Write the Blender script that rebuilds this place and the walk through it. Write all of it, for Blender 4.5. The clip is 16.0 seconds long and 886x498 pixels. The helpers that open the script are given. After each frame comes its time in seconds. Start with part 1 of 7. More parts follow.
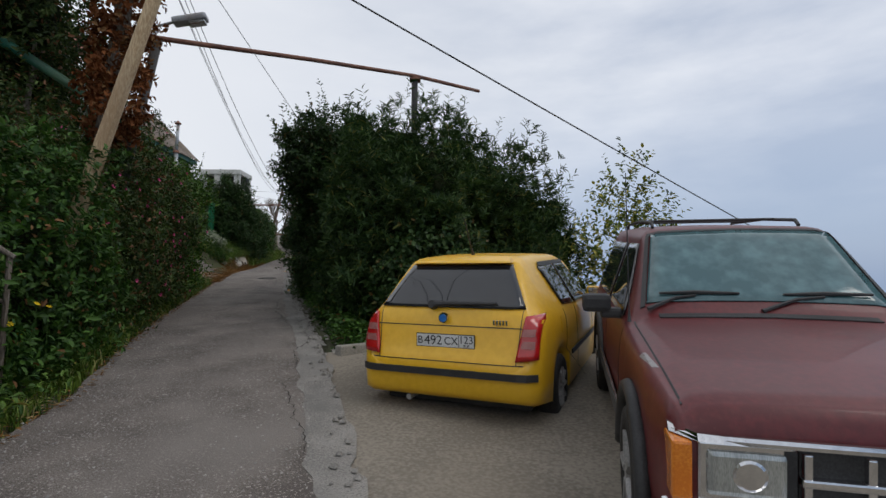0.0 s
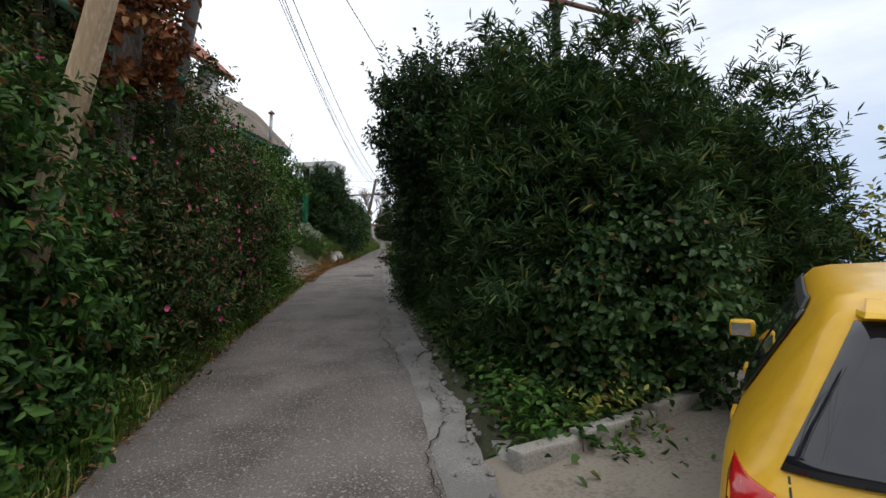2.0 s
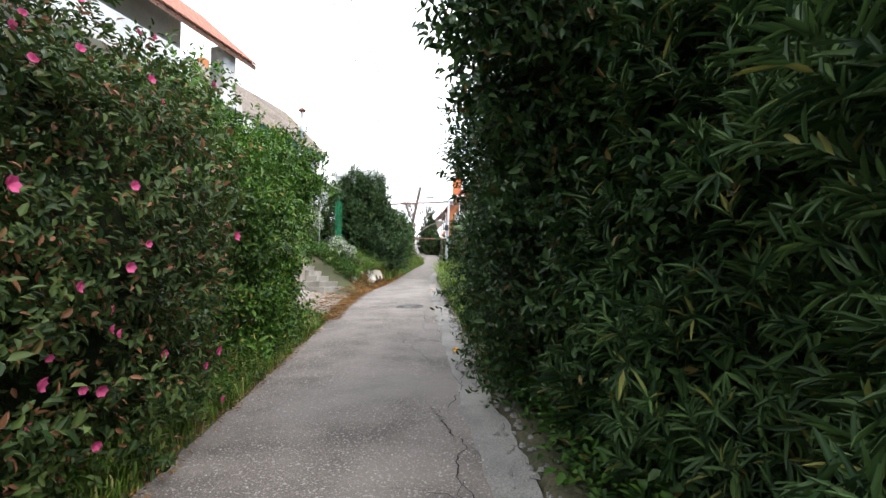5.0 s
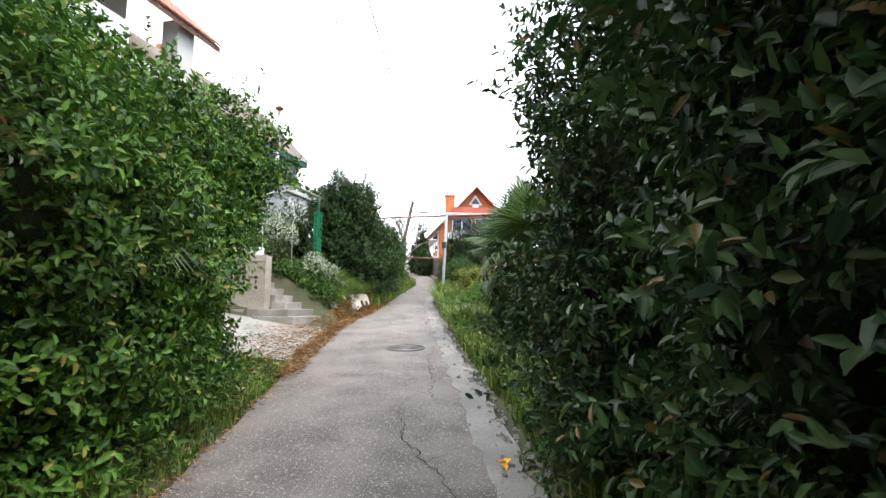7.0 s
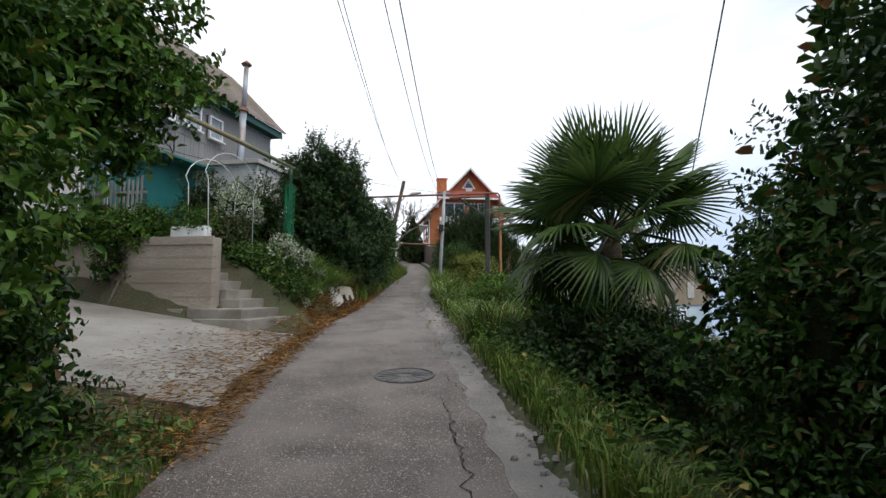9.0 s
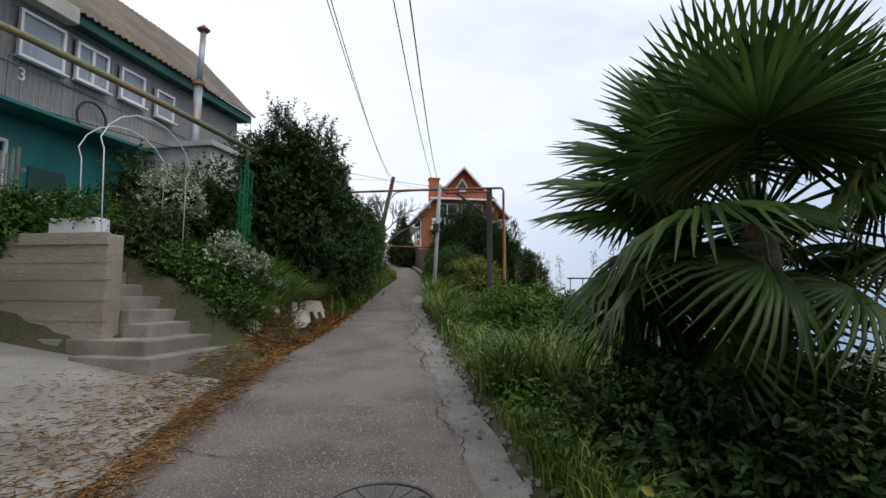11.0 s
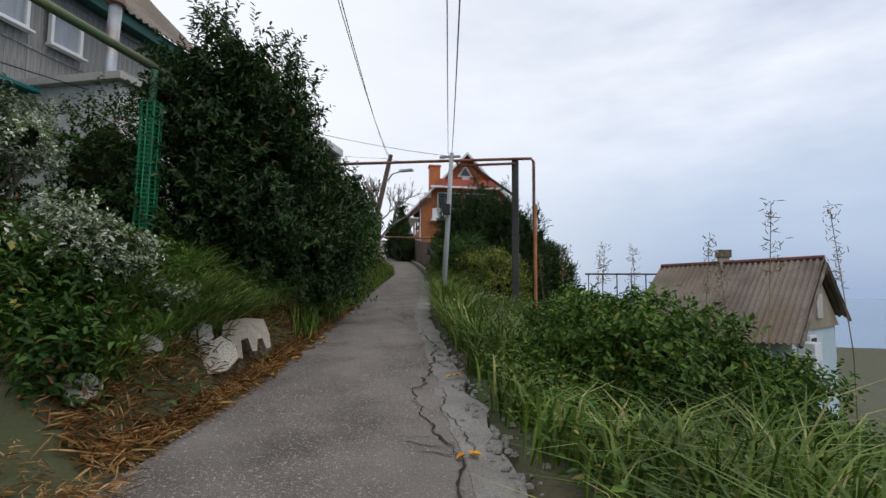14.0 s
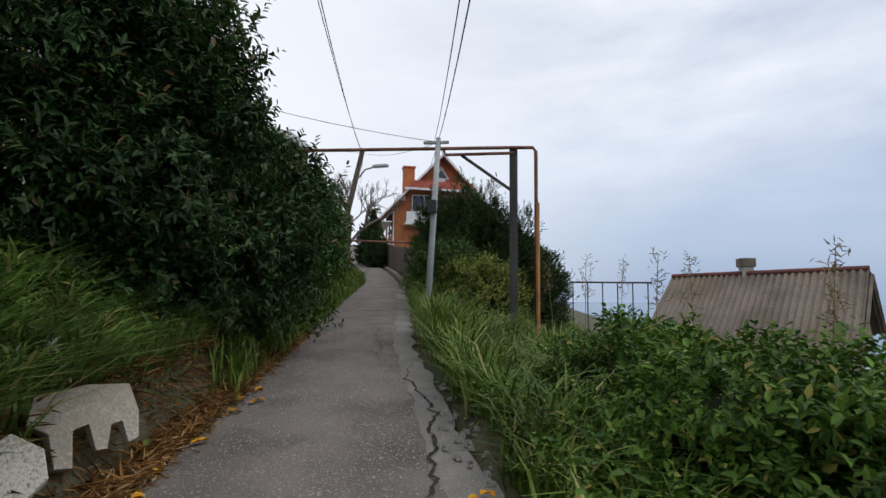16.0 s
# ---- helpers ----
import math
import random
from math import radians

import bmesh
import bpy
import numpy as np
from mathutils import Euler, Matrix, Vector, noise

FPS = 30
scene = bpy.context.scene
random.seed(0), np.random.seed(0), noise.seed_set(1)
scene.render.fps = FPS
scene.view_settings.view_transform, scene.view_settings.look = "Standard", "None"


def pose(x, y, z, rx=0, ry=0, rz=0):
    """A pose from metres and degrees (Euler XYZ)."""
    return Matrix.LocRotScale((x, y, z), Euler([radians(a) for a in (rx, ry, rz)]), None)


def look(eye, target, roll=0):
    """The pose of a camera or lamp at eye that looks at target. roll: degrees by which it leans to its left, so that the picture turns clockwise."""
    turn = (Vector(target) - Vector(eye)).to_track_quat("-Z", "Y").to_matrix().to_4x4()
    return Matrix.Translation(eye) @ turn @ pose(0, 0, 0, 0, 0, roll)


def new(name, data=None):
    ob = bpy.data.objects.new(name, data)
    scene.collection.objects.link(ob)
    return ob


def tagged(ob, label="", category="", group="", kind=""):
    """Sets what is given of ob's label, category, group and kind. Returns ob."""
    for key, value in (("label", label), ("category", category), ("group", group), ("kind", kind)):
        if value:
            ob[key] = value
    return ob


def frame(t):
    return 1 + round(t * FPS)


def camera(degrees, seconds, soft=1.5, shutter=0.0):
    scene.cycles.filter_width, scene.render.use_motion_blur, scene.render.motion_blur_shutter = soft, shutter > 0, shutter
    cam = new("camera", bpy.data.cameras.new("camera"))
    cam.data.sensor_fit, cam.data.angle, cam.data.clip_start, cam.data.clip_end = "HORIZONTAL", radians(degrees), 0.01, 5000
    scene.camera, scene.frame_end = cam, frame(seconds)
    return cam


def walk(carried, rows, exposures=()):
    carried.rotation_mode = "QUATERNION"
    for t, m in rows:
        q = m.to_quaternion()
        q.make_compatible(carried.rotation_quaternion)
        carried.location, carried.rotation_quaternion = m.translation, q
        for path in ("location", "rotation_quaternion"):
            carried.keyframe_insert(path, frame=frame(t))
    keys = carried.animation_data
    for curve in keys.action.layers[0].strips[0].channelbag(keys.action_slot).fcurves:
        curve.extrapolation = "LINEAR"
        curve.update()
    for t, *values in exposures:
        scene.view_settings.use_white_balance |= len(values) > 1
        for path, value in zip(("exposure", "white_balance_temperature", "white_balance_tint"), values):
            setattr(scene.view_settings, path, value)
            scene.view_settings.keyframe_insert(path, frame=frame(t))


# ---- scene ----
cam = camera(82.9, 16.0)
METRES, EYE, TILT, LEAN, TURN = 25.5, 1.5, 3.8, -0.5, 0.0
ROWS = [
    (0.0, 0.0, 0.0, 0.0, -0.0, 0.0, 0.0),
    (0.5, -0.0082, 0.0325, 0.0009, 2.55, 0.35, 0.32),
    (1.0, -0.0205, 0.0642, 0.002, 5.81, -0.32, 0.87),
    (1.5, -0.033, 0.093, 0.0023, 9.53, -0.7, 1.23),
    (2.0, -0.046, 0.124, 0.0043, 10.1, -1.28, 1.21),
    (2.5, -0.0584, 0.1533, 0.0055, 10.5, -1.16, 1.23),
    (3.0, -0.0693, 0.1836, 0.0069, 12.16, -0.53, 1.34),
    (3.5, -0.0801, 0.2113, 0.0083, 14.19, 0.13, 1.43),
    (4.0, -0.0895, 0.241, 0.0084, 15.49, 0.26, 1.57),
    (6.5, -0.1493, 0.4009, 0.0093, 13.53, 1.17, 1.26),
    (7.0, -0.1616, 0.434, 0.0094, 13.56, 2.63, 1.12),
    (7.5, -0.1754, 0.4672, 0.0102, 12.73, 2.87, 0.95),
    (8.0, -0.1868, 0.4979, 0.0089, 12.7, 2.14, 1.09),
    (8.5, -0.1979, 0.529, 0.0089, 12.63, 1.38, 1.13),
    (9.0, -0.207, 0.5584, 0.0091, 12.24, 1.18, 1.14),
    (11.5, -0.2456, 0.7047, 0.0112, 10.99, 1.56, 0.95),
    (12.0, -0.2514, 0.7322, 0.0095, 10.85, 1.11, 1.06),
    (12.5, -0.2578, 0.7606, 0.0084, 13.58, 1.98, 1.15),
    (13.0, -0.2704, 0.7905, 0.0087, 13.2, 1.65, 1.11),
    (13.5, -0.2789, 0.8178, 0.0093, 13.04, 1.48, 1.16),
    (14.0, -0.2895, 0.845, 0.0103, 10.87, 0.86, 0.79),
    (14.5, -0.2969, 0.8707, 0.0106, 9.84, 1.43, 0.51),
    (15.0, -0.3048, 0.8973, 0.0113, 8.36, 0.42, 0.39),
    (15.5, -0.3134, 0.9218, 0.0125, 7.47, 0.7, 0.39),
    (16.0, -0.3203, 0.9449, 0.0129, 7.6, 1.42, 0.41),
]
walk(cam, [(t, pose(0, 0, EYE, TILT, LEAN, TURN) @ pose(METRES * x, METRES * y, METRES * z, 90 + pitch, roll, yaw)) for t, x, y, z, yaw, pitch, roll in ROWS],
     [(0.0, -0.25), (1.0, -0.15), (2.0, 0.2), (2.5, 0.5), (3.0, 0.95), (3.5, 1.38), (4.0, 1.55), (6.5, 2.0), (7.0, 1.85), (8.0, 1.25), (9.0, 0.42), (11.5, 0.1), (12.5, 0.12), (14.0, 0.0), (15.0, -0.08), (16.0, -0.05)])
# ---- world, sun and exposure ----
world = bpy.data.worlds.new("overcast_sky")
scene.world = world
world.use_nodes = True
wn, wl = world.node_tree.nodes, world.node_tree.links
wn.clear()
sky = wn.new("ShaderNodeTexSky")
sky.sky_type, sky.sun_disc = "NISHITA", False
sky.sun_elevation, sky.sun_rotation = radians(55), radians(60)
sky.air_density, sky.dust_density, sky.ozone_density = 1.0, 3.0, 1.0
wco = wn.new("ShaderNodeTexCoord")
wmap = wn.new("ShaderNodeMapping")
wmap.inputs["Scale"].default_value = (1.0, 1.0, 3.2)
wl.new(wco.outputs["Generated"], wmap.inputs["Vector"])
cloud_noise = wn.new("ShaderNodeTexNoise")
cloud_noise.inputs["Scale"].default_value, cloud_noise.inputs["Detail"].default_value = 2.3, 7
cloud_noise.inputs["Roughness"].default_value = 0.52
wl.new(wmap.outputs["Vector"], cloud_noise.inputs["Vector"])
cloud_ramp = wn.new("ShaderNodeValToRGB")
cloud_ramp.color_ramp.elements[0].position, cloud_ramp.color_ramp.elements[1].position = 0.33, 0.68
cloud_ramp.color_ramp.elements[0].color = (0.44, 0.5, 0.61, 1)
cloud_ramp.color_ramp.elements[1].color = (0.83, 0.85, 0.89, 1)
wl.new(cloud_noise.outputs["Fac"], cloud_ramp.inputs["Fac"])
sep = wn.new("ShaderNodeSeparateXYZ")
wl.new(wco.outputs["Generated"], sep.inputs[0])
low = wn.new("ShaderNodeMapRange")
low.inputs["From Min"].default_value, low.inputs["From Max"].default_value = -0.02, 0.42
low.interpolation_type = "SMOOTHSTEP"
wl.new(sep.outputs["Z"], low.inputs["Value"])
band = wn.new("ShaderNodeMix")
band.data_type = "RGBA"
band.inputs["A"].default_value = (0.28, 0.38, 0.56, 1)
wl.new(low.outputs["Result"], band.inputs["Factor"])
wl.new(cloud_ramp.outputs["Color"], band.inputs["B"])
seaward = wn.new("ShaderNodeMapRange")
seaward.inputs["From Min"].default_value, seaward.inputs["From Max"].default_value = -0.45, 0.3
wl.new(sep.outputs["X"], seaward.inputs["Value"])
pale = wn.new("ShaderNodeMix")
pale.data_type = "RGBA"
pale.inputs["A"].default_value = (0.80, 0.82, 0.86, 1)
wl.new(seaward.outputs["Result"], pale.inputs["Factor"])
wl.new(band.outputs["Result"], pale.inputs["B"])
overcast = wn.new("ShaderNodeBackground")
overcast.inputs["Strength"].default_value = 1.12
wl.new(pale.outputs["Result"], overcast.inputs["Color"])
clear = wn.new("ShaderNodeBackground")
clear.inputs["Strength"].default_value = 0.02
wl.new(sky.outputs["Color"], clear.inputs["Color"])
wsum = wn.new("ShaderNodeAddShader")
wl.new(overcast.outputs[0], wsum.inputs[0])
wl.new(clear.outputs[0], wsum.inputs[1])
wout = wn.new("ShaderNodeOutputWorld")
wl.new(wsum.outputs[0], wout.inputs["Surface"])

sun = new("sun", bpy.data.lights.new("sun", "SUN"))
sun.data.energy, sun.data.angle, sun.data.color = 0.7, radians(25), (1.0, 0.96, 0.9)
sun.matrix_basis = look((0, 0, 0), (-0.5, 0.3, -0.82))


# ---- materials ----
def mat(name, a, b, scale=8.0, rough=0.8, metal=0.0, bump=0.2, fine=6.0, spec=0.5, speckle=None, coat=0.0, stretch=(1, 1, 1), island=0.0, stain=None):
    """Two colours mixed by noise at two sizes, with relief; speckle: a third colour in small spots; stain: a fourth in wide patches."""
    m = bpy.data.materials.new(name)
    m.use_nodes = True
    n, l = m.node_tree.nodes, m.node_tree.links
    p = n["Principled BSDF"]
    co, mp = n.new("ShaderNodeTexCoord"), n.new("ShaderNodeMapping")
    mp.inputs["Scale"].default_value = stretch
    l.new(co.outputs["Object"], mp.inputs["Vector"])
    big, small = n.new("ShaderNodeTexNoise"), n.new("ShaderNodeTexNoise")
    for node, s, d in ((big, scale * 0.25, 4), (small, scale * fine, 6)):
        node.inputs["Scale"].default_value, node.inputs["Detail"].default_value = s, d
        l.new(mp.outputs["Vector"], node.inputs["Vector"])
    add = n.new("ShaderNodeMath")
    add.operation = "ADD"
    l.new(big.outputs["Fac"], add.inputs[0])
    l.new(small.outputs["Fac"], add.inputs[1])
    value = add.outputs[0]
    if island:
        geo = n.new("ShaderNodeNewGeometry")
        mul = n.new("ShaderNodeMath")
        mul.operation = "MULTIPLY_ADD"
        mul.inputs[1].default_value = island
        l.new(geo.outputs["Random Per Island"], mul.inputs[0])
        l.new(add.outputs[0], mul.inputs[2])
        sub = n.new("ShaderNodeMath")
        sub.operation = "SUBTRACT"
        sub.inputs[1].default_value = island * 0.5
        l.new(mul.outputs[0], sub.inputs[0])
        value = sub.outputs[0]
    mr = n.new("ShaderNodeMapRange")
    mr.inputs["From Min"].default_value, mr.inputs["From Max"].default_value = 0.86, 1.14
    l.new(value, mr.inputs["Value"])
    mix = n.new("ShaderNodeMix")
    mix.data_type = "RGBA"
    mix.inputs["A"].default_value, mix.inputs["B"].default_value = (*a, 1), (*b, 1)
    l.new(mr.outputs["Result"], mix.inputs["Factor"])
    colour = mix.outputs["Result"]
    for extra, sc, lo, hi in ((speckle, scale * 9, 0.575, 0.64), (stain, scale * 0.12, 0.5, 0.72)):
        if extra:
            sp, rg, mx = n.new("ShaderNodeTexNoise"), n.new("ShaderNodeMapRange"), n.new("ShaderNodeMix")
            sp.inputs["Scale"].default_value, sp.inputs["Detail"].default_value = sc, 5
            rg.inputs["From Min"].default_value, rg.inputs["From Max"].default_value = lo, hi
            mx.data_type = "RGBA"
            mx.inputs["B"].default_value = (*extra, 1)
            l.new(mp.outputs["Vector"], sp.inputs["Vector"])
            l.new(sp.outputs["Fac"], rg.inputs["Value"])
            l.new(rg.outputs["Result"], mx.inputs["Factor"])
            l.new(colour, mx.inputs["A"])
            colour = mx.outputs["Result"]
    l.new(colour, p.inputs["Base Color"])
    p.inputs["Roughness"].default_value, p.inputs["Metallic"].default_value = rough, metal
    p.inputs["Specular IOR Level"].default_value, p.inputs["Coat Weight"].default_value = spec, coat
    if bump:
        bp = n.new("ShaderNodeBump")
        bp.inputs["Strength"].default_value, bp.inputs["Distance"].default_value = bump, 0.02
        l.new(small.outputs["Fac"], bp.inputs["Height"])
        l.new(bp.outputs["Normal"], p.inputs["Normal"])
    return m


def leaf_mat(name, dark, light, odd=None, share=0.0, rough=0.5, through_light=0.2, spec=0.22):
    """Leaves that differ one from the next; odd: the colour of a share of withered or young ones."""
    dark, light = (dark[0], dark[1], dark[2] * 0.8), (light[0] * 1.04, light[1], light[2] * 0.8)
    m = bpy.data.materials.new(name)
    m.use_nodes = True
    n, l = m.node_tree.nodes, m.node_tree.links
    p, out = n["Principled BSDF"], n["Material Output"]
    geo, ramp = n.new("ShaderNodeNewGeometry"), n.new("ShaderNodeValToRGB")
    e = ramp.color_ramp.elements
    e[0].color, e[1].color = (*dark, 1), (*light, 1)
    e[0].position, e[1].position = 0.1, 1.0 - share - 0.02
    if odd:
        k = e.new(1.0 - share)
        k.color = (*odd, 1)
    l.new(geo.outputs["Random Per Island"], ramp.inputs["Fac"])
    co, nz, mx = n.new("ShaderNodeTexCoord"), n.new("ShaderNodeTexNoise"), n.new("ShaderNodeMix")
    nz.inputs["Scale"].default_value, nz.inputs["Detail"].default_value = 1.3, 3
    l.new(co.outputs["Object"], nz.inputs["Vector"])
    mx.data_type, mx.blend_type = "RGBA", "MULTIPLY"
    mr = n.new("ShaderNodeMapRange")
    mr.inputs["From Min"].default_value, mr.inputs["From Max"].default_value = 0.35, 0.65
    mr.inputs["To Min"].default_value, mr.inputs["To Max"].default_value = 0.7, 1.25
    l.new(nz.outputs["Fac"], mr.inputs["Value"])
    vm = n.new("ShaderNodeVectorMath")
    vm.operation = "SCALE"
    l.new(ramp.outputs["Color"], vm.inputs[0])
    l.new(mr.outputs["Result"], vm.inputs["Scale"])
    l.new(vm.outputs[0], p.inputs["Base Color"])
    p.inputs["Roughness"].default_value, p.inputs["Specular IOR Level"].default_value = rough, spec
    tr, ms = n.new("ShaderNodeBsdfTranslucent"), n.new("ShaderNodeMixShader")
    l.new(vm.outputs[0], tr.inputs["Color"])
    ms.inputs[0].default_value = through_light
    l.new(p.outputs[0], ms.inputs[1])
    l.new(tr.outputs[0], ms.inputs[2])
    l.new(ms.outputs[0], out.inputs["Surface"])
    return m


def glass_mat(name, tint, rough=0.03):
    m = bpy.data.materials.new(name)
    m.use_nodes = True
    p = m.node_tree.nodes["Principled BSDF"]
    p.inputs["Base Color"].default_value = (*tint, 1)
    p.inputs["Roughness"].default_value, p.inputs["Transmission Weight"].default_value, p.inputs["IOR"].default_value = rough, 1.0, 1.45
    return m


M_ASPHALT = mat("worn_asphalt", (0.105, 0.088, 0.077), (0.212, 0.184, 0.161), 6, 0.9, bump=0.8, fine=16, speckle=(0.37, 0.335, 0.3), stain=(0.225, 0.2, 0.178))
M_CONCRETE = mat("old_concrete", (0.235, 0.22, 0.195), (0.36, 0.34, 0.3), 5, 0.9, bump=0.3, fine=10, speckle=(0.25, 0.235, 0.205), stain=(0.22, 0.2, 0.17))
M_PAD = mat("dusty_tan_concrete", (0.17, 0.148, 0.118), (0.27, 0.238, 0.192), 4, 0.95, bump=0.25, fine=9, stain=(0.2, 0.17, 0.13))
M_STRIP = mat("rough_edge_concrete", (0.19, 0.18, 0.165), (0.31, 0.29, 0.262), 9, 0.95, bump=0.7, fine=8, speckle=(0.16, 0.15, 0.14), stain=(0.2, 0.19, 0.175))
M_CRACK = mat("crack_dirt", (0.018, 0.016, 0.014), (0.035, 0.03, 0.025), 20, 1.0, bump=0)
M_SOIL = mat("weedy_soil", (0.045, 0.05, 0.022), (0.1, 0.085, 0.05), 3, 1.0, bump=0.6, fine=10, stain=(0.05, 0.075, 0.025))
M_LITTER = leaf_mat("dry_needles", (0.16, 0.075, 0.03), (0.34, 0.19, 0.085), (0.45, 0.3, 0.14), 0.2, rough=0.9, through_light=0.05, spec=0.1)
M_SEA = mat("sea_water", (0.1, 0.18, 0.3), (0.13, 0.22, 0.34), 0.02, 0.25, bump=0.1)
M_OLEANDER = leaf_mat("oleander_leaf", (0.016, 0.042, 0.017), (0.078, 0.145, 0.05), (0.2, 0.2, 0.05), 0.03)
M_LAUREL = leaf_mat("laurel_leaf", (0.013, 0.038, 0.013), (0.062, 0.12, 0.04), (0.14, 0.09, 0.03), 0.02, rough=0.42)
M_VINE = leaf_mat("vine_leaf", (0.022, 0.065, 0.012), (0.11, 0.225, 0.036), (0.26, 0.24, 0.05), 0.03)
M_HEDGE = leaf_mat("hedge_leaf", (0.015, 0.048, 0.011), (0.07, 0.155, 0.03), (0.2, 0.1, 0.04), 0.03)
M_DARKHEDGE = leaf_mat("shrub_leaf", (0.02, 0.045, 0.014), (0.09, 0.135, 0.042), (0.24, 0.11, 0.055), 0.08)
M_DEADLEAF = leaf_mat("withered_ivy_leaf", (0.09, 0.032, 0.016), (0.24, 0.09, 0.04), (0.3, 0.16, 0.07), 0.1, rough=0.8, spec=0.1)
M_GRASS = leaf_mat("grass_blade", (0.05, 0.102, 0.016), (0.165, 0.25, 0.048), (0.36, 0.34, 0.13), 0.09, rough=0.5)
M_BRAMBLE = leaf_mat("bramble_leaf", (0.032, 0.085, 0.016), (0.14, 0.255, 0.045), (0.28, 0.25, 0.06), 0.03)
M_STRAP = leaf_mat("strap_leaf", (0.07, 0.15, 0.03), (0.24, 0.38, 0.12), (0.42, 0.36, 0.14), 0.12, rough=0.45)
M_WEED = leaf_mat("low_weed_leaf", (0.03, 0.08, 0.018), (0.11, 0.2, 0.045), (0.3, 0.25, 0.06), 0.04)
M_PALM = leaf_mat("fan_palm_leaf", (0.028, 0.066, 0.018), (0.098, 0.168, 0.048), (0.26, 0.22, 0.08), 0.05, rough=0.38, through_light=0.25, spec=0.35)
M_YLEAF = leaf_mat("yellowing_leaf", (0.06, 0.11, 0.025), (0.2, 0.25, 0.06), (0.4, 0.36, 0.07), 0.25)
M_SILVER = leaf_mat("silver_leaf", (0.07, 0.13, 0.05), (0.34, 0.4, 0.28), (0.7, 0.7, 0.62), 0.34, rough=0.8, spec=0.1)
M_CONIFER = leaf_mat("conifer_needle", (0.02, 0.045, 0.018), (0.06, 0.105, 0.04), (0.16, 0.14, 0.04), 0.05)
# near-black for the crown cores: the shade among inner twigs, put into the colour
M_SHADECORE = mat("painted_inner_shade", (0.012, 0.018, 0.008), (0.03, 0.035, 0.016), 12, 1.0, bump=0.8, spec=0.05)
M_BARK = mat("grey_bark", (0.1, 0.08, 0.06), (0.2, 0.17, 0.14), 10, 0.95, bump=0.7, stretch=(1, 1, 0.25))
M_SPLITWOOD = mat("bare_split_wood", (0.4, 0.27, 0.15), (0.62, 0.48, 0.3), 12, 0.85, bump=0.5, stretch=(1, 1, 0.12), stain=(0.3, 0.2, 0.12))
M_DARKPOLE = mat("tarred_pole", (0.035, 0.033, 0.032), (0.075, 0.07, 0.065), 10, 0.8, bump=0.4, stretch=(1, 1, 0.2))
M_RUST = mat("rusty_pipe", (0.14, 0.055, 0.035), (0.27, 0.13, 0.085), 10, 0.8, bump=0.3, stain=(0.1, 0.045, 0.035))
M_ORANGEPIPE = mat("orange_painted_pipe", (0.42, 0.15, 0.04), (0.52, 0.22, 0.07), 10, 0.6, bump=0.1, stain=(0.3, 0.12, 0.05))
M_GREENPIPE = mat("green_painted_pipe", (0.01, 0.11, 0.075), (0.025, 0.19, 0.12), 6, 0.5, bump=0.15, stain=(0.12, 0.16, 0.08))
M_OLIVEPIPE = mat("faded_olive_pipe", (0.16, 0.17, 0.07), (0.27, 0.2, 0.11), 3, 0.7, bump=0.2, stain=(0.04, 0.16, 0.08))
M_GALV = mat("galvanised_metal", (0.34, 0.36, 0.38), (0.48, 0.5, 0.52), 8, 0.5, metal=0.6, bump=0.1, stain=(0.3, 0.22, 0.16))
M_GREYPOST = mat("grey_post", (0.36, 0.37, 0.38), (0.5, 0.5, 0.5), 6, 0.7, bump=0.2)
M_CABLE = mat("cable_sheath", (0.03, 0.03, 0.032), (0.06, 0.06, 0.062), 5, 0.6, bump=0)


# ---- builders ----
WORLD = set()


def thing(name, label, category, at=(0, 0, 0), rz=0, group="", kind="", local=False):
    """The Empty at a thing's base. Its parts are in world metres, or, if local, in the Empty's own."""
    e = new(name)
    e.empty_display_size = 0.1
    e.matrix_basis = pose(*at, 0, 0, rz)
    if not local:
        WORLD.add(e)
    return tagged(e, label, category, group, kind)


def link_mesh(name, me, material, parent=None, label=""):
    if material is not None and not me.materials:
        me.materials.append(material)
    ob = new(name, me)
    if parent is not None:
        ob.parent = parent
        if parent in WORLD:
            ob.matrix_parent_inverse = parent.matrix_basis.inverted()
    return tagged(ob, label)


def part(name, bm, material, parent=None, label="", smooth=False):
    me = bpy.data.meshes.new(name)
    bmesh.ops.recalc_face_normals(bm, faces=bm.faces[:])
    bm.to_mesh(me)
    bm.free()
    if smooth:
        me.polygons.foreach_set("use_smooth", [True] * len(me.polygons))
    return link_mesh(name, me, material, parent, label)


def B():
    return bmesh.new()


def box(bm, x0, x1, y0, y1, z0, z1, bevel=0.0, m=None):
    r = bmesh.ops.create_cube(bm, size=1.0)
    mm = Matrix.Translation(((x0 + x1) / 2, (y0 + y1) / 2, (z0 + z1) / 2)) @ Matrix.Diagonal((abs(x1 - x0), abs(y1 - y0), abs(z1 - z0), 1))
    bmesh.ops.transform(bm, matrix=(m @ mm) if m else mm, verts=r["verts"])
    if bevel:
        es = list({e for v in r["verts"] for e in v.link_edges})
        bmesh.ops.bevel(bm, geom=es, offset=bevel, segments=2, affect="EDGES", profile=0.6)
    return bm


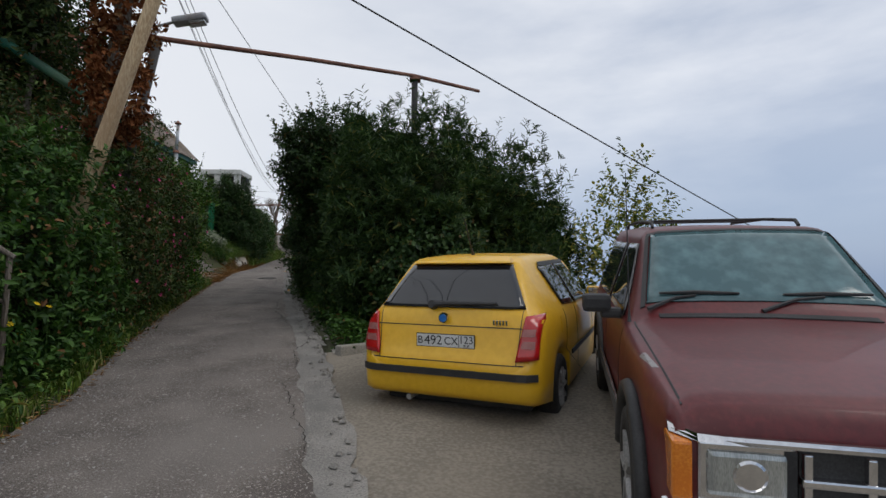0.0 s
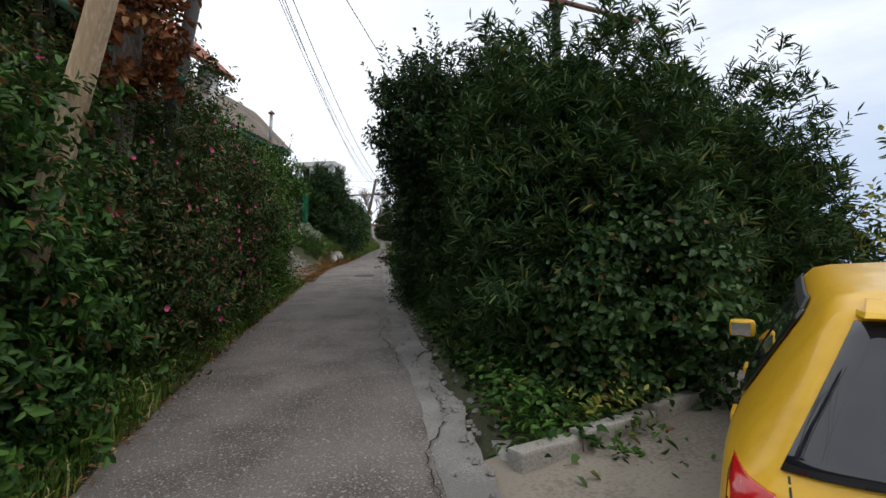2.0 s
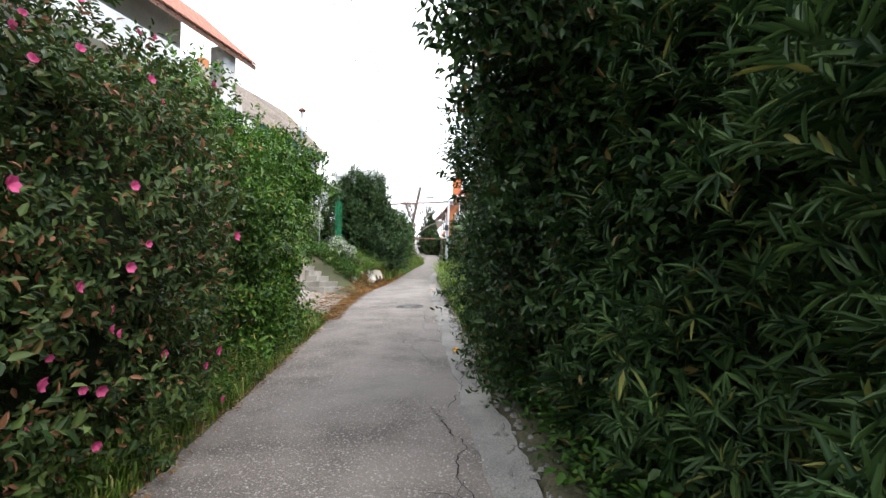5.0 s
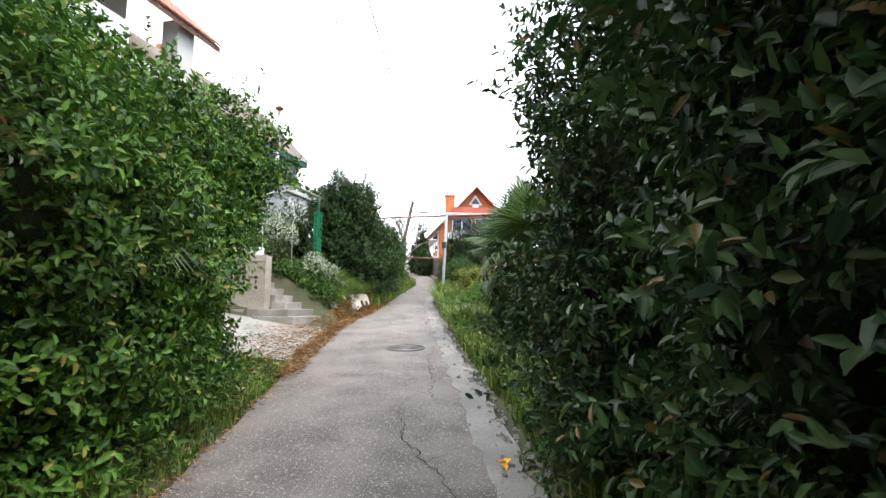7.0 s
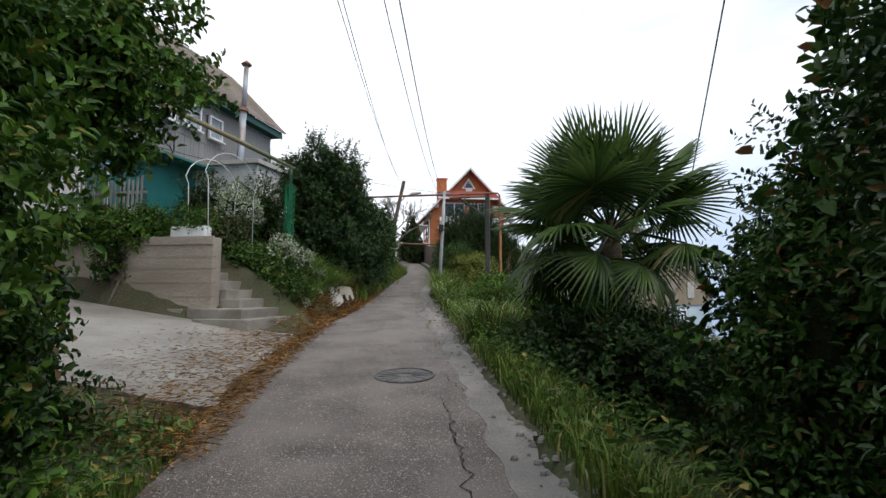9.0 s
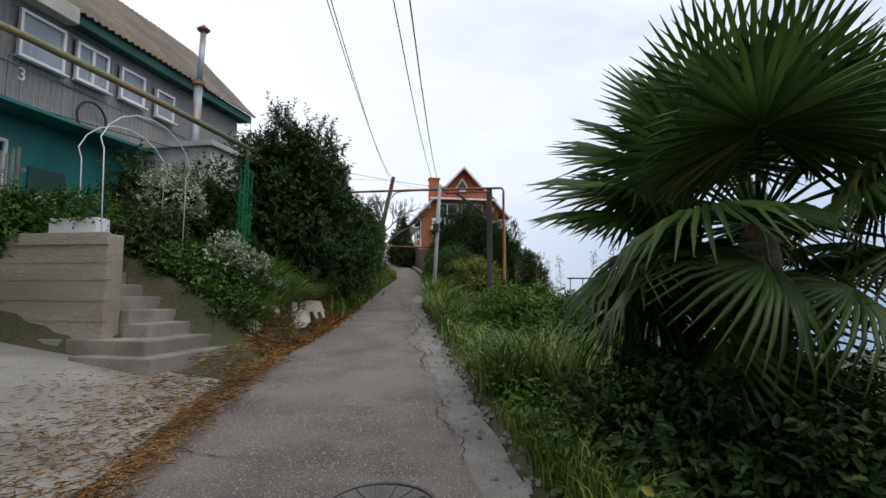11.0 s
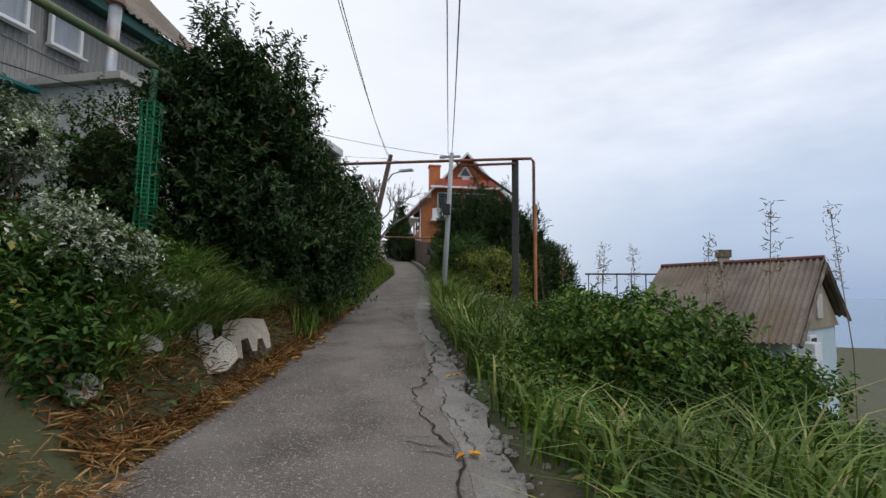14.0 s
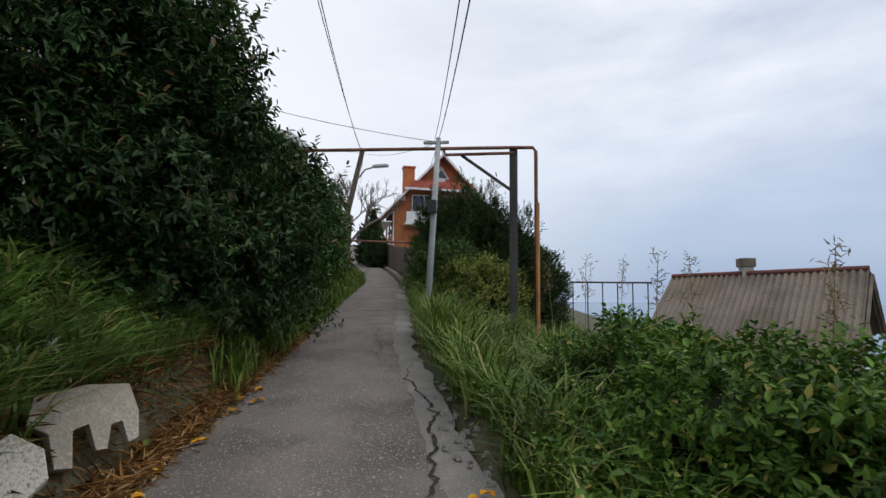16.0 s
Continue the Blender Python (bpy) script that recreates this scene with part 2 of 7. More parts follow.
def prism(bm, outline, depth, m=None, bevel=0.0):
    """A closed outline of (x, y) in a plane, pushed out to both sides of it along z by half the depth."""
    vs = [bm.verts.new((x, y, -depth / 2)) for x, y in outline]
    f = bm.faces.new(vs)
    r = bmesh.ops.extrude_face_region(bm, geom=[f])
    ups = [v for v in r["geom"] if isinstance(v, bmesh.types.BMVert)]
    bmesh.ops.translate(bm, verts=ups, vec=(0, 0, depth))
    allv = vs + ups
    if m:
        bmesh.ops.transform(bm, matrix=m, verts=allv)
    if bevel:
        es = list({e for v in allv for e in v.link_edges})
        bmesh.ops.bevel(bm, geom=es, offset=bevel, segments=2, affect="EDGES", profile=0.6)
    return bm


def tube(bm, pts, radii, sides=8, caps=True):
    """A round bar along points, with a radius at each."""
    pts = [Vector(p) for p in pts]
    if not hasattr(radii, "__len__"):
        radii = [radii] * len(pts)
    rings, side = [], None
    for i, p in enumerate(pts):
        d = (pts[min(i + 1, len(pts) - 1)] - pts[max(i - 1, 0)]).normalized()
        ref = side if side is not None else (Vector((0, 0, 1)) if abs(d.z) < 0.9 else Vector((1, 0, 0)))
        u = (ref - d * ref.dot(d)).normalized()
        side = u
        v = d.cross(u)
        rings.append([bm.verts.new(p + (u * math.cos(a) + v * math.sin(a)) * radii[i]) for a in (2 * math.pi * k / sides for k in range(sides))])
    for a, b in zip(rings, rings[1:]):
        for k in range(sides):
            bm.faces.new((a[k], a[(k + 1) % sides], b[(k + 1) % sides], b[k]))
    if caps:
        bm.faces.new(rings[0][::-1])
        bm.faces.new(rings[-1])
    return bm


def sag(a, b, drop, n=14):
    a, b = Vector(a), Vector(b)
    return [a.lerp(b, i / n) - Vector((0, 0, drop * 4 * (i / n) * (1 - i / n))) for i in range(n + 1)]


def quads_mesh(name, verts, faces):
    """A mesh from numpy arrays of corners and four-sided faces."""
    me = bpy.data.meshes.new(name)
    nv, nf = len(verts), len(faces)
    me.vertices.add(nv)
    me.vertices.foreach_set("co", np.asarray(verts, np.float32).ravel())
    me.loops.add(nf * 4)
    me.loops.foreach_set("vertex_index", np.asarray(faces, np.int32).ravel())
    me.polygons.add(nf)
    me.polygons.foreach_set("loop_start", np.arange(0, nf * 4, 4, dtype=np.int32))
    me.update(calc_edges=True)
    return me


def unit(v):
    return v / np.maximum(np.linalg.norm(v, axis=-1, keepdims=True), 1e-9)


def leaves_mesh(name, P, D, N, length, width, fold=0.25, curl=0.15):
    """Folded pointed leaves: base points, directions, faces' normals, lengths and widths."""
    n = len(P)
    D = unit(D)
    S = unit(np.cross(D, N))
    N = np.cross(S, D)
    ln, w = np.broadcast_to(length, n)[:, None], np.broadcast_to(width, n)[:, None]
    V = np.stack([P, P + D * ln * 0.32 + S * w * 0.5 + N * fold * w, P + D * ln * 0.72 + S * w * 0.36 + N * (fold * w * 0.7 - curl * ln * 0.3),
                  P + D * ln - N * curl * ln, P + D * ln * 0.32 - S * w * 0.5 + N * fold * w, P + D * ln * 0.72 - S * w * 0.36 + N * (fold * w * 0.7 - curl * ln * 0.3)], 1).reshape(-1, 3)
    F = (np.arange(n)[:, None, None] * 6 + np.array([[0, 1, 2, 3], [0, 3, 5, 4]])[None]).reshape(-1, 4)
    return quads_mesh(name, V, F)


def blades_mesh(name, P, H, lean, width, rng):
    """Grass: base points, heights, how far each tip leans out, widths."""
    n = len(P)
    a = rng.uniform(0, 2 * np.pi, n)
    out = np.stack([np.cos(a), np.sin(a), np.zeros(n)], 1)
    S = np.stack([-np.sin(a), np.cos(a), np.zeros(n)], 1)
    Z = np.array([0, 0, 1.0])
    H, w, q = np.broadcast_to(H, n)[:, None], np.broadcast_to(width, n)[:, None], np.broadcast_to(lean, n)[:, None]
    rows = []
    for s, up, o, ww in ((0, 0, 0, 0.8), (0, 0.45, 0.12, 1.0), (0, 0.8, 0.42, 0.75), (0, 0.92, 1.0, 0.12)):
        c = P + Z * H * up + out * H * q * o
        rows += [c - S * w * ww * 0.5, c + S * w * ww * 0.5]
    V = np.stack(rows, 1).reshape(-1, 3)
    F = (np.arange(n)[:, None, None] * 8 + np.array([[0, 1, 3, 2], [2, 3, 5, 4], [4, 5, 7, 6]])[None]).reshape(-1, 4)
    return quads_mesh(name, V, F)


def cloud_points(blobs, n, rng, shell=0.4, lump=0.16, face=None):
    """Points near the skin of a union of ellipsoids with a lumpy surface, and the outward normals there."""
    b = np.array(blobs, float)
    area = (b[:, 3] * b[:, 4] + b[:, 4] * b[:, 5] + b[:, 3] * b[:, 5])
    k = rng.choice(len(b), n * 2, p=area / area.sum())
    d = rng.normal(size=(n * 2, 3))
    if face is not None:
        away = (d @ np.array(face, float)) < -0.25
        flip = away & (rng.random(n * 2) < 0.85)
        d[flip] *= np.array([-1, -1, 1.0])
    d = unit(d)
    c, r = b[k, :3], b[k, 3:6]
    ph = c.sum(1)
    wob = np.sin(d[:, 0] * 5.1 + ph) * np.sin(d[:, 1] * 4.3 + ph * 1.7) + 0.7 * np.sin(d[:, 2] * 7.7 + d[:, 0] * 6.1 + ph * 2.3) + 0.5 * np.sin(d[:, 1] * 13 + d[:, 2] * 11 + ph)
    f = (1 + lump * wob) * (1 - shell * rng.random(n * 2) ** 1.6)
    p = c + d * r * f[:, None]
    q = p * 9.0
    clump = np.sin(q[:, 0] + 1.5 * np.sin(q[:, 2] * 0.6)) + np.sin(q[:, 1] + 1.5 * np.sin(q[:, 0] * 0.7)) + np.sin(q[:, 2] * 1.1 + 1.5 * np.sin(q[:, 1] * 0.8))
    p = p + d * (0.055 * clump)[:, None]
    keep = (clump > -0.8) | (rng.random(n * 2) < 0.22)
    for j in range(len(b)):
        q = (((p - b[j, :3]) / b[j, 3:6]) ** 2).sum(1)
        keep &= (q > 0.42) | (k == j)
    p, nr = p[keep][:n], unit((d / r)[keep][:n])
    return p, nr


def sprays(blobs, twigs, per, rng, length, width, twig_len=0.22, up=0.35, spread=0.8, shell=0.4, lump=0.16, floor=None, face=None, top=None):
    """Leaves set along twigs that stick out of a crown."""
    p, nr = cloud_points(blobs, twigs, rng, shell, lump, face)
    if top is not None:
        p, nr = p[nr[:, 2] > top], nr[nr[:, 2] > top]
    if floor is not None:
        ok = p[:, 2] > floor(p[:, 0], p[:, 1]) + 0.02
        p, nr = p[ok], nr[ok]
    A = unit(nr * 0.8 + np.array([0, 0, up]) + rng.normal(size=p.shape) * 0.45)
    n = len(p)
    t = (np.arange(per) + rng.random((n, per))) / per
    tl = twig_len * rng.uniform(0.6, 1.3, (n, 1))
    base = p[:, None] + A[:, None] * (t * tl)[..., None]
    radial = rng.normal(size=(n, per, 3))
    radial = unit(radial - (radial * A[:, None]).sum(-1, keepdims=True) * A[:, None])
    D = unit(A[:, None] * (1 - spread * 0.6) + radial * spread)
    N = unit(A[:, None] * 0.9 + np.array([0, 0, 0.6]) - D * 0.2 + rng.normal(size=D.shape) * 0.25)
    m = n * per
    s = rng.uniform(0.65, 1.25, m)
    return base.reshape(m, 3), D.reshape(m, 3), N.reshape(m, 3), length * s, width * s * rng.uniform(0.8, 1.2, m)


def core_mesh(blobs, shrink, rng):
    """Solid lumps that stand in for the shaded twigs inside a crown and block the view through it."""
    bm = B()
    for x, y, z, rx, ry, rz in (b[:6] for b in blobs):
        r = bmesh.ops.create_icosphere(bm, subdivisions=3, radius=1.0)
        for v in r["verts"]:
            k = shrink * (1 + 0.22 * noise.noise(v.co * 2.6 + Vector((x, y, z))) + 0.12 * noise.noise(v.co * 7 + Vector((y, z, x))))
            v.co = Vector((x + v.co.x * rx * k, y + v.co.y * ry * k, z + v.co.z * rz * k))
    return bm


def bush(name, label, category, at, blobs, twigs, per, length, width, material, seed, stems=5, shrink=0.7, leaf_name="leaves", core=True, trunk=None, shoots=0, **kw):
    """A shrub or tree: stems from its base, dark backing lumps for the shade inside and a crown of single leaves."""
    rng = np.random.default_rng(seed)
    e = thing(name, label, category, at)
    link_mesh(leaf_name, leaves_mesh(leaf_name, *sprays(blobs, twigs, per, rng, length, width, **kw)), material, e)
    if shoots:
        sh = dict(kw, twig_len=0.55, up=1.3, spread=0.7, shell=0.06, top=0.1)
        link_mesh("young_growth", leaves_mesh("young_growth", *sprays(blobs, shoots, 16, rng, length, width, **sh)), material, e)
    # added dark backing behind the leaves, in place of shaded depth
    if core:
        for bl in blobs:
            part("shade_core", core_mesh([bl], shrink, rng), M_SHADECORE, e)
    for i in range(stems):
        b = blobs[i % len(blobs)]
        a = Vector(at) + Vector((rng.uniform(-0.2, 0.2), rng.uniform(-0.2, 0.2), -0.1))
        c = Vector(b[:3]) + Vector([float(q) for q in rng.uniform(-0.5, 0.5, 3)]) * b[3]
        mid = a.lerp(c, 0.5) + Vector((rng.uniform(-0.2, 0.2), rng.uniform(-0.2, 0.2), 0.2))
        r = trunk or 0.035
        part("stem", tube(B(), [a, a.lerp(mid, 0.5), mid, c], [r, r * 0.85, r * 0.65, r * 0.3], 6), M_BARK, e, smooth=True)
    return e


# ---- the lie of the land ----
def G(y):
    """The height of the lane's surface."""
    return np.interp(y, [-60, 0, 6.1, 14.2, 24, 52, 75, 140, 600], [-3.2, 0, 0.6, 1.13, 1.86, 4.0, 6.6, 15, 30])


def XL(y):
    """The lane's edge at the foot of the hill."""
    return np.interp(y, [-60, 0, 4.6, 8.0, 11.1, 14.3, 17.2, 19.8, 23.3, 26.9, 32.7, 40, 51.3, 60, 75, 600],
                     [9, -2.35, -3.35, -4.72, -5.85, -6.95, -7.95, -8.9, -9.95, -10.5, -11.84, -13.6, -16.2, -19.0, -24.8, -200])


def XR(y):
    """The lane's edge on the sea side."""
    return np.interp(y, [-60, 0, 3.9, 7.2, 10.65, 14.66, 17.5, 21.4, 26, 32.2, 40, 51.5, 60, 75, 600],
                     [12, 0.45, -0.7, -1.75, -2.98, -4.3, -5.2, -6.45, -7.9, -9.75, -11.45, -14.2, -16.9, -22.4, -197])


def Z(x, y):
    """The height of the ground."""
    x, y = np.asarray(x, float), np.asarray(y, float)
    g, dl, dr = G(y), XL(y) - x, x - XR(y)
    steep = np.interp(y, [-60, 11, 14, 18, 18.6, 22.4, 24.3, 30, 36, 600], [0.25, 0.3, 0.3, 0.2, 0.1, 0.1, 0.62, 0.5, 0.4, 0.3])
    near = np.clip(dl - 0.25, 0, 2.6)
    far = np.clip(dl - 2.85, 0, 28)
    left = near * steep + far * 0.2 + np.clip(dl - 31, 0, 400) * 0.14
    # the forecourt lies level as far as the wall, with the terrace behind it
    court = ((y > 18.3) & (y < 23.05) & (x > -16.5))
    left = np.where(court, np.clip(dl - 0.3, 0, 20) * 0.13 - 0.03, left)
    terrace = (x < -11.9) & (y > 23.05) & (y < 24.35)
    left = np.where(terrace, np.maximum(left, 3.5 - g), left)
    ramp = np.clip((dl - 0.3) / np.interp(y, [24.3, 26.0], [3.6, 2.0]), 0, 1)
    left = np.where((y >= 24.35) & (y < 36), np.maximum(left, (3.55 - g) * ramp * (2 - ramp)), left)
    foot = np.clip((dl - 0.3) / 0.22, 0, 1) * 0.55 * np.interp(y, [24.3, 25.2, 31, 34], [0.1, 1, 1, 0])
    left = np.where((y >= 24.35) & (y < 34), np.maximum(left, foot), left)
    stairs = (x < -10.7) & (x > -13.9) & (y > 22.9) & (y < 24.35)
    left = np.where(stairs, 1.75 - g + np.clip(-10.9 - x, 0, 3) * 0.55, left)
    pad = 1 - np.clip((y - 6.15 - 1.05 * np.clip(x + 1.3, 0, 4)) / 0.5, 0, 1)
    fall = np.interp(y, [-60, 8, 18, 24, 30, 45, 600], [0.35, 0.3, 0.35, 0.33, 0.36, 0.3, 0.3])
    right = -np.clip(dr - 0.35, 0, 260) * fall
    right = right * (1 - pad) + pad * (-np.clip(dr - 5.2, 0, 260) * 0.4 - 0.25)
    right = np.maximum(right, -58 - g)
    z = g + np.where(dl > 0, left, np.where(dr > 0, right, -0.12))
    return z


def floor_at(x, y):
    return Z(x, y)


off = [-900, -500, -260, -140, -80, -50, -34, -25, -19, -15, -12.5, -10.5, -9, -7.5, -6.5, -5.6, -4.8, -4.1, -3.5, -3.0, -2.6, -2.2, -1.8, -1.4, -1.0, -0.7, -0.45, -0.25, -0.1]
us = [("l", o) for o in off] + [("m", f) for f in (0.0, 0.06, 0.3, 0.7, 0.94, 1.0)] + [("r", -o) for o in reversed(off)]
ys = list(np.arange(-58, -6, 4.0)) + list(np.arange(-6, 48, 0.4)) + list(np.arange(48, 90, 1.5)) + [95, 105, 120, 140, 180, 240, 320, 420, 560]
V, W = [], len(us)
for y in ys:
    for k, o in us:
        x = XL(y) + o if k == "l" else XR(y) + o if k == "r" else XL(y) + (XR(y) - XL(y)) * o
        rough_z = 0.0 if k == "m" else 0.05 * noise.noise(Vector((x * 1.3, y * 1.3, 0))) + 0.03 * noise.noise(Vector((x * 4, y * 4, 3)))
        V.append((x, y, float(Z(x, y)) + rough_z * (abs(o) > 0.2 and not (k == "r" and y < 11 and o < 5.2) and not (k == "l" and 18.3 < y < 23.7))))
F = [(r * W + c, r * W + c + 1, (r + 1) * W + c + 1, (r + 1) * W + c) for r in range(len(ys) - 1) for c in range(W - 1)]
ground = link_mesh("ground", quads_mesh("ground", np.array(V), np.array(F)), M_SOIL)
tagged(ground, "weedy brown hillside soil falling away towards the sea", "ground", kind="structure")

bm = B()
box(bm, -4900, 4900, -4900, 4900, -57.5, -57)
tagged(part("water", bm, M_SEA), "calm grey-blue sea far below reaching the horizon", "sea", kind="structure")


def ribbon(x0, x1, y0, y1, step, lift, thick, wob=0.0, cols=6, seed=0.0, crown=0.0):
    """A slab that follows the lane between two edges given as functions of y."""
    bm = B()
    n = max(2, int((y1 - y0) / step))
    rows = []
    for i in range(n + 1):
        y = y0 + (y1 - y0) * i / n
        a = float(x0(y)) + wob * (noise.noise(Vector((y * 1.9, seed, 0))) + 0.6 * noise.noise(Vector((y * 6.3, seed, 5))))
        b = float(x1(y)) + wob * (noise.noise(Vector((y * 1.7, seed + 9, 0))) + 0.6 * noise.noise(Vector((y * 5.9, seed + 9, 5))))
        rows.append([bm.verts.new((a + (b - a) * c / cols, y, float(G(y)) + lift + crown * math.sin(math.pi * c / cols) + 0.012 * noise.noise(Vector(((a + (b - a) * c / cols) * 0.9, y * 0.6, 2))))) for c in range(cols + 1)])
    top = [bm.faces.new((p[c], p[c + 1], q[c + 1], q[c])) for p, q in zip(rows, rows[1:]) for c in range(cols)]
    r = bmesh.ops.extrude_face_region(bm, geom=top)
    bmesh.ops.translate(bm, verts=[v for v in r["geom"] if isinstance(v, bmesh.types.BMVert)], vec=(0, 0, -thick))
    return bm


road = part("road", ribbon(lambda y: XL(y) + 0.02, lambda y: XR(y) - 0.2, -40, 120, 0.3, 0.0, 0.2, 0.07, 8, 1.0, 0.02), M_ASPHALT, smooth=False)
tagged(road, "narrow worn grey asphalt lane with cracks, patches and gravel", "road", kind="structure")
strip = part("road_edge_strip", ribbon(lambda y: XR(y) - 0.34, lambda y: XR(y), -30, 46, 0.16, 0.008, 0.2, 0.1, 3, 4.0), M_STRIP)
tagged(strip, "rough pale concrete strip along the lane's edge, cracked", "road edge", kind="structure")
gutter = part("gutter_wall", ribbon(lambda y: XR(y) + 0.13, lambda y: XR(y) + 0.28, 6.4, 26, 0.25, -0.02, 0.35, 0.02, 2, 7.0), M_CONCRETE)
tagged(gutter, "low crumbling concrete kerb beside the drain", "kerb", kind="structure")


# ---- hedges, shrubs and trees ----
def zf(x, y):
    return float(Z(x, y))


bush("oleander_hedge", "tall dense dark green oleander hedge behind the parked car", "hedge", (0.3, 8.6, zf(0.3, 8.6)),
     [(1.2, 9.9, 1.9, 1.35, 1.1, 2.15), (-0.3, 9.0, 2.0, 1.15, 1.35, 2.3), (-1.15, 9.1, 2.1, 0.85, 1.4, 2.3), (-1.75, 11.3, 2.5, 0.95, 1.4, 2.6), (0.1, 11.0, 2.5, 1.5, 1.5, 2.2), (2.2, 10.6, 1.5, 0.7, 0.9, 1.6)],
     13500, 12, 0.135, 0.019, M_OLEANDER, 11, stems=10, face=(-0.6, -0.8, 0.2), up=0.75, spread=0.72, twig_len=0.13, floor=floor_at, shoots=420)
bush("hedge_laurel", "dark glossy laurel growing out of the hedge by the lane", "tree", (-1.9, 11.6, zf(-1.9, 11.6)),
     [(-2.05, 11.4, 2.4, 0.8, 0.9, 2.0), (-2.75, 11.3, 4.25, 0.85, 0.9, 1.0), (-2.7, 12.3, 3.5, 0.75, 0.8, 1.4)],
     4600, 8, 0.085, 0.038, M_LAUREL, 17, stems=5, face=(-0.8, -0.6, 0.2), trunk=0.05, twig_len=0.22, floor=floor_at, shoots=220)
bush("laurel_tree", "broad dark glossy laurel tree overhanging the lane", "tree", (-2.6, 13.4, zf(-2.6, 13.4)),
     [(-2.75, 13.0, 2.8, 1.05, 1.25, 2.2), (-2.5, 13.6, 4.2, 1.05, 1.25, 1.5), (-3.05, 15.0, 3.0, 1.25, 1.45, 2.4), (-3.1, 16.0, 2.9, 0.9, 1.0, 2.6), (-1.5, 14.6, 3.0, 1.5, 1.9, 2.5), (-2.2, 16.4, 3.8, 1.4, 1.35, 1.9)],
     20000, 8, 0.072, 0.031, M_LAUREL, 12, stems=7, face=(-0.9, -0.3, 0.2), trunk=0.07, twig_len=0.22, floor=floor_at, shoots=420)
bush("flowering_hedge", "overgrown roadside hedge with pink trumpet flowers and dry tendrils", "hedge", (-5.9, 9.0, zf(-5.9, 9.0)),
     [(-5.5, 6.9, 1.85, 1.0, 1.3, 1.9), (-5.95, 8.4, 2.2, 1.05, 1.4, 1.95), (-6.65, 10.2, 2.4, 1.1, 1.35, 2.05), (-7.2, 11.6, 2.4, 0.9, 1.0, 1.9), (-6.9, 8.3, 2.1, 1.2, 1.6, 1.9)],
     14000, 7, 0.07, 0.03, M_DARKHEDGE, 13, face=(0.9, -0.3, 0.2), stems=8, twig_len=0.22, up=0.3, lump=0.2, floor=floor_at, shoots=260)
bush("bramble_hedge", "dense green bramble hedge on the bank beside the lane", "hedge", (-4.9, 5.0, zf(-4.9, 5.0)),
     [(-4.90, 5.4, 1.4, 1.0, 1.3, 1.6), (-4.50, 3.4, 1.0, 1.0, 1.5, 1.35), (-4.60, 1.2, 0.8, 1.3, 1.6, 1.4), (-5.90, 4.4, 1.5, 1.2, 1.8, 1.7)],
     10500, 6, 0.085, 0.04, M_HEDGE, 14, face=(0.9, -0.3, 0.3), stems=6, twig_len=0.2, floor=floor_at, shoots=130)
bush("vine_hedge", "thick bright green vine-covered hedge with fresh young leaves", "hedge", (-8.8, 15.0, zf(-8.8, 15.0)),
     [(-8.20, 13.6, 2.6, 1.15, 1.4, 2.2), (-8.80, 15.2, 2.9, 1.2, 1.5, 2.2), (-9.55, 16.1, 3.1, 1.0, 1.05, 2.1), (-9.3, 17.4, 4.5, 0.95, 0.9, 0.85), (-10.10, 14.8, 3.2, 1.6, 2.2, 2.3)],
     18500, 6, 0.08, 0.042, M_VINE, 15, face=(0.9, -0.4, 0.3), stems=7, twig_len=0.22, up=0.1, lump=0.2, floor=floor_at, shoots=200)
bush("ivy_clump", "dark ivy and dry brown stems at the hedge end", "climber", (-9.3, 17.3, zf(-9.3, 17.3)),
     [(-9.3, 17.0, 1.8, 0.5, 0.6, 0.6), (-9.7, 17.4, 2.5, 0.35, 0.4, 0.7), (-8.95, 16.2, 1.7, 0.5, 0.7, 0.5)],
     1700, 6, 0.075, 0.05, M_LAUREL, 18, face=(0.8, -0.3, 0.2), stems=12, twig_len=0.2, up=-0.6, floor=floor_at)
bush("garden_laurel", "large dark evergreen tree on the garden bank", "tree", (-12.9, 29.0, zf(-12.9, 29.0)),
     [(-12.5, 29.2, 4.7, 1.35, 1.4, 2.0), (-12.65, 29.0, 6.0, 0.95, 1.0, 1.2), (-12.3, 30.5, 4.2, 1.2, 1.4, 1.7), (-13.3, 30.9, 5.2, 1.2, 1.4, 1.6)],
     9000, 8, 0.11, 0.038, M_LAUREL, 16, face=(0.8, -0.6, 0.2), stems=5, trunk=0.09, twig_len=0.28, up=0.5, lump=0.22, shoots=260)
for k, (x, y, r, h, mt) in enumerate([(-13.0, 33.0, 1.2, 3.2, M_HEDGE), (-14.1, 36.2, 1.5, 3.4, M_HEDGE), (-15.3, 40.0, 1.5, 3.0, M_HEDGE), (-16.6, 43.5, 1.7, 3.6, M_DARKHEDGE), (-18.3, 48, 1.6, 3.2, M_HEDGE), (-20.6, 54, 2.0, 3.6, M_CONIFER), (-24, 61, 2.4, 3.6, M_HEDGE), (-30, 72, 3.2, 4.0, M_CONIFER)]):
    z = zf(x, y)
    tagged(bush("roadside_shrub", "green shrub on the bank along the lane", "shrub", (x, y, z), [(x, y, z + h * 0.42, r, r * 1.3, h * 0.55), (x - 0.5, y + 0.9, z + h * 0.5, r, r, h * 0.5)],
                2300, 6, 0.13, 0.05, mt, 30 + k, stems=3, floor=floor_at), group="shrubs along the lane")
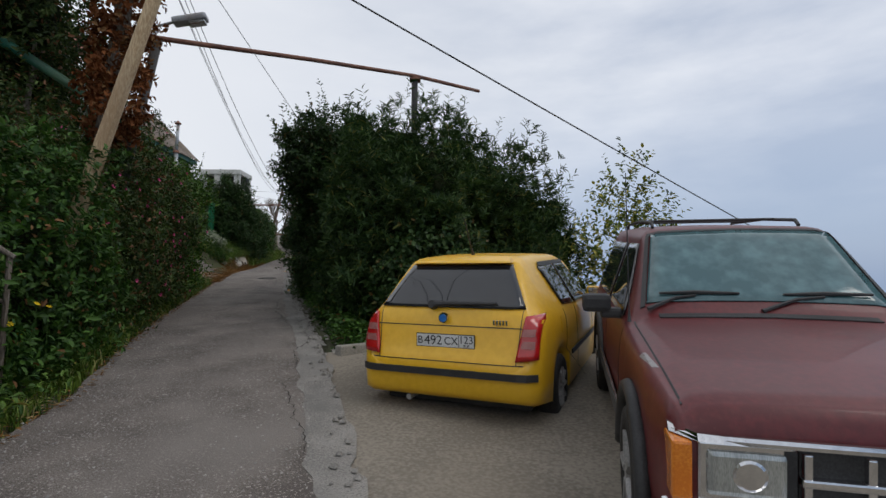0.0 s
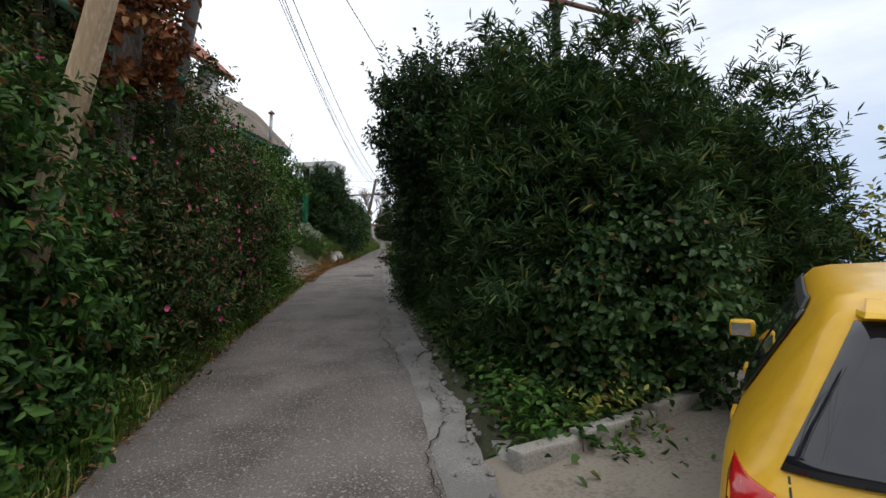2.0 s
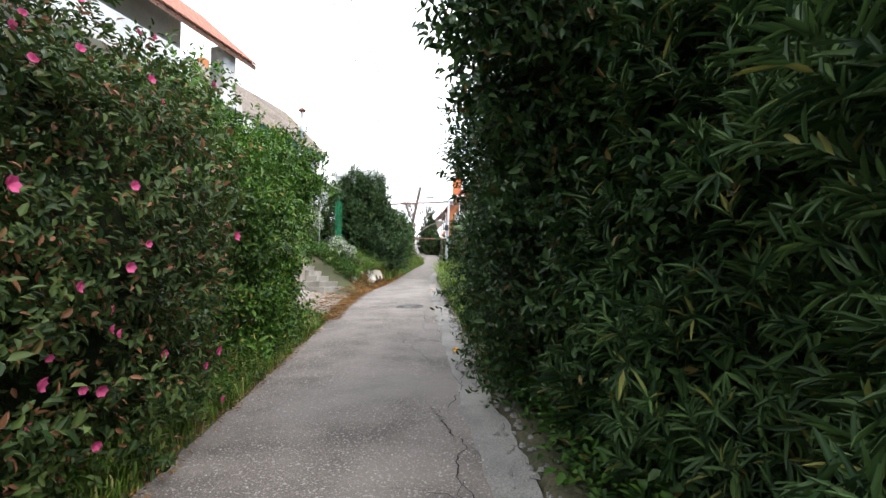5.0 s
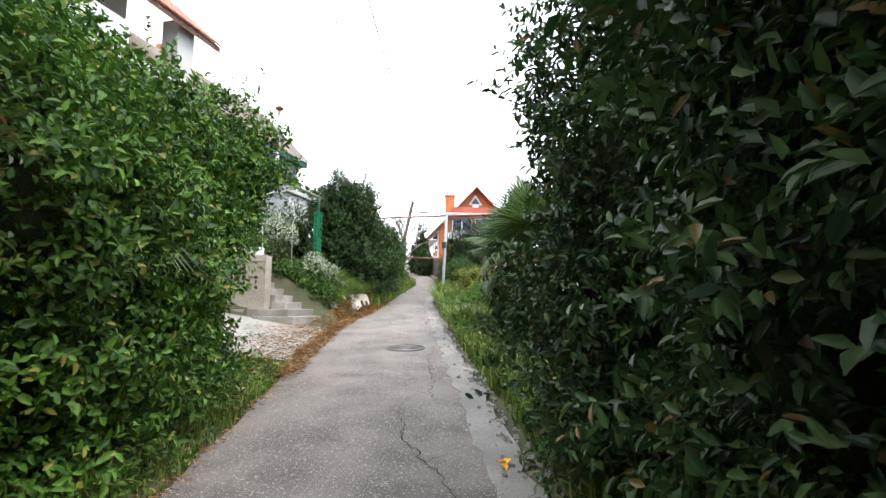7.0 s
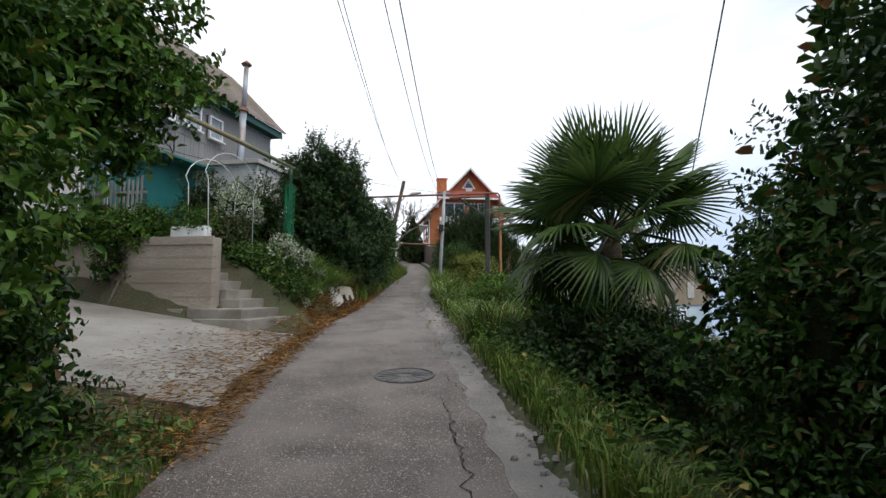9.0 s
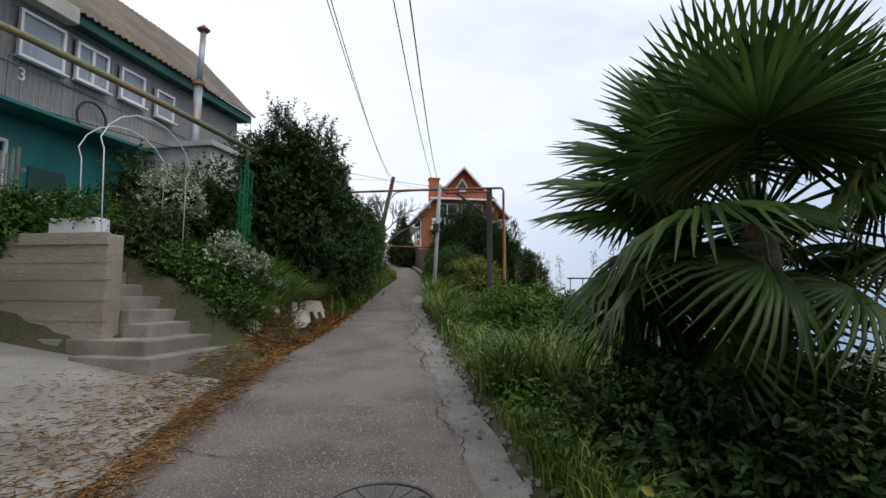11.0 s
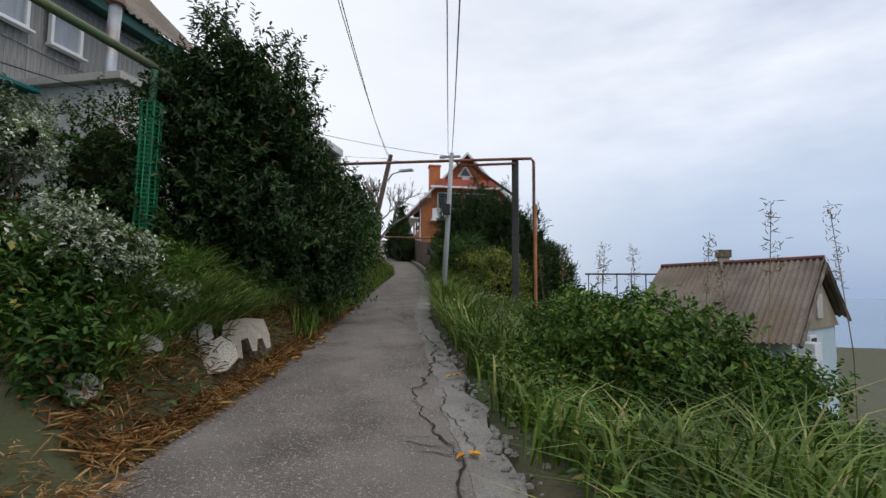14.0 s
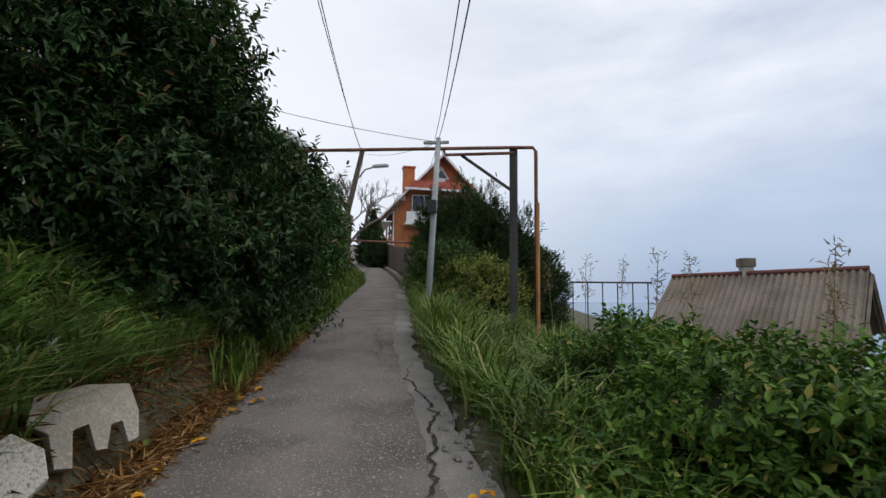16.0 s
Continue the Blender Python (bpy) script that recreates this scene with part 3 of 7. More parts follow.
for k, (x, y, r, h) in enumerate([(-10.9, 44.5, 1.2, 4.2), (-9.6, 43.5, 1.3, 4.9), (-8.3, 43.0, 1.2, 4.2), (-7.2, 45, 1.2, 3.3)]):
    z = zf(x, y) - 0.2
    tagged(bush("conifer_shrub", "dark feathery conifer below the brick house", "conifer", (x, y, z),
                [(x, y, z + h * 0.35, r, r, h * 0.42), (x + 0.2, y, z + h * 0.65, r * 0.7, r * 0.7, h * 0.38), (x - 0.5, y, z + h * 0.6, r * 0.45, r * 0.45, h * 0.45)],
                2600, 7, 0.17, 0.03, M_CONIFER, 50 + k, stems=2, up=1.0, spread=0.45, twig_len=0.4, floor=floor_at), group="conifers below the brick house")
for k, (x, y, r, h, mt, nm, lb) in enumerate([(-6.5, 28.0, 1.0, 1.35, M_BRAMBLE, "bramble_bush", "sprawling green bramble bush on the slope"), (-6.8, 29.9, 0.95, 1.3, M_BRAMBLE, "bramble_bush", "sprawling green bramble bush on the slope"), (-4.9, 21.2, 0.9, 1.1, M_LAUREL, "dark_shrub", "dark leafy shrub on the slope below the lane"), (-4.2, 22.4, 0.9, 1.3, M_LAUREL, "dark_shrub", "dark leafy shrub below the palm"), (-5.7, 28.5, 1.1, 1.15, M_BRAMBLE, "bramble_bush", "sprawling green bramble bush on the slope"), (-4.2, 27.2, 1.2, 0.6, M_BRAMBLE, "bramble_bush", "sprawling green bramble bush on the slope"),
                                              (-5.0, 30.3, 1.2, 0.55, M_BRAMBLE, "bramble_bush", "sprawling green bramble bush on the slope"), (-9.2, 38.4, 1.1, 1.9, M_YLEAF, "yellowing_shrub", "yellowing shrub with orange berries beside the gas pipe"),
                                              (-10.2, 39.5, 1.0, 2.2, M_HEDGE, "yellowing_shrub", "green shrub beside the gas pipe"), (-2.6, 19.2, 1.4, 1.6, M_LAUREL, "dark_shrub", "dark leafy shrub on the slope below the lane"), (-2.2, 16.9, 1.2, 1.3, M_LAUREL, "dark_shrub", "dark leafy shrub on the slope below the lane"), (-1.4, 18.2, 1.8, 3.6, M_LAUREL, "dark_shrub", "tall dark leafy shrub on the slope below the lane"), (-2.75, 19.3, 0.85, 3.6, M_LAUREL, "dark_shrub", "tall dark leafy shrub on the slope below the lane"), (-3.25, 18.3, 0.6, 2.6, M_HEDGE, "dark_shrub", "leafy green shrub on the slope below the lane")]):
    z = zf(x, y)
    bush(nm, lb, "shrub", (x, y, z), [(x, y, z + h * 0.4, r, r * 1.1, h * 0.6), (x + 0.5, y - 0.6, z + h * 0.35, r * 0.8, r * 0.8, h * 0.5)], 3600, 7, 0.075, 0.036, mt, 70 + k, stems=4, floor=floor_at)

# ---- far houses ----
M_ORANGEBRICK = mat("orange_brick", (0.4, 0.13, 0.045), (0.52, 0.19, 0.07), 8, 0.85, bump=0.2, fine=8)
M_REDROOF = mat("red_roof_sheet", (0.38, 0.07, 0.035), (0.48, 0.11, 0.06), 4, 0.5, bump=0.1)
M_WHITE = mat("white_trim_paint", (0.7, 0.7, 0.68), (0.8, 0.8, 0.79), 4, 0.6, bump=0.05)
M_RENDER = mat("weathered_white_render", (0.52, 0.52, 0.49), (0.68, 0.68, 0.65), 3, 0.9, bump=0.15, stain=(0.42, 0.41, 0.37))
M_BLOCK = mat("pale_concrete_block", (0.42, 0.4, 0.35), (0.55, 0.52, 0.47), 5, 0.9, bump=0.3, stain=(0.36, 0.33, 0.28))
M_DARKVOID = mat("unlit_interior", (0.02, 0.018, 0.016), (0.035, 0.03, 0.028), 3, 1.0, bump=0)
M_PANE = glass_mat("window_glass", (0.75, 0.8, 0.82))


def place(x, y, z, rz):
    return pose(x, y, z, 0, 0, rz)
M_TINT = mat("dark_tinted_glass", (0.012, 0.013, 0.016), (0.018, 0.02, 0.024), 2, 0.04, bump=0, spec=0.8)


# ---- the terrace: forecourt, wall, steps ----
M_STEP = mat("worn_step_concrete", (0.2, 0.18, 0.15), (0.34, 0.31, 0.265), 7, 0.9, bump=0.5, fine=9, speckle=(0.13, 0.12, 0.1), stain=(0.15, 0.13, 0.1))
M_WALLCON = mat("board_marked_concrete", (0.27, 0.23, 0.18), (0.38, 0.33, 0.27), 4, 0.9, bump=0.5, fine=7, stretch=(0.5, 1, 2.5), stain=(0.22, 0.185, 0.14))
bm = B()
vs = []
for i in range(11):
    row = []
    for j in range(9):
        u, v = i / 10, j / 8
        y = 18.6 + v * 4.35 + 0.1 * noise.noise(Vector((u * 6, 7.7, 0)))
        xe = float(XL(y)) - 0.15 + 0.2 * noise.noise(Vector((v * 7, 1.3, 0)))
        x = xe + (-15.9 - xe) * u
        row.append(bm.verts.new((x, y, float(G(y)) + 0.02 + 0.13 * max(0.0, float(XL(y)) - 0.35 - x))))
    vs.append(row)
fs = [bm.faces.new((vs[i][j], vs[i + 1][j], vs[i + 1][j + 1], vs[i][j + 1])) for i in range(10) for j in range(8)]
r = bmesh.ops.extrude_face_region(bm, geom=fs)
bmesh.ops.translate(bm, verts=[v for v in r["geom"] if isinstance(v, bmesh.types.BMVert)], vec=(0, 0, -0.25))
tagged(part("forecourt_slab", bm, M_CONCRETE), "pale cracked concrete forecourt beside the lane", "paving", kind="structure")

bm = B()
box(bm, -16.8, -11.92, 22.98, 23.26, 1.2, 3.7, 0.025)
box(bm, -16.8, -11.89, 22.95, 22.99, 3.55, 3.72, 0.01)
box(bm, -14.4, -14.1, 23.24, 24.4, 1.4, 3.65, 0.02)
wall1 = tagged(part("retaining_wall", bm, M_WALLCON), "board-marked grey concrete retaining wall below the terrace", "wall", kind="structure")
part("footing_ledge", box(B(), -16.2, -12.5, 22.88, 23.0, 1.4, 2.26, 0.015), M_CONCRETE, wall1)
for k, z in enumerate((2.5, 2.78, 3.06, 3.3)):
    part("board_mark", box(B(), -16.4, -11.82, 22.972, 22.984, z, z + 0.012), M_WALLCON, wall1)

steps = thing("garden_steps", "worn concrete garden steps rising between wall and bank", "steps", (-11.8, 23.3, 1.9), kind="structure")
for k in range(10):
    x1 = -10.85 - 0.31 * k
    y1 = 24.32 if k == 0 else 24.2 + 0.025 * math.sin(k * 2.1)
    y0 = 22.62 if k == 0 else 22.85 if k == 1 else 23.27
    z1 = 2.08 + 0.188 * k
    bm = box(B(), x1 - (1.2 if k < 2 else 0.7), x1 + 0.02 * math.sin(k * 1.7), y0, y1, z1 - 0.5, z1, 0.02)
    for v in bm.verts:
        v.co += Vector((noise.noise(v.co * 3), noise.noise(v.co * 3 + Vector((7, 0, 0))), 0.4 * noise.noise(v.co * 3 + Vector((0, 7, 0))))) * 0.03
    part("step", bm, M_STEP, steps)
side_wall = thing("step_side_wall", "pale stepped plastered wall beside the steps", "wall", (-11.9, 24.4, 2.0), kind="structure")
bm = prism(B(), [(-10.95, 1.6), (-10.97, 2.18), (-11.2, 2.26), (-11.25, 2.4), (-11.6, 2.5), (-12.0, 2.72), (-12.05, 2.85), (-12.6, 3.12), (-13.3, 3.5), (-13.4, 3.55), (-13.4, 1.6)], 0.12, Matrix.Translation((0, 24.4, 0)) @ Matrix.Rotation(math.pi / 2, 4, "X"), 0.02)
for v in bm.verts:
    v.co += Vector((noise.noise(v.co * 4), noise.noise(v.co * 4 + Vector((5, 0, 0))), noise.noise(v.co * 4 + Vector((0, 5, 0))))) * 0.03
part("wall_panel", bm, M_BLOCK, side_wall)


def roof_sheet(p00, p10, p11, p01, waves, amp, material, name, parent, label="", rows=6, thick=0.02):
    """Corrugated sheet over four corners; p00 to p10 runs along the eave, waves along it."""
    a, b, c, d = (Vector(p) for p in (p00, p10, p11, p01))
    nrm = (b - a).cross(d - a).normalized()
    if nrm.z < 0:
        nrm = -nrm
    bm, g, n = B(), [], waves * 6
    for j in range(rows + 1):
        v = j / rows
        g.append([bm.verts.new(a.lerp(b, i / n).lerp(d.lerp(c, i / n), v) + nrm * (amp * math.cos(2 * math.pi * i / 6) + 0.012 * math.sin(j * 2.4 + i * 0.05))) for i in range(n + 1)])
    fs = [bm.faces.new((g[j][i], g[j][i + 1], g[j + 1][i + 1], g[j + 1][i])) for j in range(rows) for i in range(n)]
    r = bmesh.ops.extrude_face_region(bm, geom=fs)
    bmesh.ops.translate(bm, verts=[v for v in r["geom"] if isinstance(v, bmesh.types.BMVert)], vec=-nrm * thick)
    return part(name, bm, material, parent, label)


M_SLATE = mat("weathered_corrugated_sheet", (0.16, 0.13, 0.105), (0.27, 0.225, 0.185), 4, 0.9, bump=0.4, fine=8, speckle=(0.09, 0.08, 0.06), stain=(0.2, 0.15, 0.1))
M_PLANK = mat("weathered_grey_plank", (0.19, 0.185, 0.175), (0.35, 0.34, 0.32), 6, 0.95, bump=0.4, stretch=(1, 1, 0.1), stain=(0.13, 0.105, 0.085))
M_TEAL = mat("teal_paint", (0.006, 0.15, 0.14), (0.015, 0.21, 0.19), 5, 0.6, bump=0.1, stain=(0.03, 0.12, 0.1))
M_TRIMGREEN = mat("dark_green_fascia", (0.015, 0.07, 0.06), (0.03, 0.11, 0.09), 5, 0.7, bump=0.1)
M_PVC = mat("white_window_frame", (0.68, 0.68, 0.67), (0.76, 0.76, 0.75), 4, 0.4, bump=0.02)
M_CURTAIN = mat("pale_net_curtain", (0.33, 0.34, 0.38), (0.48, 0.48, 0.52), 10, 0.9, bump=0.1, stretch=(1, 6, 0.3))
M_PAINTBLUE = mat("pale_blue_wall", (0.42, 0.52, 0.56), (0.55, 0.63, 0.66), 4, 0.85, bump=0.15, stain=(0.36, 0.42, 0.43))


def window_yz(parent, x, y0, y1, z0, z1, panes=2, out=1, name="window"):
    """A window in a wall that faces along x: window > frame, pane, sill."""
    w = part(name, box(B(), x - 0.08, x - 0.06, y0 + 0.04, y1 - 0.04, z0 + 0.04, z1 - 0.04), M_CURTAIN, parent, "white framed window with net curtain")
    bm = B()
    t = 0.07
    for a in ((y0, y1, z0, z0 + t), (y0, y1, z1 - t, z1), (y0, y0 + t, z0 + t, z1 - t), (y1 - t, y1, z0 + t, z1 - t)):
        box(bm, x - 0.05, x + 0.05, *a, 0.006)
    for k in range(1, panes):
        c = y0 + (y1 - y0) * k / panes
        box(bm, x - 0.045, x + 0.045, c - 0.04, c + 0.04, z0 + t, z1 - t, 0.006)
    part("window_frame", bm, M_PVC, w)
    for k in range(panes):
        a, b = y0 + (y1 - y0) * k / panes + 0.05, y0 + (y1 - y0) * (k + 1) / panes - 0.05
        part("pane", box(B(), x + 0.0, x + 0.006, a, b, z0 + t, z1 - t), M_PANE, w).visible_shadow = False
    part("window_sill", box(B(), x - 0.02, x + 0.14, y0 - 0.06, y1 + 0.06, z0 - 0.05, z0, 0.008), M_PVC, w)
    return w


def lettering(name, text, size, material, parent, m, label=""):
    cu = bpy.data.curves.new(name, "FONT")
    cu.body, cu.size, cu.extrude, cu.align_x, cu.align_y = text, size, 0.0015, "CENTER", "CENTER"
    ob = new(name, cu)
    me = bpy.data.meshes.new_from_object(ob)
    bpy.data.objects.remove(ob)
    me.materials.clear()
    me.materials.append(material)
    me.transform(m)
    return link_mesh(name, me, None, parent, label)


# the plank house on the terrace
house2 = thing("plank_house", "old grey plank house with teal ground floor and white windows", "house", (-18, 29, 3.6), kind="")
FX = -17.5
wins = [(25.85, 26.95, 8.15, 9.25, 1), (27.25, 28.2, 8.2, 9.2, 2), (28.6, 29.45, 8.25, 9.15, 1), (29.9, 30.65, 8.2, 9.05, 1)]
core = part("wall", box(B(), -23, FX - 0.14, 24.4, 34.2, 2.6, 9.55), M_PLANK, house2)
rng = random.Random(5)
plank = bpy.data.meshes.new("plank")
bm = B()
box(bm, -0.015, 0.015, -0.07, 0.07, 0, 1, 0.004)
bm.to_mesh(plank)
bm.free()
plank.materials.append(M_PLANK)


def plank_at(x, y, z0, z1, parent):
    ob = link_mesh("plank", plank, None, parent)
    ob.matrix_parent_inverse = Matrix.Identity(4)
    ob.matrix_basis = parent.matrix_basis.inverted() @ Matrix.Translation((x + rng.uniform(-0.006, 0.006), y, z0)) @ Matrix.Diagonal((1, 1, z1 - z0, 1))


y = 24.5
while y < 34.1:
    cuts = [(6.9, 9.5)]
    for a, b, z0, z1, _ in wins:
        if a - 0.07 < y < b + 0.07:
            cuts = [(6.9, z0 - 0.03), (z1 + 0.02, 9.5)]
    for z0, z1 in cuts:
        plank_at(FX - 0.1, y, z0 + rng.uniform(-0.03, 0.02), z1, house2)
    y += 0.146
for a, b, z0, z1, n in wins:
    window_yz(house2, FX, a, b, z0, z1, n)
part("teal_lower_wall", box(B(), FX - 0.4, FX - 0.03, 24.6, 29.6, 3.2, 6.85, 0.01), M_TEAL, house2, "teal painted ground floor wall")
part("canopy", box(B(), FX - 0.3, FX + 0.75, 24.9, 29.2, 6.78, 6.86, 0.01, Matrix.Translation((0, 0, 0))), M_TEAL, house2, "teal canopy over the entrance")
door = part("entrance_door", box(B(), FX - 0.04, FX + 0.02, 26.3, 27.2, 3.7, 5.75, 0.01), M_TRIMGREEN, house2, "teal entrance door with white panel")
part("door_panel", box(B(), FX + 0.015, FX + 0.03, 26.45, 27.05, 4.6, 5.1), M_PVC, door)
window_yz(house2, FX - 0.01, 25.0, 25.8, 4.8, 6.2, 1)
part("fascia", box(B(), FX + 0.28, FX + 0.33, 24.2, 34.4, 9.45, 9.75, 0.01), M_TRIMGREEN, house2, "dark green fascia board")
part("soffit", box(B(), FX - 0.2, FX + 0.3, 24.2, 34.4, 9.5, 9.56), M_TRIMGREEN, house2)
roof_sheet((FX + 0.45, 24.1, 9.72), (FX + 0.45, 34.5, 9.72), (-20.0, 34.5, 12.7), (-20.0, 24.1, 12.7), 50, 0.03, M_SLATE, "roof", house2, "weathered corrugated roof")
roof_sheet((-23.3, 24.1, 9.72), (-23.3, 34.5, 9.72), (-20.0, 34.5, 12.7), (-20.0, 24.1, 12.7), 50, 0.025, M_SLATE, "roof", house2)
part("gable", prism(B(), [(-23, 9.5), (-17.7, 9.5), (-20.0, 12.4)], 0.2, Matrix.Translation((0, 34.05, 0)) @ Matrix.Rotation(math.pi / 2, 4, "X")), M_PLANK, house2)
part("ridge_chimney", box(B(), -20.2, -19.8, 27.2, 27.6, 12.0, 12.95, 0.02), M_ORANGEBRICK, house2, "small red brick chimney")
part("plastered_annex", box(B(), -17.5, -15.1, 29.3, 31.0, 3.2, 7.0, 0.02), M_RENDER, house2, "stained white plastered annex wall")
part("annex_ledge", box(B(), -17.5, -14.95, 29.15, 31.1, 6.95, 7.1, 0.01), M_BLOCK, house2)
flue = thing("stove_flue", "tall galvanised metal stove flue with cap", "chimney", (-16.6, 30.6, 6.2))
part("lower_pipe", tube(B(), [(-16.6, 30.45, 6.2), (-16.6, 30.6, 9.4)], 0.13, 14), M_GALV, flue, smooth=True)
part("collar", tube(B(), [(-16.6, 30.6, 9.35), (-16.6, 30.62, 9.5)], [0.2, 0.16], 14), M_RUST, flue)
part("upper_pipe", tube(B(), [(-16.6, 30.62, 9.4), (-16.6, 30.7, 11.2)], 0.09, 14), M_GALV, flue, smooth=True)
part("cap", tube(B(), [(-16.6, 30.7, 11.18), (-16.6, 30.7, 11.24), (-16.6, 30.7, 11.4)], [0.15, 0.2, 0.03], 14), M_RUST, flue)

# the unfinished white house before it, with a tiled eave
house1 = thing("white_block_house", "unfinished white block house with concrete balcony and tiled eave", "house", (-18, 19, 3.0))
part("wall", box(B(), -24, -16.5, 12.5, 24.2, 1.5, 9.7, 0.02), M_RENDER, house1, "grey-white rendered wall")
part("balcony_slab", box(B(), -17.0, -15.4, 13.0, 24.3, 8.85, 9.15, 0.02), M_BLOCK, house1, "bare concrete balcony slab")
part("balcony_wall", box(B(), -15.55, -15.4, 13.0, 21.5, 9.1, 9.95, 0.02), M_RENDER, house1)
part("balcony_corner", box(B(), -16.2, -15.6, 23.4, 24.1, 9.1, 11.2, 0.02), M_BLOCK, house1, "rough pale block pier")
part("attic", box(B(), -23, -17.4, 13.5, 23.2, 9.6, 12.6, 0.02), M_RENDER, house1)
part("beam", box(B(), -15.9, -15.6, 24.0, 25.6, 8.5, 8.85, 0.02), M_BLOCK, house1)
M_TILE = mat("red_brown_roof_tile", (0.3, 0.1, 0.06), (0.42, 0.17, 0.1), 8, 0.8, bump=0.3)
a0, a1 = Vector((-14.1, 24.9, 10.75)), Vector((-16.6, 24.9, 13.0))
part("eave_board", prism(B(), [(-15.3, 10.8), (-15.3, 11.0), (-18.15, 13.55), (-18.15, 13.3)], 11.5, Matrix.Translation((0, 19.2, 0)) @ Matrix.Rotation(math.pi / 2, 4, "X")), mat("brown_eave_timber", (0.12, 0.06, 0.035), (0.2, 0.11, 0.07), 6, 0.9, bump=0.3), house1, "brown timber eave")
tile = bpy.data.meshes.new("roof_tile")
bm = B()
box(bm, -0.2, 0.2, -0.15, 0.15, 0, 0.05, 0.015)
bm.to_mesh(tile)
bm.free()
tile.materials.append(M_TILE)
for i in range(8):
    for j in range(32):
        ob = link_mesh("roof_tile", tile, None, house1)
        f = (i + 0.2) / 8
        ob.matrix_parent_inverse = Matrix.Identity(4)
        ob.matrix_basis = house1.matrix_basis.inverted() @ Matrix.Translation((-15.3 - 2.85 * f, 24.8 - j * 0.34, 11.05 + 2.55 * f)) @ Euler((0, radians(42), 0)).to_matrix().to_4x4()
for j in range(14):
    part("rafter", box(B(), -1.3, 0.1, 24.7 - j * 0.8, 24.8 - j * 0.8, -0.16, -0.04, 0.008, Matrix.Translation((-15.3, 0, 11.0)) @ Matrix.Rotation(radians(42), 4, "Y")), M_TILE, house1)
part("carport_beam", box(B(), -16.6, -13.1, 20.9, 21.2, 4.75, 5.05, 0.02), M_BLOCK, house1, "concrete beam over the dark opening")
part("carport_wall", box(B(), -16.6, -13.2, 20.95, 21.15, 5.05, 6.9, 0.02), M_BLOCK, house1, "white blockwork over the opening")

lettering("house_number", "3", 0.42, M_WHITE, house2, Matrix(((0, 0, 1, FX - 0.07), (1, 0, 0, 26.05), (0, 1, 0, 7.78), (0, 0, 0, 1))), "white painted house number")
for k in range(3):
    part("batten", box(B(), FX - 0.085, FX - 0.06, 24.5, 34.1, (7.0, 7.95, 9.36)[k], (7.06, 8.0, 9.42)[k], 0.004), M_PLANK, house2)
plinth = part("terrace_plinth", box(B(), -16.2, -13.9, 26.4, 26.6, 3.3, 4.35, 0.03), M_RENDER)
tagged(plinth, "stained plastered low wall behind the terrace plants", "wall", kind="structure")

# ---- the white shell of a building up the hill ----
shell = thing("concrete_shell_building", "unfinished pale concrete building with empty window openings", "building", (-23.0, 52.5, 8))
bm = B()
box(bm, -25.8, -21.6, 52.4, 55.5, 6.0, 11.3, 0.03)
box(bm, -25.9, -21.5, 52.3, 55.6, 12.7, 13.2, 0.03)
for x0, x1 in ((-25.8, -25.3), (-24.3, -23.6), (-22.2, -21.6)):
    box(bm, x0, x1, 52.4, 52.8, 11.25, 12.75)
    box(bm, x0, x1, 55.1, 55.5, 11.25, 12.75)
part("frame", bm, M_RENDER, shell)
part("room", box(B(), -25.5, -21.8, 53.4, 55.3, 11.25, 12.7), M_DARKVOID, shell)

# ---- the brick house at the bend ----
oh = thing("brick_house", "tall orange brick house with steep red roof and white trim", "house", (-15.6, 75.5, 5.5), 20, local=True)
gable = [(-4.6, 0.0), (4.7, 0.0), (4.7, 7.3), (0.2, 12.0), (-4.6, 7.0)]
up = Matrix.Rotation(math.pi / 2, 4, "X")
part("wall", prism(B(), gable, 9.0, Matrix.Translation((0, 4.5, 0)) @ up), M_ORANGEBRICK, oh, "orange brick walls")
for s, (xe, ze) in ((1, (5.7, 6.4)), (-1, (-6.3, 5.3))):
    pts = [(0.2, 12.3), (xe, ze + 0.05), (xe, ze - 0.15), (0.2, 12.05)]
    part("roof", prism(B(), pts, 11.0, Matrix.Translation((0, 4.3, 0)) @ up), M_REDROOF, oh, "red roof slope")
    part("white_verge", prism(B(), [(0.2, 12.4), (xe + 0.05 * s, ze + 0.1), (xe + 0.05 * s, ze - 0.12), (0.2, 12.1)], 0.16, Matrix.Translation((0, -1.25, 0)) @ up), M_WHITE, oh)
    part("eave_soffit", box(B(), min(xe, xe - s * 1.3), max(xe, xe - s * 1.3), -1.1, 9.6, ze - 0.3, ze - 0.2), M_WHITE, oh)
part("canopy_roof", prism(B(), [(-3.7, 8.5), (4.0, 8.5), (3.1, 9.3), (-2.9, 9.3)], 1.5, Matrix.Translation((0, -0.7, 0)) @ up), M_REDROOF, oh, "red canopy over the upper windows")
part("canopy_edge", box(B(), -3.8, 4.1, -1.5, -1.35, 8.35, 8.55), M_WHITE, oh)
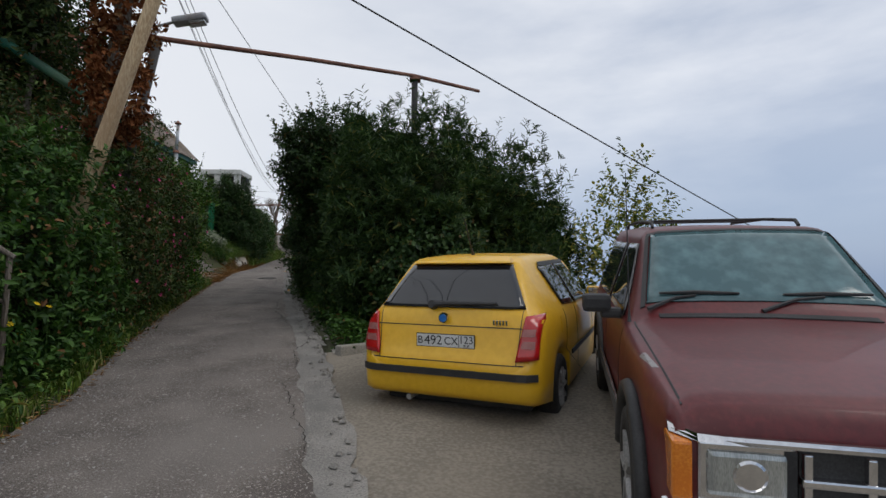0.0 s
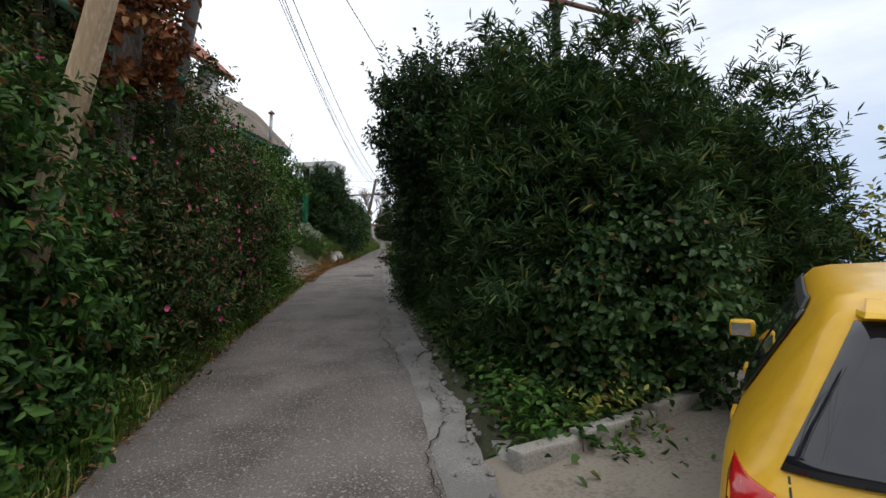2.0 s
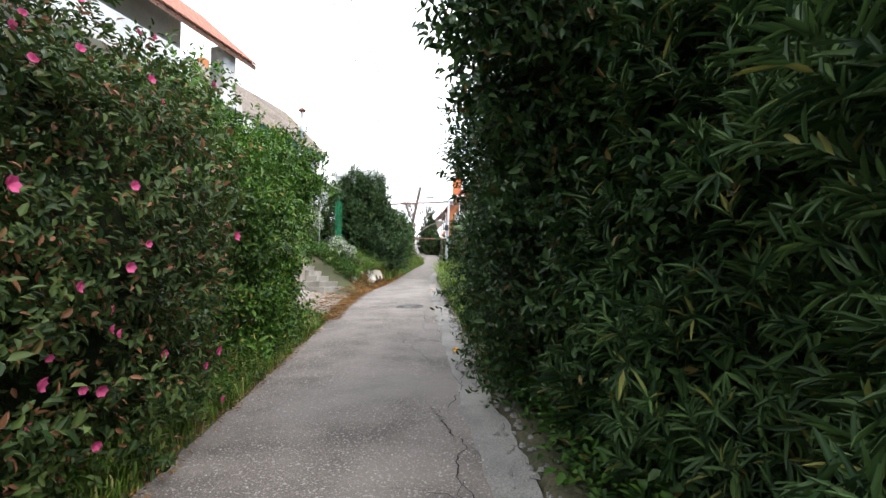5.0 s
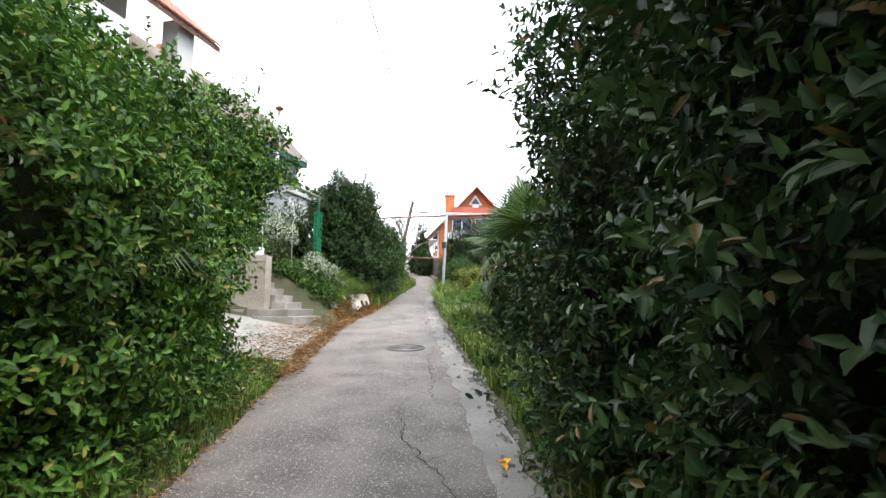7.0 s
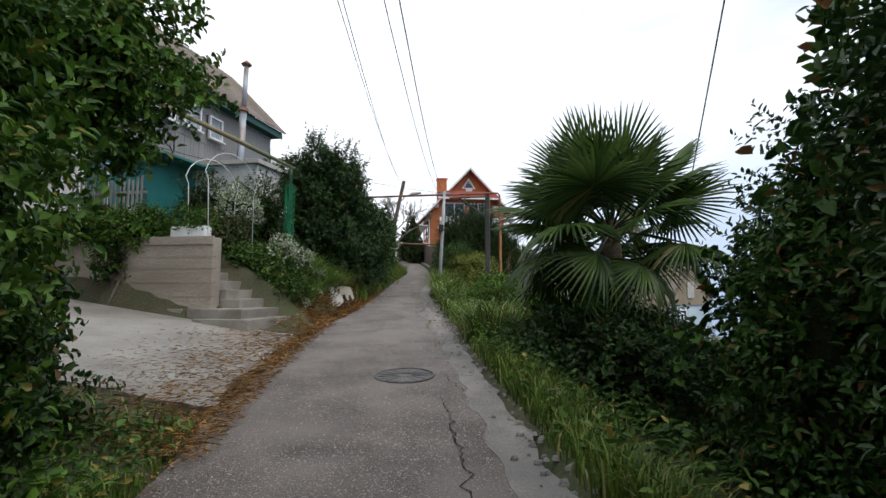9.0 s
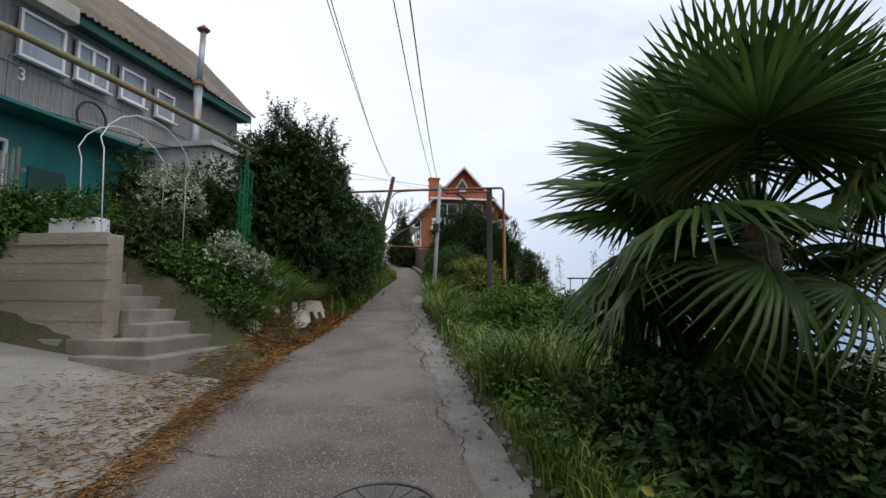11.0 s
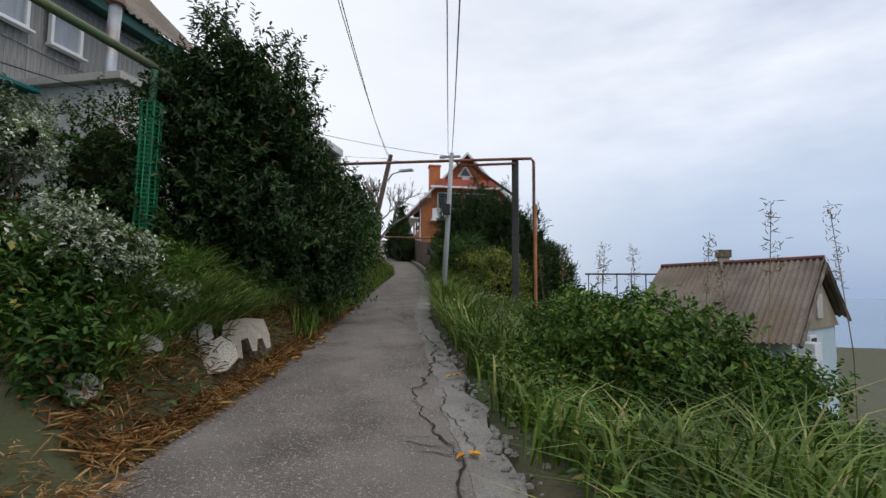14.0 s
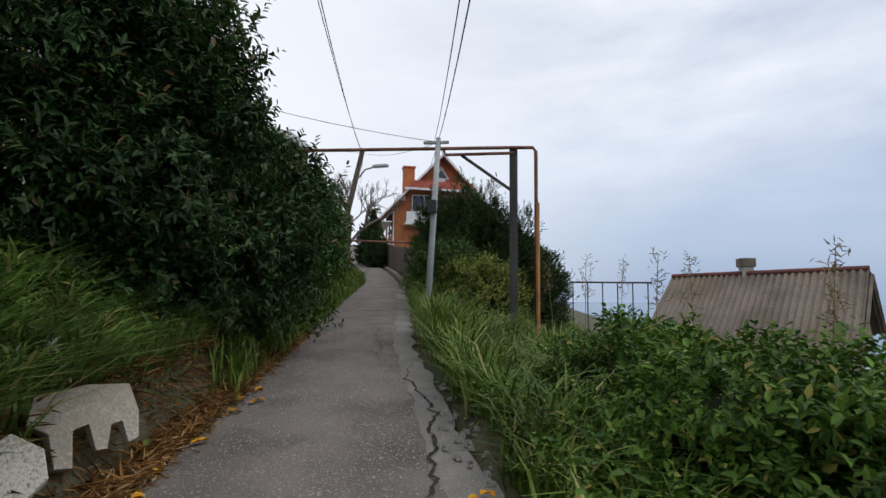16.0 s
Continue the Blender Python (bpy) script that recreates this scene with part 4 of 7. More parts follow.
for x0, x1 in ((-2.9, -0.3), (0.1, 2.7)):
    w = part("window", box(B(), x0, x1, -0.05, 0.04, 6.3, 8.1), M_DARKVOID, oh, "white framed window")
    bm = B()
    for a in ((x0, x1, 6.3, 6.42), (x0, x1, 7.98, 8.1), (x0, x0 + 0.12, 6.3, 8.1), (x1 - 0.12, x1, 6.3, 8.1), ((x0 + x1) / 2 - 0.06, (x0 + x1) / 2 + 0.06, 6.3, 8.1)):
        box(bm, a[0], a[1], -0.12, -0.04, a[2], a[3])
    part("window_frame", bm, M_WHITE, w)
    part("pane", box(B(), x0 + 0.1, x1 - 0.1, -0.08, -0.07, 6.4, 8.0), M_PANE, w)
part("attic_window", prism(B(), [(-0.7, 9.9), (1.1, 9.9), (0.2, 11.3)], 0.1, Matrix.Translation((0, -0.04, 0)) @ up), M_WHITE, oh, "white triangular attic window")
part("attic_glass", prism(B(), [(-0.4, 10.02), (0.8, 10.02), (0.2, 10.9)], 0.1, Matrix.Translation((0, -0.07, 0)) @ up), M_TINT, oh)
part("balcony_rail", box(B(), -3.6, 3.9, -1.4, -1.3, 5.0, 6.1), M_WHITE, oh)
part("balcony_floor", box(B(), -3.7, 4.0, -1.4, 0, 4.8, 5.0), M_WHITE, oh)
part("chimney", box(B(), -3.4, -2.2, 2.5, 3.6, 8.6, 11.6, 0.02), M_ORANGEBRICK, oh, "brick chimney with red cap")
part("chimney_cap", box(B(), -3.5, -2.1, 2.4, 3.7, 11.55, 11.75, 0.02), M_REDROOF, oh)
part("flank_balcony", box(B(), -6.0, -4.6, 1.0, 7.0, 2.9, 3.15), M_WHITE, oh)
for k in range(3):
    part("air_conditioner", box(B(), (-0.2, -4.4, 3.2)[k], (0.6, -3.6, 4.0)[k], -0.4, -0.06, (9.3, 7.4, 7.2)[k], (9.85, 7.95, 7.75)[k], 0.03), M_PVC, oh)
part("downpipe", tube(B(), [(-4.75, -0.1, 0), (-4.75, -0.1, 6.2), (-6.1, -0.8, 6.6)], 0.07, 8), M_WHITE, oh)
for k in range(2):
    part("flank_window", box(B(), -4.68, -4.55, 2.0 + 3 * k, 3.4 + 3 * k, 4.0, 5.6), M_TINT, oh)

fence = thing("board_fence", "brown profiled metal fence along the bend", "fence", (-17, 55, 4.4))
M_PLANKBROWN = mat("brown_fence_sheet", (0.075, 0.05, 0.04), (0.12, 0.085, 0.07), 6, 0.7, bump=0.2, stretch=(1, 1, 0.2))
for k in range(38):
    y = 47.2 + k * 0.7
    x, z = float(XR(y)) + 0.45, float(G(y))
    part("fence_panel", box(B(), -0.03, 0.03, -0.36, 0.36, -0.2, 1.85 + 0.06 * (k % 2), 0.01, pose(x, y, z, 0, 0, 18 if y < 60 else 21)), M_PLANKBROWN, fence)
    if k % 3 == 0:
        part("fence_post", box(B(), -0.05, 0.05, -0.05, 0.05, -0.2, 2.0, 0.008, pose(x + 0.1, y + 0.36, z, 0, 0, 18)), M_BARK, fence)
kerb_far = part("bend_kerb", ribbon(lambda y: XR(y) + 0.12, lambda y: XR(y) + 0.3, 46, 75, 0.5, 0.12, 0.3, 0.01, 1, 3.0), M_CONCRETE)
tagged(kerb_far, "pale concrete kerb below the brown fence", "kerb", kind="structure")


# ---- the two parked cars ----
M_YELLOW = mat("yellow_car_paint", (0.72, 0.4, 0.012), (0.78, 0.45, 0.02), 3, 0.36, bump=0.0, coat=0.25, stain=(0.68, 0.39, 0.02))
M_MAROON = mat("dull_red_car_paint", (0.085, 0.008, 0.01), (0.125, 0.014, 0.016), 5, 0.45, bump=0.02, coat=0.12, stain=(0.13, 0.025, 0.025), speckle=(0.1, 0.014, 0.014))
M_BLACK = mat("black_plastic", (0.018, 0.018, 0.019), (0.035, 0.035, 0.036), 20, 0.6, bump=0.1)
M_TYRE = mat("tyre_rubber", (0.015, 0.015, 0.015), (0.04, 0.037, 0.034), 14, 0.9, bump=0.3)
M_RIM = mat("grey_wheel_trim", (0.2, 0.2, 0.2), (0.32, 0.31, 0.3), 12, 0.5, metal=0.3, bump=0.1)
M_CHROME = mat("chrome", (0.62, 0.62, 0.63), (0.72, 0.72, 0.73), 6, 0.14, metal=1.0, bump=0.02)
M_REDLAMP = mat("red_lamp_lens", (0.38, 0.006, 0.008), (0.5, 0.015, 0.015), 20, 0.12, bump=0.0, coat=0.6)
M_CLEARLAMP = mat("clear_lamp_lens", (0.3, 0.32, 0.31), (0.5, 0.52, 0.5), 10, 0.12, bump=0.15, coat=0.9, metal=0.6, stretch=(1, 8, 1))
M_LENS = mat("smoky_lamp_lens", (0.28, 0.09, 0.08), (0.38, 0.15, 0.14), 30, 0.2, bump=0.2)
M_AMBER = mat("amber_lamp_lens", (0.6, 0.16, 0.01), (0.72, 0.24, 0.02), 20, 0.2, bump=0.1, coat=0.5)
M_PLATE = mat("plate_white", (0.62, 0.62, 0.6), (0.72, 0.72, 0.7), 12, 0.5, bump=0.03)
M_INK = mat("black_ink", (0.012, 0.012, 0.012), (0.02, 0.02, 0.02), 10, 0.5, bump=0)
M_BLUE = mat("blue_enamel", (0.02, 0.12, 0.4), (0.03, 0.17, 0.5), 10, 0.3, bump=0)


def lerp_table(table, x):
    xs = [r[0] for r in table]
    return [float(np.interp(x, xs, [r[k] for r in table])) for k in range(1, len(table[0]))]


def car_shell(table, stations, arches):
    """A body drawn over sections along x. table rows: x, half width, sill height, belt height, half width of roof, roof height.
    arches: (x, radius, axle height) where the underside rises over a wheel."""
    bm, rings = B(), []
    for x in stations:
        w, zb, zbelt, wr, zr = lerp_table(table, x)
        za = zb
        for ax, r, h in arches:
            if abs(x - ax) < r:
                za = max(za, h + math.sqrt(r * r - (x - ax) ** 2))
        zbelt = max(zbelt, za + 0.05)
        zr = max(zr, zbelt + 0.015)
        wr = min(wr, w)
        half = [(0.0, za), (w * 0.9, za), (w * 0.985, za + 0.03), (w, za + (zbelt - za) * 0.3), (w * 1.0, za + (zbelt - za) * 0.62), (w * 0.985, za + (zbelt - za) * 0.86), (w * 0.955, zbelt)]
        top = [(w * 0.955 + (wr - w * 0.955) * f, zbelt + (zr - 0.05 - zbelt) * f) for f in (0.33, 0.66, 0.92)]
        half += top + [(wr * 0.95, zr - 0.025), (wr * 0.82, zr - 0.008), (wr * 0.5, zr), (0.0, zr + 0.006)]
        loop = [(-y, z) for y, z in half] + [(y, z) for y, z in reversed(half[1:-1])]
        rings.append([bm.verts.new((x, y, z)) for y, z in loop])
    n = len(rings[0])
    for a, b in zip(rings, rings[1:]):
        for k in range(n):
            bm.faces.new((a[k], a[(k + 1) % n], b[(k + 1) % n], b[k]))
    bm.faces.new(rings[0])
    bm.faces.new(rings[-1][::-1])
    bmesh.ops.recalc_face_normals(bm, faces=bm.faces[:])
    return bm


def skin_patch(tree, corners, way, cols=10, rows=8, lift=0.006, thick=0.012, back=3.0):
    """A thin sheet laid on a body: four corners seen along a direction are dropped onto it."""
    bm, way = B(), Vector(way).normalized()
    c = [Vector(p) for p in corners]
    grid = []
    last = None
    for j in range(rows + 1):
        line = []
        for i in range(cols + 1):
            u, v = i / cols, j / rows
            p = c[0].lerp(c[1], u).lerp(c[3].lerp(c[2], u), v)
            hit, nrm, _, _ = tree.ray_cast(p - way * back, way)
            last = hit if hit is not None else (p if last is None else last)
            line.append(bm.verts.new(last - way * lift))
        grid.append(line)
    fs = [bm.faces.new((grid[j][i], grid[j][i + 1], grid[j + 1][i + 1], grid[j + 1][i])) for j in range(rows) for i in range(cols)]
    r = bmesh.ops.extrude_face_region(bm, geom=fs)
    bmesh.ops.translate(bm, verts=[v for v in r["geom"] if isinstance(v, bmesh.types.BMVert)], vec=-way * thick)
    return bm


def wheel(parent, x, y, z, r, w, out, rim_material, spokes):
    """A wheel > tyre, rim, lying along y; out: the side that faces outwards."""
    bm = B()
    prof = [(r * 0.62, -w / 2), (r * 0.9, -w / 2), (r * 0.98, -w * 0.4), (r, -w * 0.2), (r, w * 0.2), (r * 0.98, w * 0.4), (r * 0.9, w / 2), (r * 0.62, w / 2)]
    rings = [[bm.verts.new((x + q * math.cos(a), y + o, z + q * math.sin(a))) for q, o in prof] for a in (2 * math.pi * k / 28 for k in range(28))]
    for a, b in zip(rings, rings[1:] + rings[:1]):
        for k in range(len(prof)):
            bm.faces.new((a[k], a[(k + 1) % len(prof)], b[(k + 1) % len(prof)], b[k]))
    t = part("wheel", bm, M_TYRE, parent, "black rubber tyre", smooth=True)
    bm = B()
    tube(bm, [(x, y + out * w * 0.1, z), (x, y + out * w * 0.36, z), (x, y + out * w * 0.44, z)], [r * 0.64, r * 0.62, r * 0.5], 24)
    tube(bm, [(x, y + out * w * 0.4, z), (x, y + out * w * 0.52, z)], [r * 0.16, r * 0.12], 14)
    for k in range(spokes):
        a = 2 * math.pi * k / spokes
        tube(bm, [(x + math.cos(a) * r * 0.12, y + out * w * 0.45, z + math.sin(a) * r * 0.12), (x + math.cos(a) * r * 0.58, y + out * w * 0.42, z + math.sin(a) * r * 0.58)], [r * 0.07, r * 0.09], 6)
    part("rim", bm, rim_material, t, "dusty grey wheel cover")


from mathutils.bvhtree import BVHTree

# the yellow hatchback: x runs forward from the rear bumper, y to its left
hatch = thing("hatchback_car", "yellow five-door hatchback parked nose-in on a concrete pad", "car", local=True)
hatch.matrix_basis = pose(0.02, 4.24, 0.25, 0, 0, 0) @ pose(0, 0, 0, 0, 0, 66) @ pose(0, 0, 0, 0, -3.5, 0) @ Matrix.Scale(1.02, 4)
TB = [(0.0, 0.66, 0.34, 0.55, 0.6, 0.6), (0.03, 0.74, 0.3, 0.6, 0.7, 0.64), (0.07, 0.775, 0.28, 0.72, 0.71, 0.76), (0.1, 0.79, 0.27, 0.8, 0.7, 0.9), (0.13, 0.8, 0.26, 0.86, 0.7, 0.985), (0.2, 0.81, 0.25, 0.92, 0.66, 1.07), (0.36, 0.82, 0.22, 0.95, 0.585, 1.27), (0.48, 0.825, 0.2, 0.955, 0.54, 1.395),
      (0.62, 0.828, 0.19, 0.955, 0.53, 1.435), (1.1, 0.83, 0.18, 0.94, 0.535, 1.455), (1.9, 0.83, 0.18, 0.92, 0.535, 1.45), (2.35, 0.83, 0.18, 0.91, 0.56, 1.38), (2.75, 0.825, 0.18, 0.91, 0.6, 1.12), (3.0, 0.815, 0.19, 0.9, 0.66, 0.965), (3.5, 0.79, 0.2, 0.8, 0.66, 0.86), (3.8, 0.72, 0.22, 0.66, 0.6, 0.72), (3.93, 0.62, 0.28, 0.52, 0.5, 0.55)]
st = sorted(set([round(v, 3) for v in list(np.linspace(0, 0.7, 30)) + list(np.linspace(0.2, 1.1, 28)) + list(np.linspace(1.1, 3.93, 64))]))
bm = car_shell(TB, st, [(0.72, 0.335, 0.27), (3.18, 0.335, 0.27)])
tree = BVHTree.FromBMesh(bm)
part("body", bm, M_YELLOW, hatch, "glossy yellow painted bodywork", smooth=True)
R = (1, 0, 0)
part("rear_window", skin_patch(tree, [(0, 0.655, 1.01), (0, -0.655, 1.01), (0, -0.475, 1.36), (0, 0.475, 1.36)], R, 16, 10), M_TINT, hatch, "dark tinted rear window", smooth=True)
part("rear_spoiler", skin_patch(tree, [(0, 0.55, 1.375), (0, -0.55, 1.375), (0, -0.53, 1.415), (0, 0.53, 1.415)], R, 12, 3, 0.05, 0.03), M_YELLOW, hatch)
for s in (1, -1):
    lamp = part("tail_lamp", skin_patch(tree, [(0, s * 0.6, 0.62), (0, s * 0.775, 0.64), (0, s * 0.785, 0.97), (0, s * 0.665, 0.96)], R, 8, 8, 0.006, 0.02), M_REDLAMP, hatch, "red and clear tail lamp", smooth=True)
    for z0, z1 in ((0.72, 0.775), (0.81, 0.865)):
        part("clear_lens", skin_patch(tree, [(0, s * 0.64, z0), (0, s * 0.745, z0), (0, s * 0.75, z1), (0, s * 0.655, z1)], R, 5, 3, 0.028, 0.004), M_LENS, lamp)
    side = (0, -s, 0)
    part("rear_side_window", skin_patch(tree, [(0.98, s, 0.98), (1.5, s, 0.955), (1.46, s, 1.36), (0.86, s, 1.33)], side, 10, 8), M_TINT, hatch, smooth=True)
    part("front_side_window", skin_patch(tree, [(1.56, s, 0.955), (2.56, s, 0.94), (2.1, s, 1.345), (1.53, s, 1.365)], side, 12, 8), M_TINT, hatch, smooth=True)
    part("window_visor", skin_patch(tree, [(0.88, s, 1.335), (2.12, s, 1.35), (2.08, s, 1.385), (0.94, s, 1.372)], side, 12, 2, 0.012, 0.01), M_BLACK, hatch)
    for x0 in (1.12, 2.02):
        part("door_handle", box(B(), x0, x0 + 0.16, s * 0.8 - 0.015, s * 0.8 + 0.045, 0.8, 0.84, 0.012), M_YELLOW, hatch)
    for x0, x1 in ((1.52, 1.528), (2.62, 2.628), (0.93, 0.938)):
        part("door_gap", skin_patch(tree, [(x0, s, 0.34), (x1, s, 0.34), (x1 + 0.0, s, 0.94), (x0, s, 0.94)], side, 1, 10, 0.001, 0.002), M_BLACK, hatch)
    part("side_moulding", skin_patch(tree, [(1.1, s, 0.5), (2.75, s, 0.5), (2.75, s, 0.545), (1.1, s, 0.545)], side, 12, 2, 0.012, 0.012), M_BLACK, hatch)
    mir = part("door_mirror", box(B(), 2.43, 2.53, s * 0.87 - 0.075, s * 0.87 + 0.075, 0.94, 1.05, 0.03), M_YELLOW, hatch, "yellow door mirror")
    part("mirror_glass", box(B(), 2.421, 2.431, s * 0.875 - 0.055, s * 0.875 + 0.055, 0.955, 1.035), M_CHROME, mir)
    for x0 in (0.72, 3.18):
        wheel(hatch, x0, s * 0.735, 0.285, 0.285, 0.17, s, M_RIM, 9)
part("bumper_strip", skin_patch(tree, [(0, 0.77, 0.475), (0, -0.77, 0.475), (0, -0.77, 0.53), (0, 0.77, 0.53)], R, 20, 2, 0.014, 0.014), M_BLACK, hatch, "black rubber bumper strip")
for z0 in (0.585, 0.86):
    part("tailgate_gap", skin_patch(tree, [(0, 0.66, z0), (0, -0.66, z0), (0, -0.66, z0 + 0.007), (0, 0.66, z0 + 0.007)], R, 16, 1, 0.001, 0.002), M_BLACK, hatch)
for s in (1, -1):
    part("tailgate_gap", skin_patch(tree, [(0, s * 0.6, 0.59), (0, s * 0.606, 0.59), (0, s * 0.64, 1.0), (0, s * 0.634, 1.0)], R, 1, 10, 0.001, 0.002), M_BLACK, hatch)
plate = part("number_plate", box(B(), 0.045, 0.058, -0.26, 0.26, 0.69, 0.802, 0.004), M_BLACK, hatch, "white number plate with black characters")
part("plate_face", box(B(), 0.041, 0.046, -0.253, 0.253, 0.697, 0.795), M_PLATE, plate)
face = Matrix(((0, 0, -1, 0.0395), (-1, 0, 0, 0), (0, 1, 0, 0), (0, 0, 0, 1)))
lettering("plate_letter", "B", 0.088, M_INK, plate, Matrix.Translation((0, 0.222, 0.744)) @ face)
lettering("plate_number", "492", 0.108, M_INK, plate, Matrix.Translation((0, 0.103, 0.746)) @ face)
lettering("plate_letter", "CX", 0.088, M_INK, plate, Matrix.Translation((0, -0.056, 0.744)) @ face)
lettering("plate_region", "123", 0.085, M_INK, plate, Matrix.Translation((0, -0.188, 0.757)) @ face)
lettering("plate_country", "RUS", 0.03, M_INK, plate, Matrix.Translation((0, -0.19, 0.711)) @ face)
part("plate_divider", box(B(), 0.0385, 0.041, -0.126, -0.122, 0.7, 0.793), M_INK, plate)
bm = tube(B(), [(0.075, 0.02, 0.93), (0.058, 0.02, 0.93)], [0.045, 0.04], 20)
em = part("badge", bm, M_CHROME, hatch, "round blue and chrome badge")
part("badge_centre", tube(B(), [(0.06, 0.02, 0.93), (0.054, 0.02, 0.93)], 0.032, 18), M_BLUE, em)
for k in range(5):
    part("badge_bar", box(B(), 0.075, 0.09, -0.42 - k * 0.026, -0.405 - k * 0.026, 0.885, 0.925, 0.003), M_CHROME, hatch)
wip = part("wiper_arm", tube(B(), [(0.11, 0.14, 1.035), (0.12, 0.0, 1.045), (0.14, -0.42, 1.05)], [0.026, 0.02, 0.014], 8), M_BLACK, hatch)
part("wiper_pivot", tube(B(), [(0.17, 0.14, 1.02), (0.09, 0.14, 1.04)], [0.045, 0.032], 12), M_BLACK, wip)
part("aerial", tube(B(), [(0.75, 0.0, 1.44), (0.7, 0.0, 1.5), (0.52, 0.0, 1.78)], [0.02, 0.008, 0.004], 8), M_BLACK, hatch)
part("fuel_flap", skin_patch(tree, [(0.7, -1, 0.76), (0.86, -1, 0.76), (0.86, -1, 0.9), (0.7, -1, 0.9)], (0, 1, 0), 4, 4, 0.001, 0.003), M_YELLOW, hatch)
part("underbody", box(B(), 0.25, 3.6, -0.66, 0.66, 0.17, 0.32, 0.03), M_BLACK, hatch)
part("exhaust", tube(B(), [(0.06, 0.35, 0.25), (0.5, 0.35, 0.25)], 0.025, 10), M_RIM, hatch)

# the dark red off-road estate: x runs back from the nose, y to its right as it faces the lane
suv = thing("off_road_car", "dull dark red boxy off-road estate car parked facing out", "car", local=True)
suv.matrix_basis = pose(1.6, 1.7, 0.12, 0, 0, 0) @ pose(0, 0, 0, 0, 0, 76) @ pose(0, 0, 0, 0, -5.2, 0)
TB = [(0.0, 0.76, 0.4, 0.82, 0.7, 0.86), (0.04, 0.79, 0.38, 0.9, 0.73, 0.955), (0.12, 0.805, 0.36, 0.94, 0.74, 0.985), (0.5, 0.82, 0.35, 0.965, 0.74, 1.015), (1.3, 0.83, 0.34, 0.99, 0.74, 1.055), (1.42, 0.83, 0.34, 0.99, 0.73, 1.07), (1.5, 0.83, 0.34, 0.99, 0.72, 1.14),
      (2.0, 0.83, 0.34, 1.0, 0.61, 1.56), (2.15, 0.83, 0.34, 1.0, 0.6, 1.615), (3.0, 0.83, 0.34, 1.0, 0.6, 1.64), (4.0, 0.83, 0.36, 1.0, 0.6, 1.63), (4.25, 0.82, 0.38, 1.0, 0.62, 1.5), (4.4, 0.8, 0.42, 0.98, 0.68, 1.05)]
st = sorted(set([round(v, 3) for v in list(np.linspace(0, 0.2, 10)) + list(np.linspace(0.2, 1.35, 40)) + list(np.linspace(1.35, 2.2, 22)) + list(np.linspace(2.2, 4.4, 44))]))
bm = car_shell(TB, st, [(0.8, 0.42, 0.32), (3.4, 0.42, 0.32)])
tree = BVHTree.FromBMesh(bm)
part("body", bm, M_MAROON, suv, "dull dark red painted bodywork", smooth=True)
UP, FR = (0, 0, -1), (1, 0, 0)
part("windscreen", skin_patch(tree, [(1.5, -0.66, 1.6), (1.5, 0.66, 1.6), (2.03, 0.555, 1.9), (2.03, -0.555, 1.9)], UP, 16, 10, 0.004, 0.008), mat("windscreen_glass_tint", (0.05, 0.11, 0.12), (0.1, 0.19, 0.205), 1.6, 0.05, bump=0, spec=0.6, coat=0.2), suv, "greenish windscreen with pale reflections", smooth=True)
part("windscreen_seal", skin_patch(tree, [(2.03, -0.585, 1.9), (2.03, 0.585, 1.9), (2.06, 0.58, 1.9), (2.06, -0.58, 1.9)], UP, 14, 1, 0.006, 0.01), M_BLACK, suv)
for s in (1, -1):
    part("windscreen_pillar_seal", skin_patch(tree, [(1.48, s * 0.67, 1.6), (1.48, s * 0.7, 1.6), (2.05, s * 0.59, 1.9), (2.05, s * 0.562, 1.9)], UP, 1, 12, 0.006, 0.01), M_BLACK, suv)
part("scuttle_vent", skin_patch(tree, [(1.36, -0.55, 1.6), (1.36, 0.6, 1.6), (1.42, 0.6, 1.6), (1.42, -0.55, 1.6)], UP, 14, 2, 0.002, 0.006), M_BLACK, suv)
for k, (y0, y1) in enumerate(((-0.58, 0.02), (0.12, 0.66))):
    w1 = part("wiper", tube(B(), [(1.44, y1, 1.1), (1.5, (y0 + y1) / 2 + 0.1, 1.165), (1.515, y0 + 0.25, 1.18)], [0.014, 0.01, 0.008], 6), M_BLACK, suv)
    part("wiper_blade", tube(B(), [(1.53, y0, 1.195), (1.535, y0 + 0.25, 1.197), (1.53, y0 + 0.46, 1.19)], [0.008, 0.014, 0.008], 6), M_BLACK, w1)
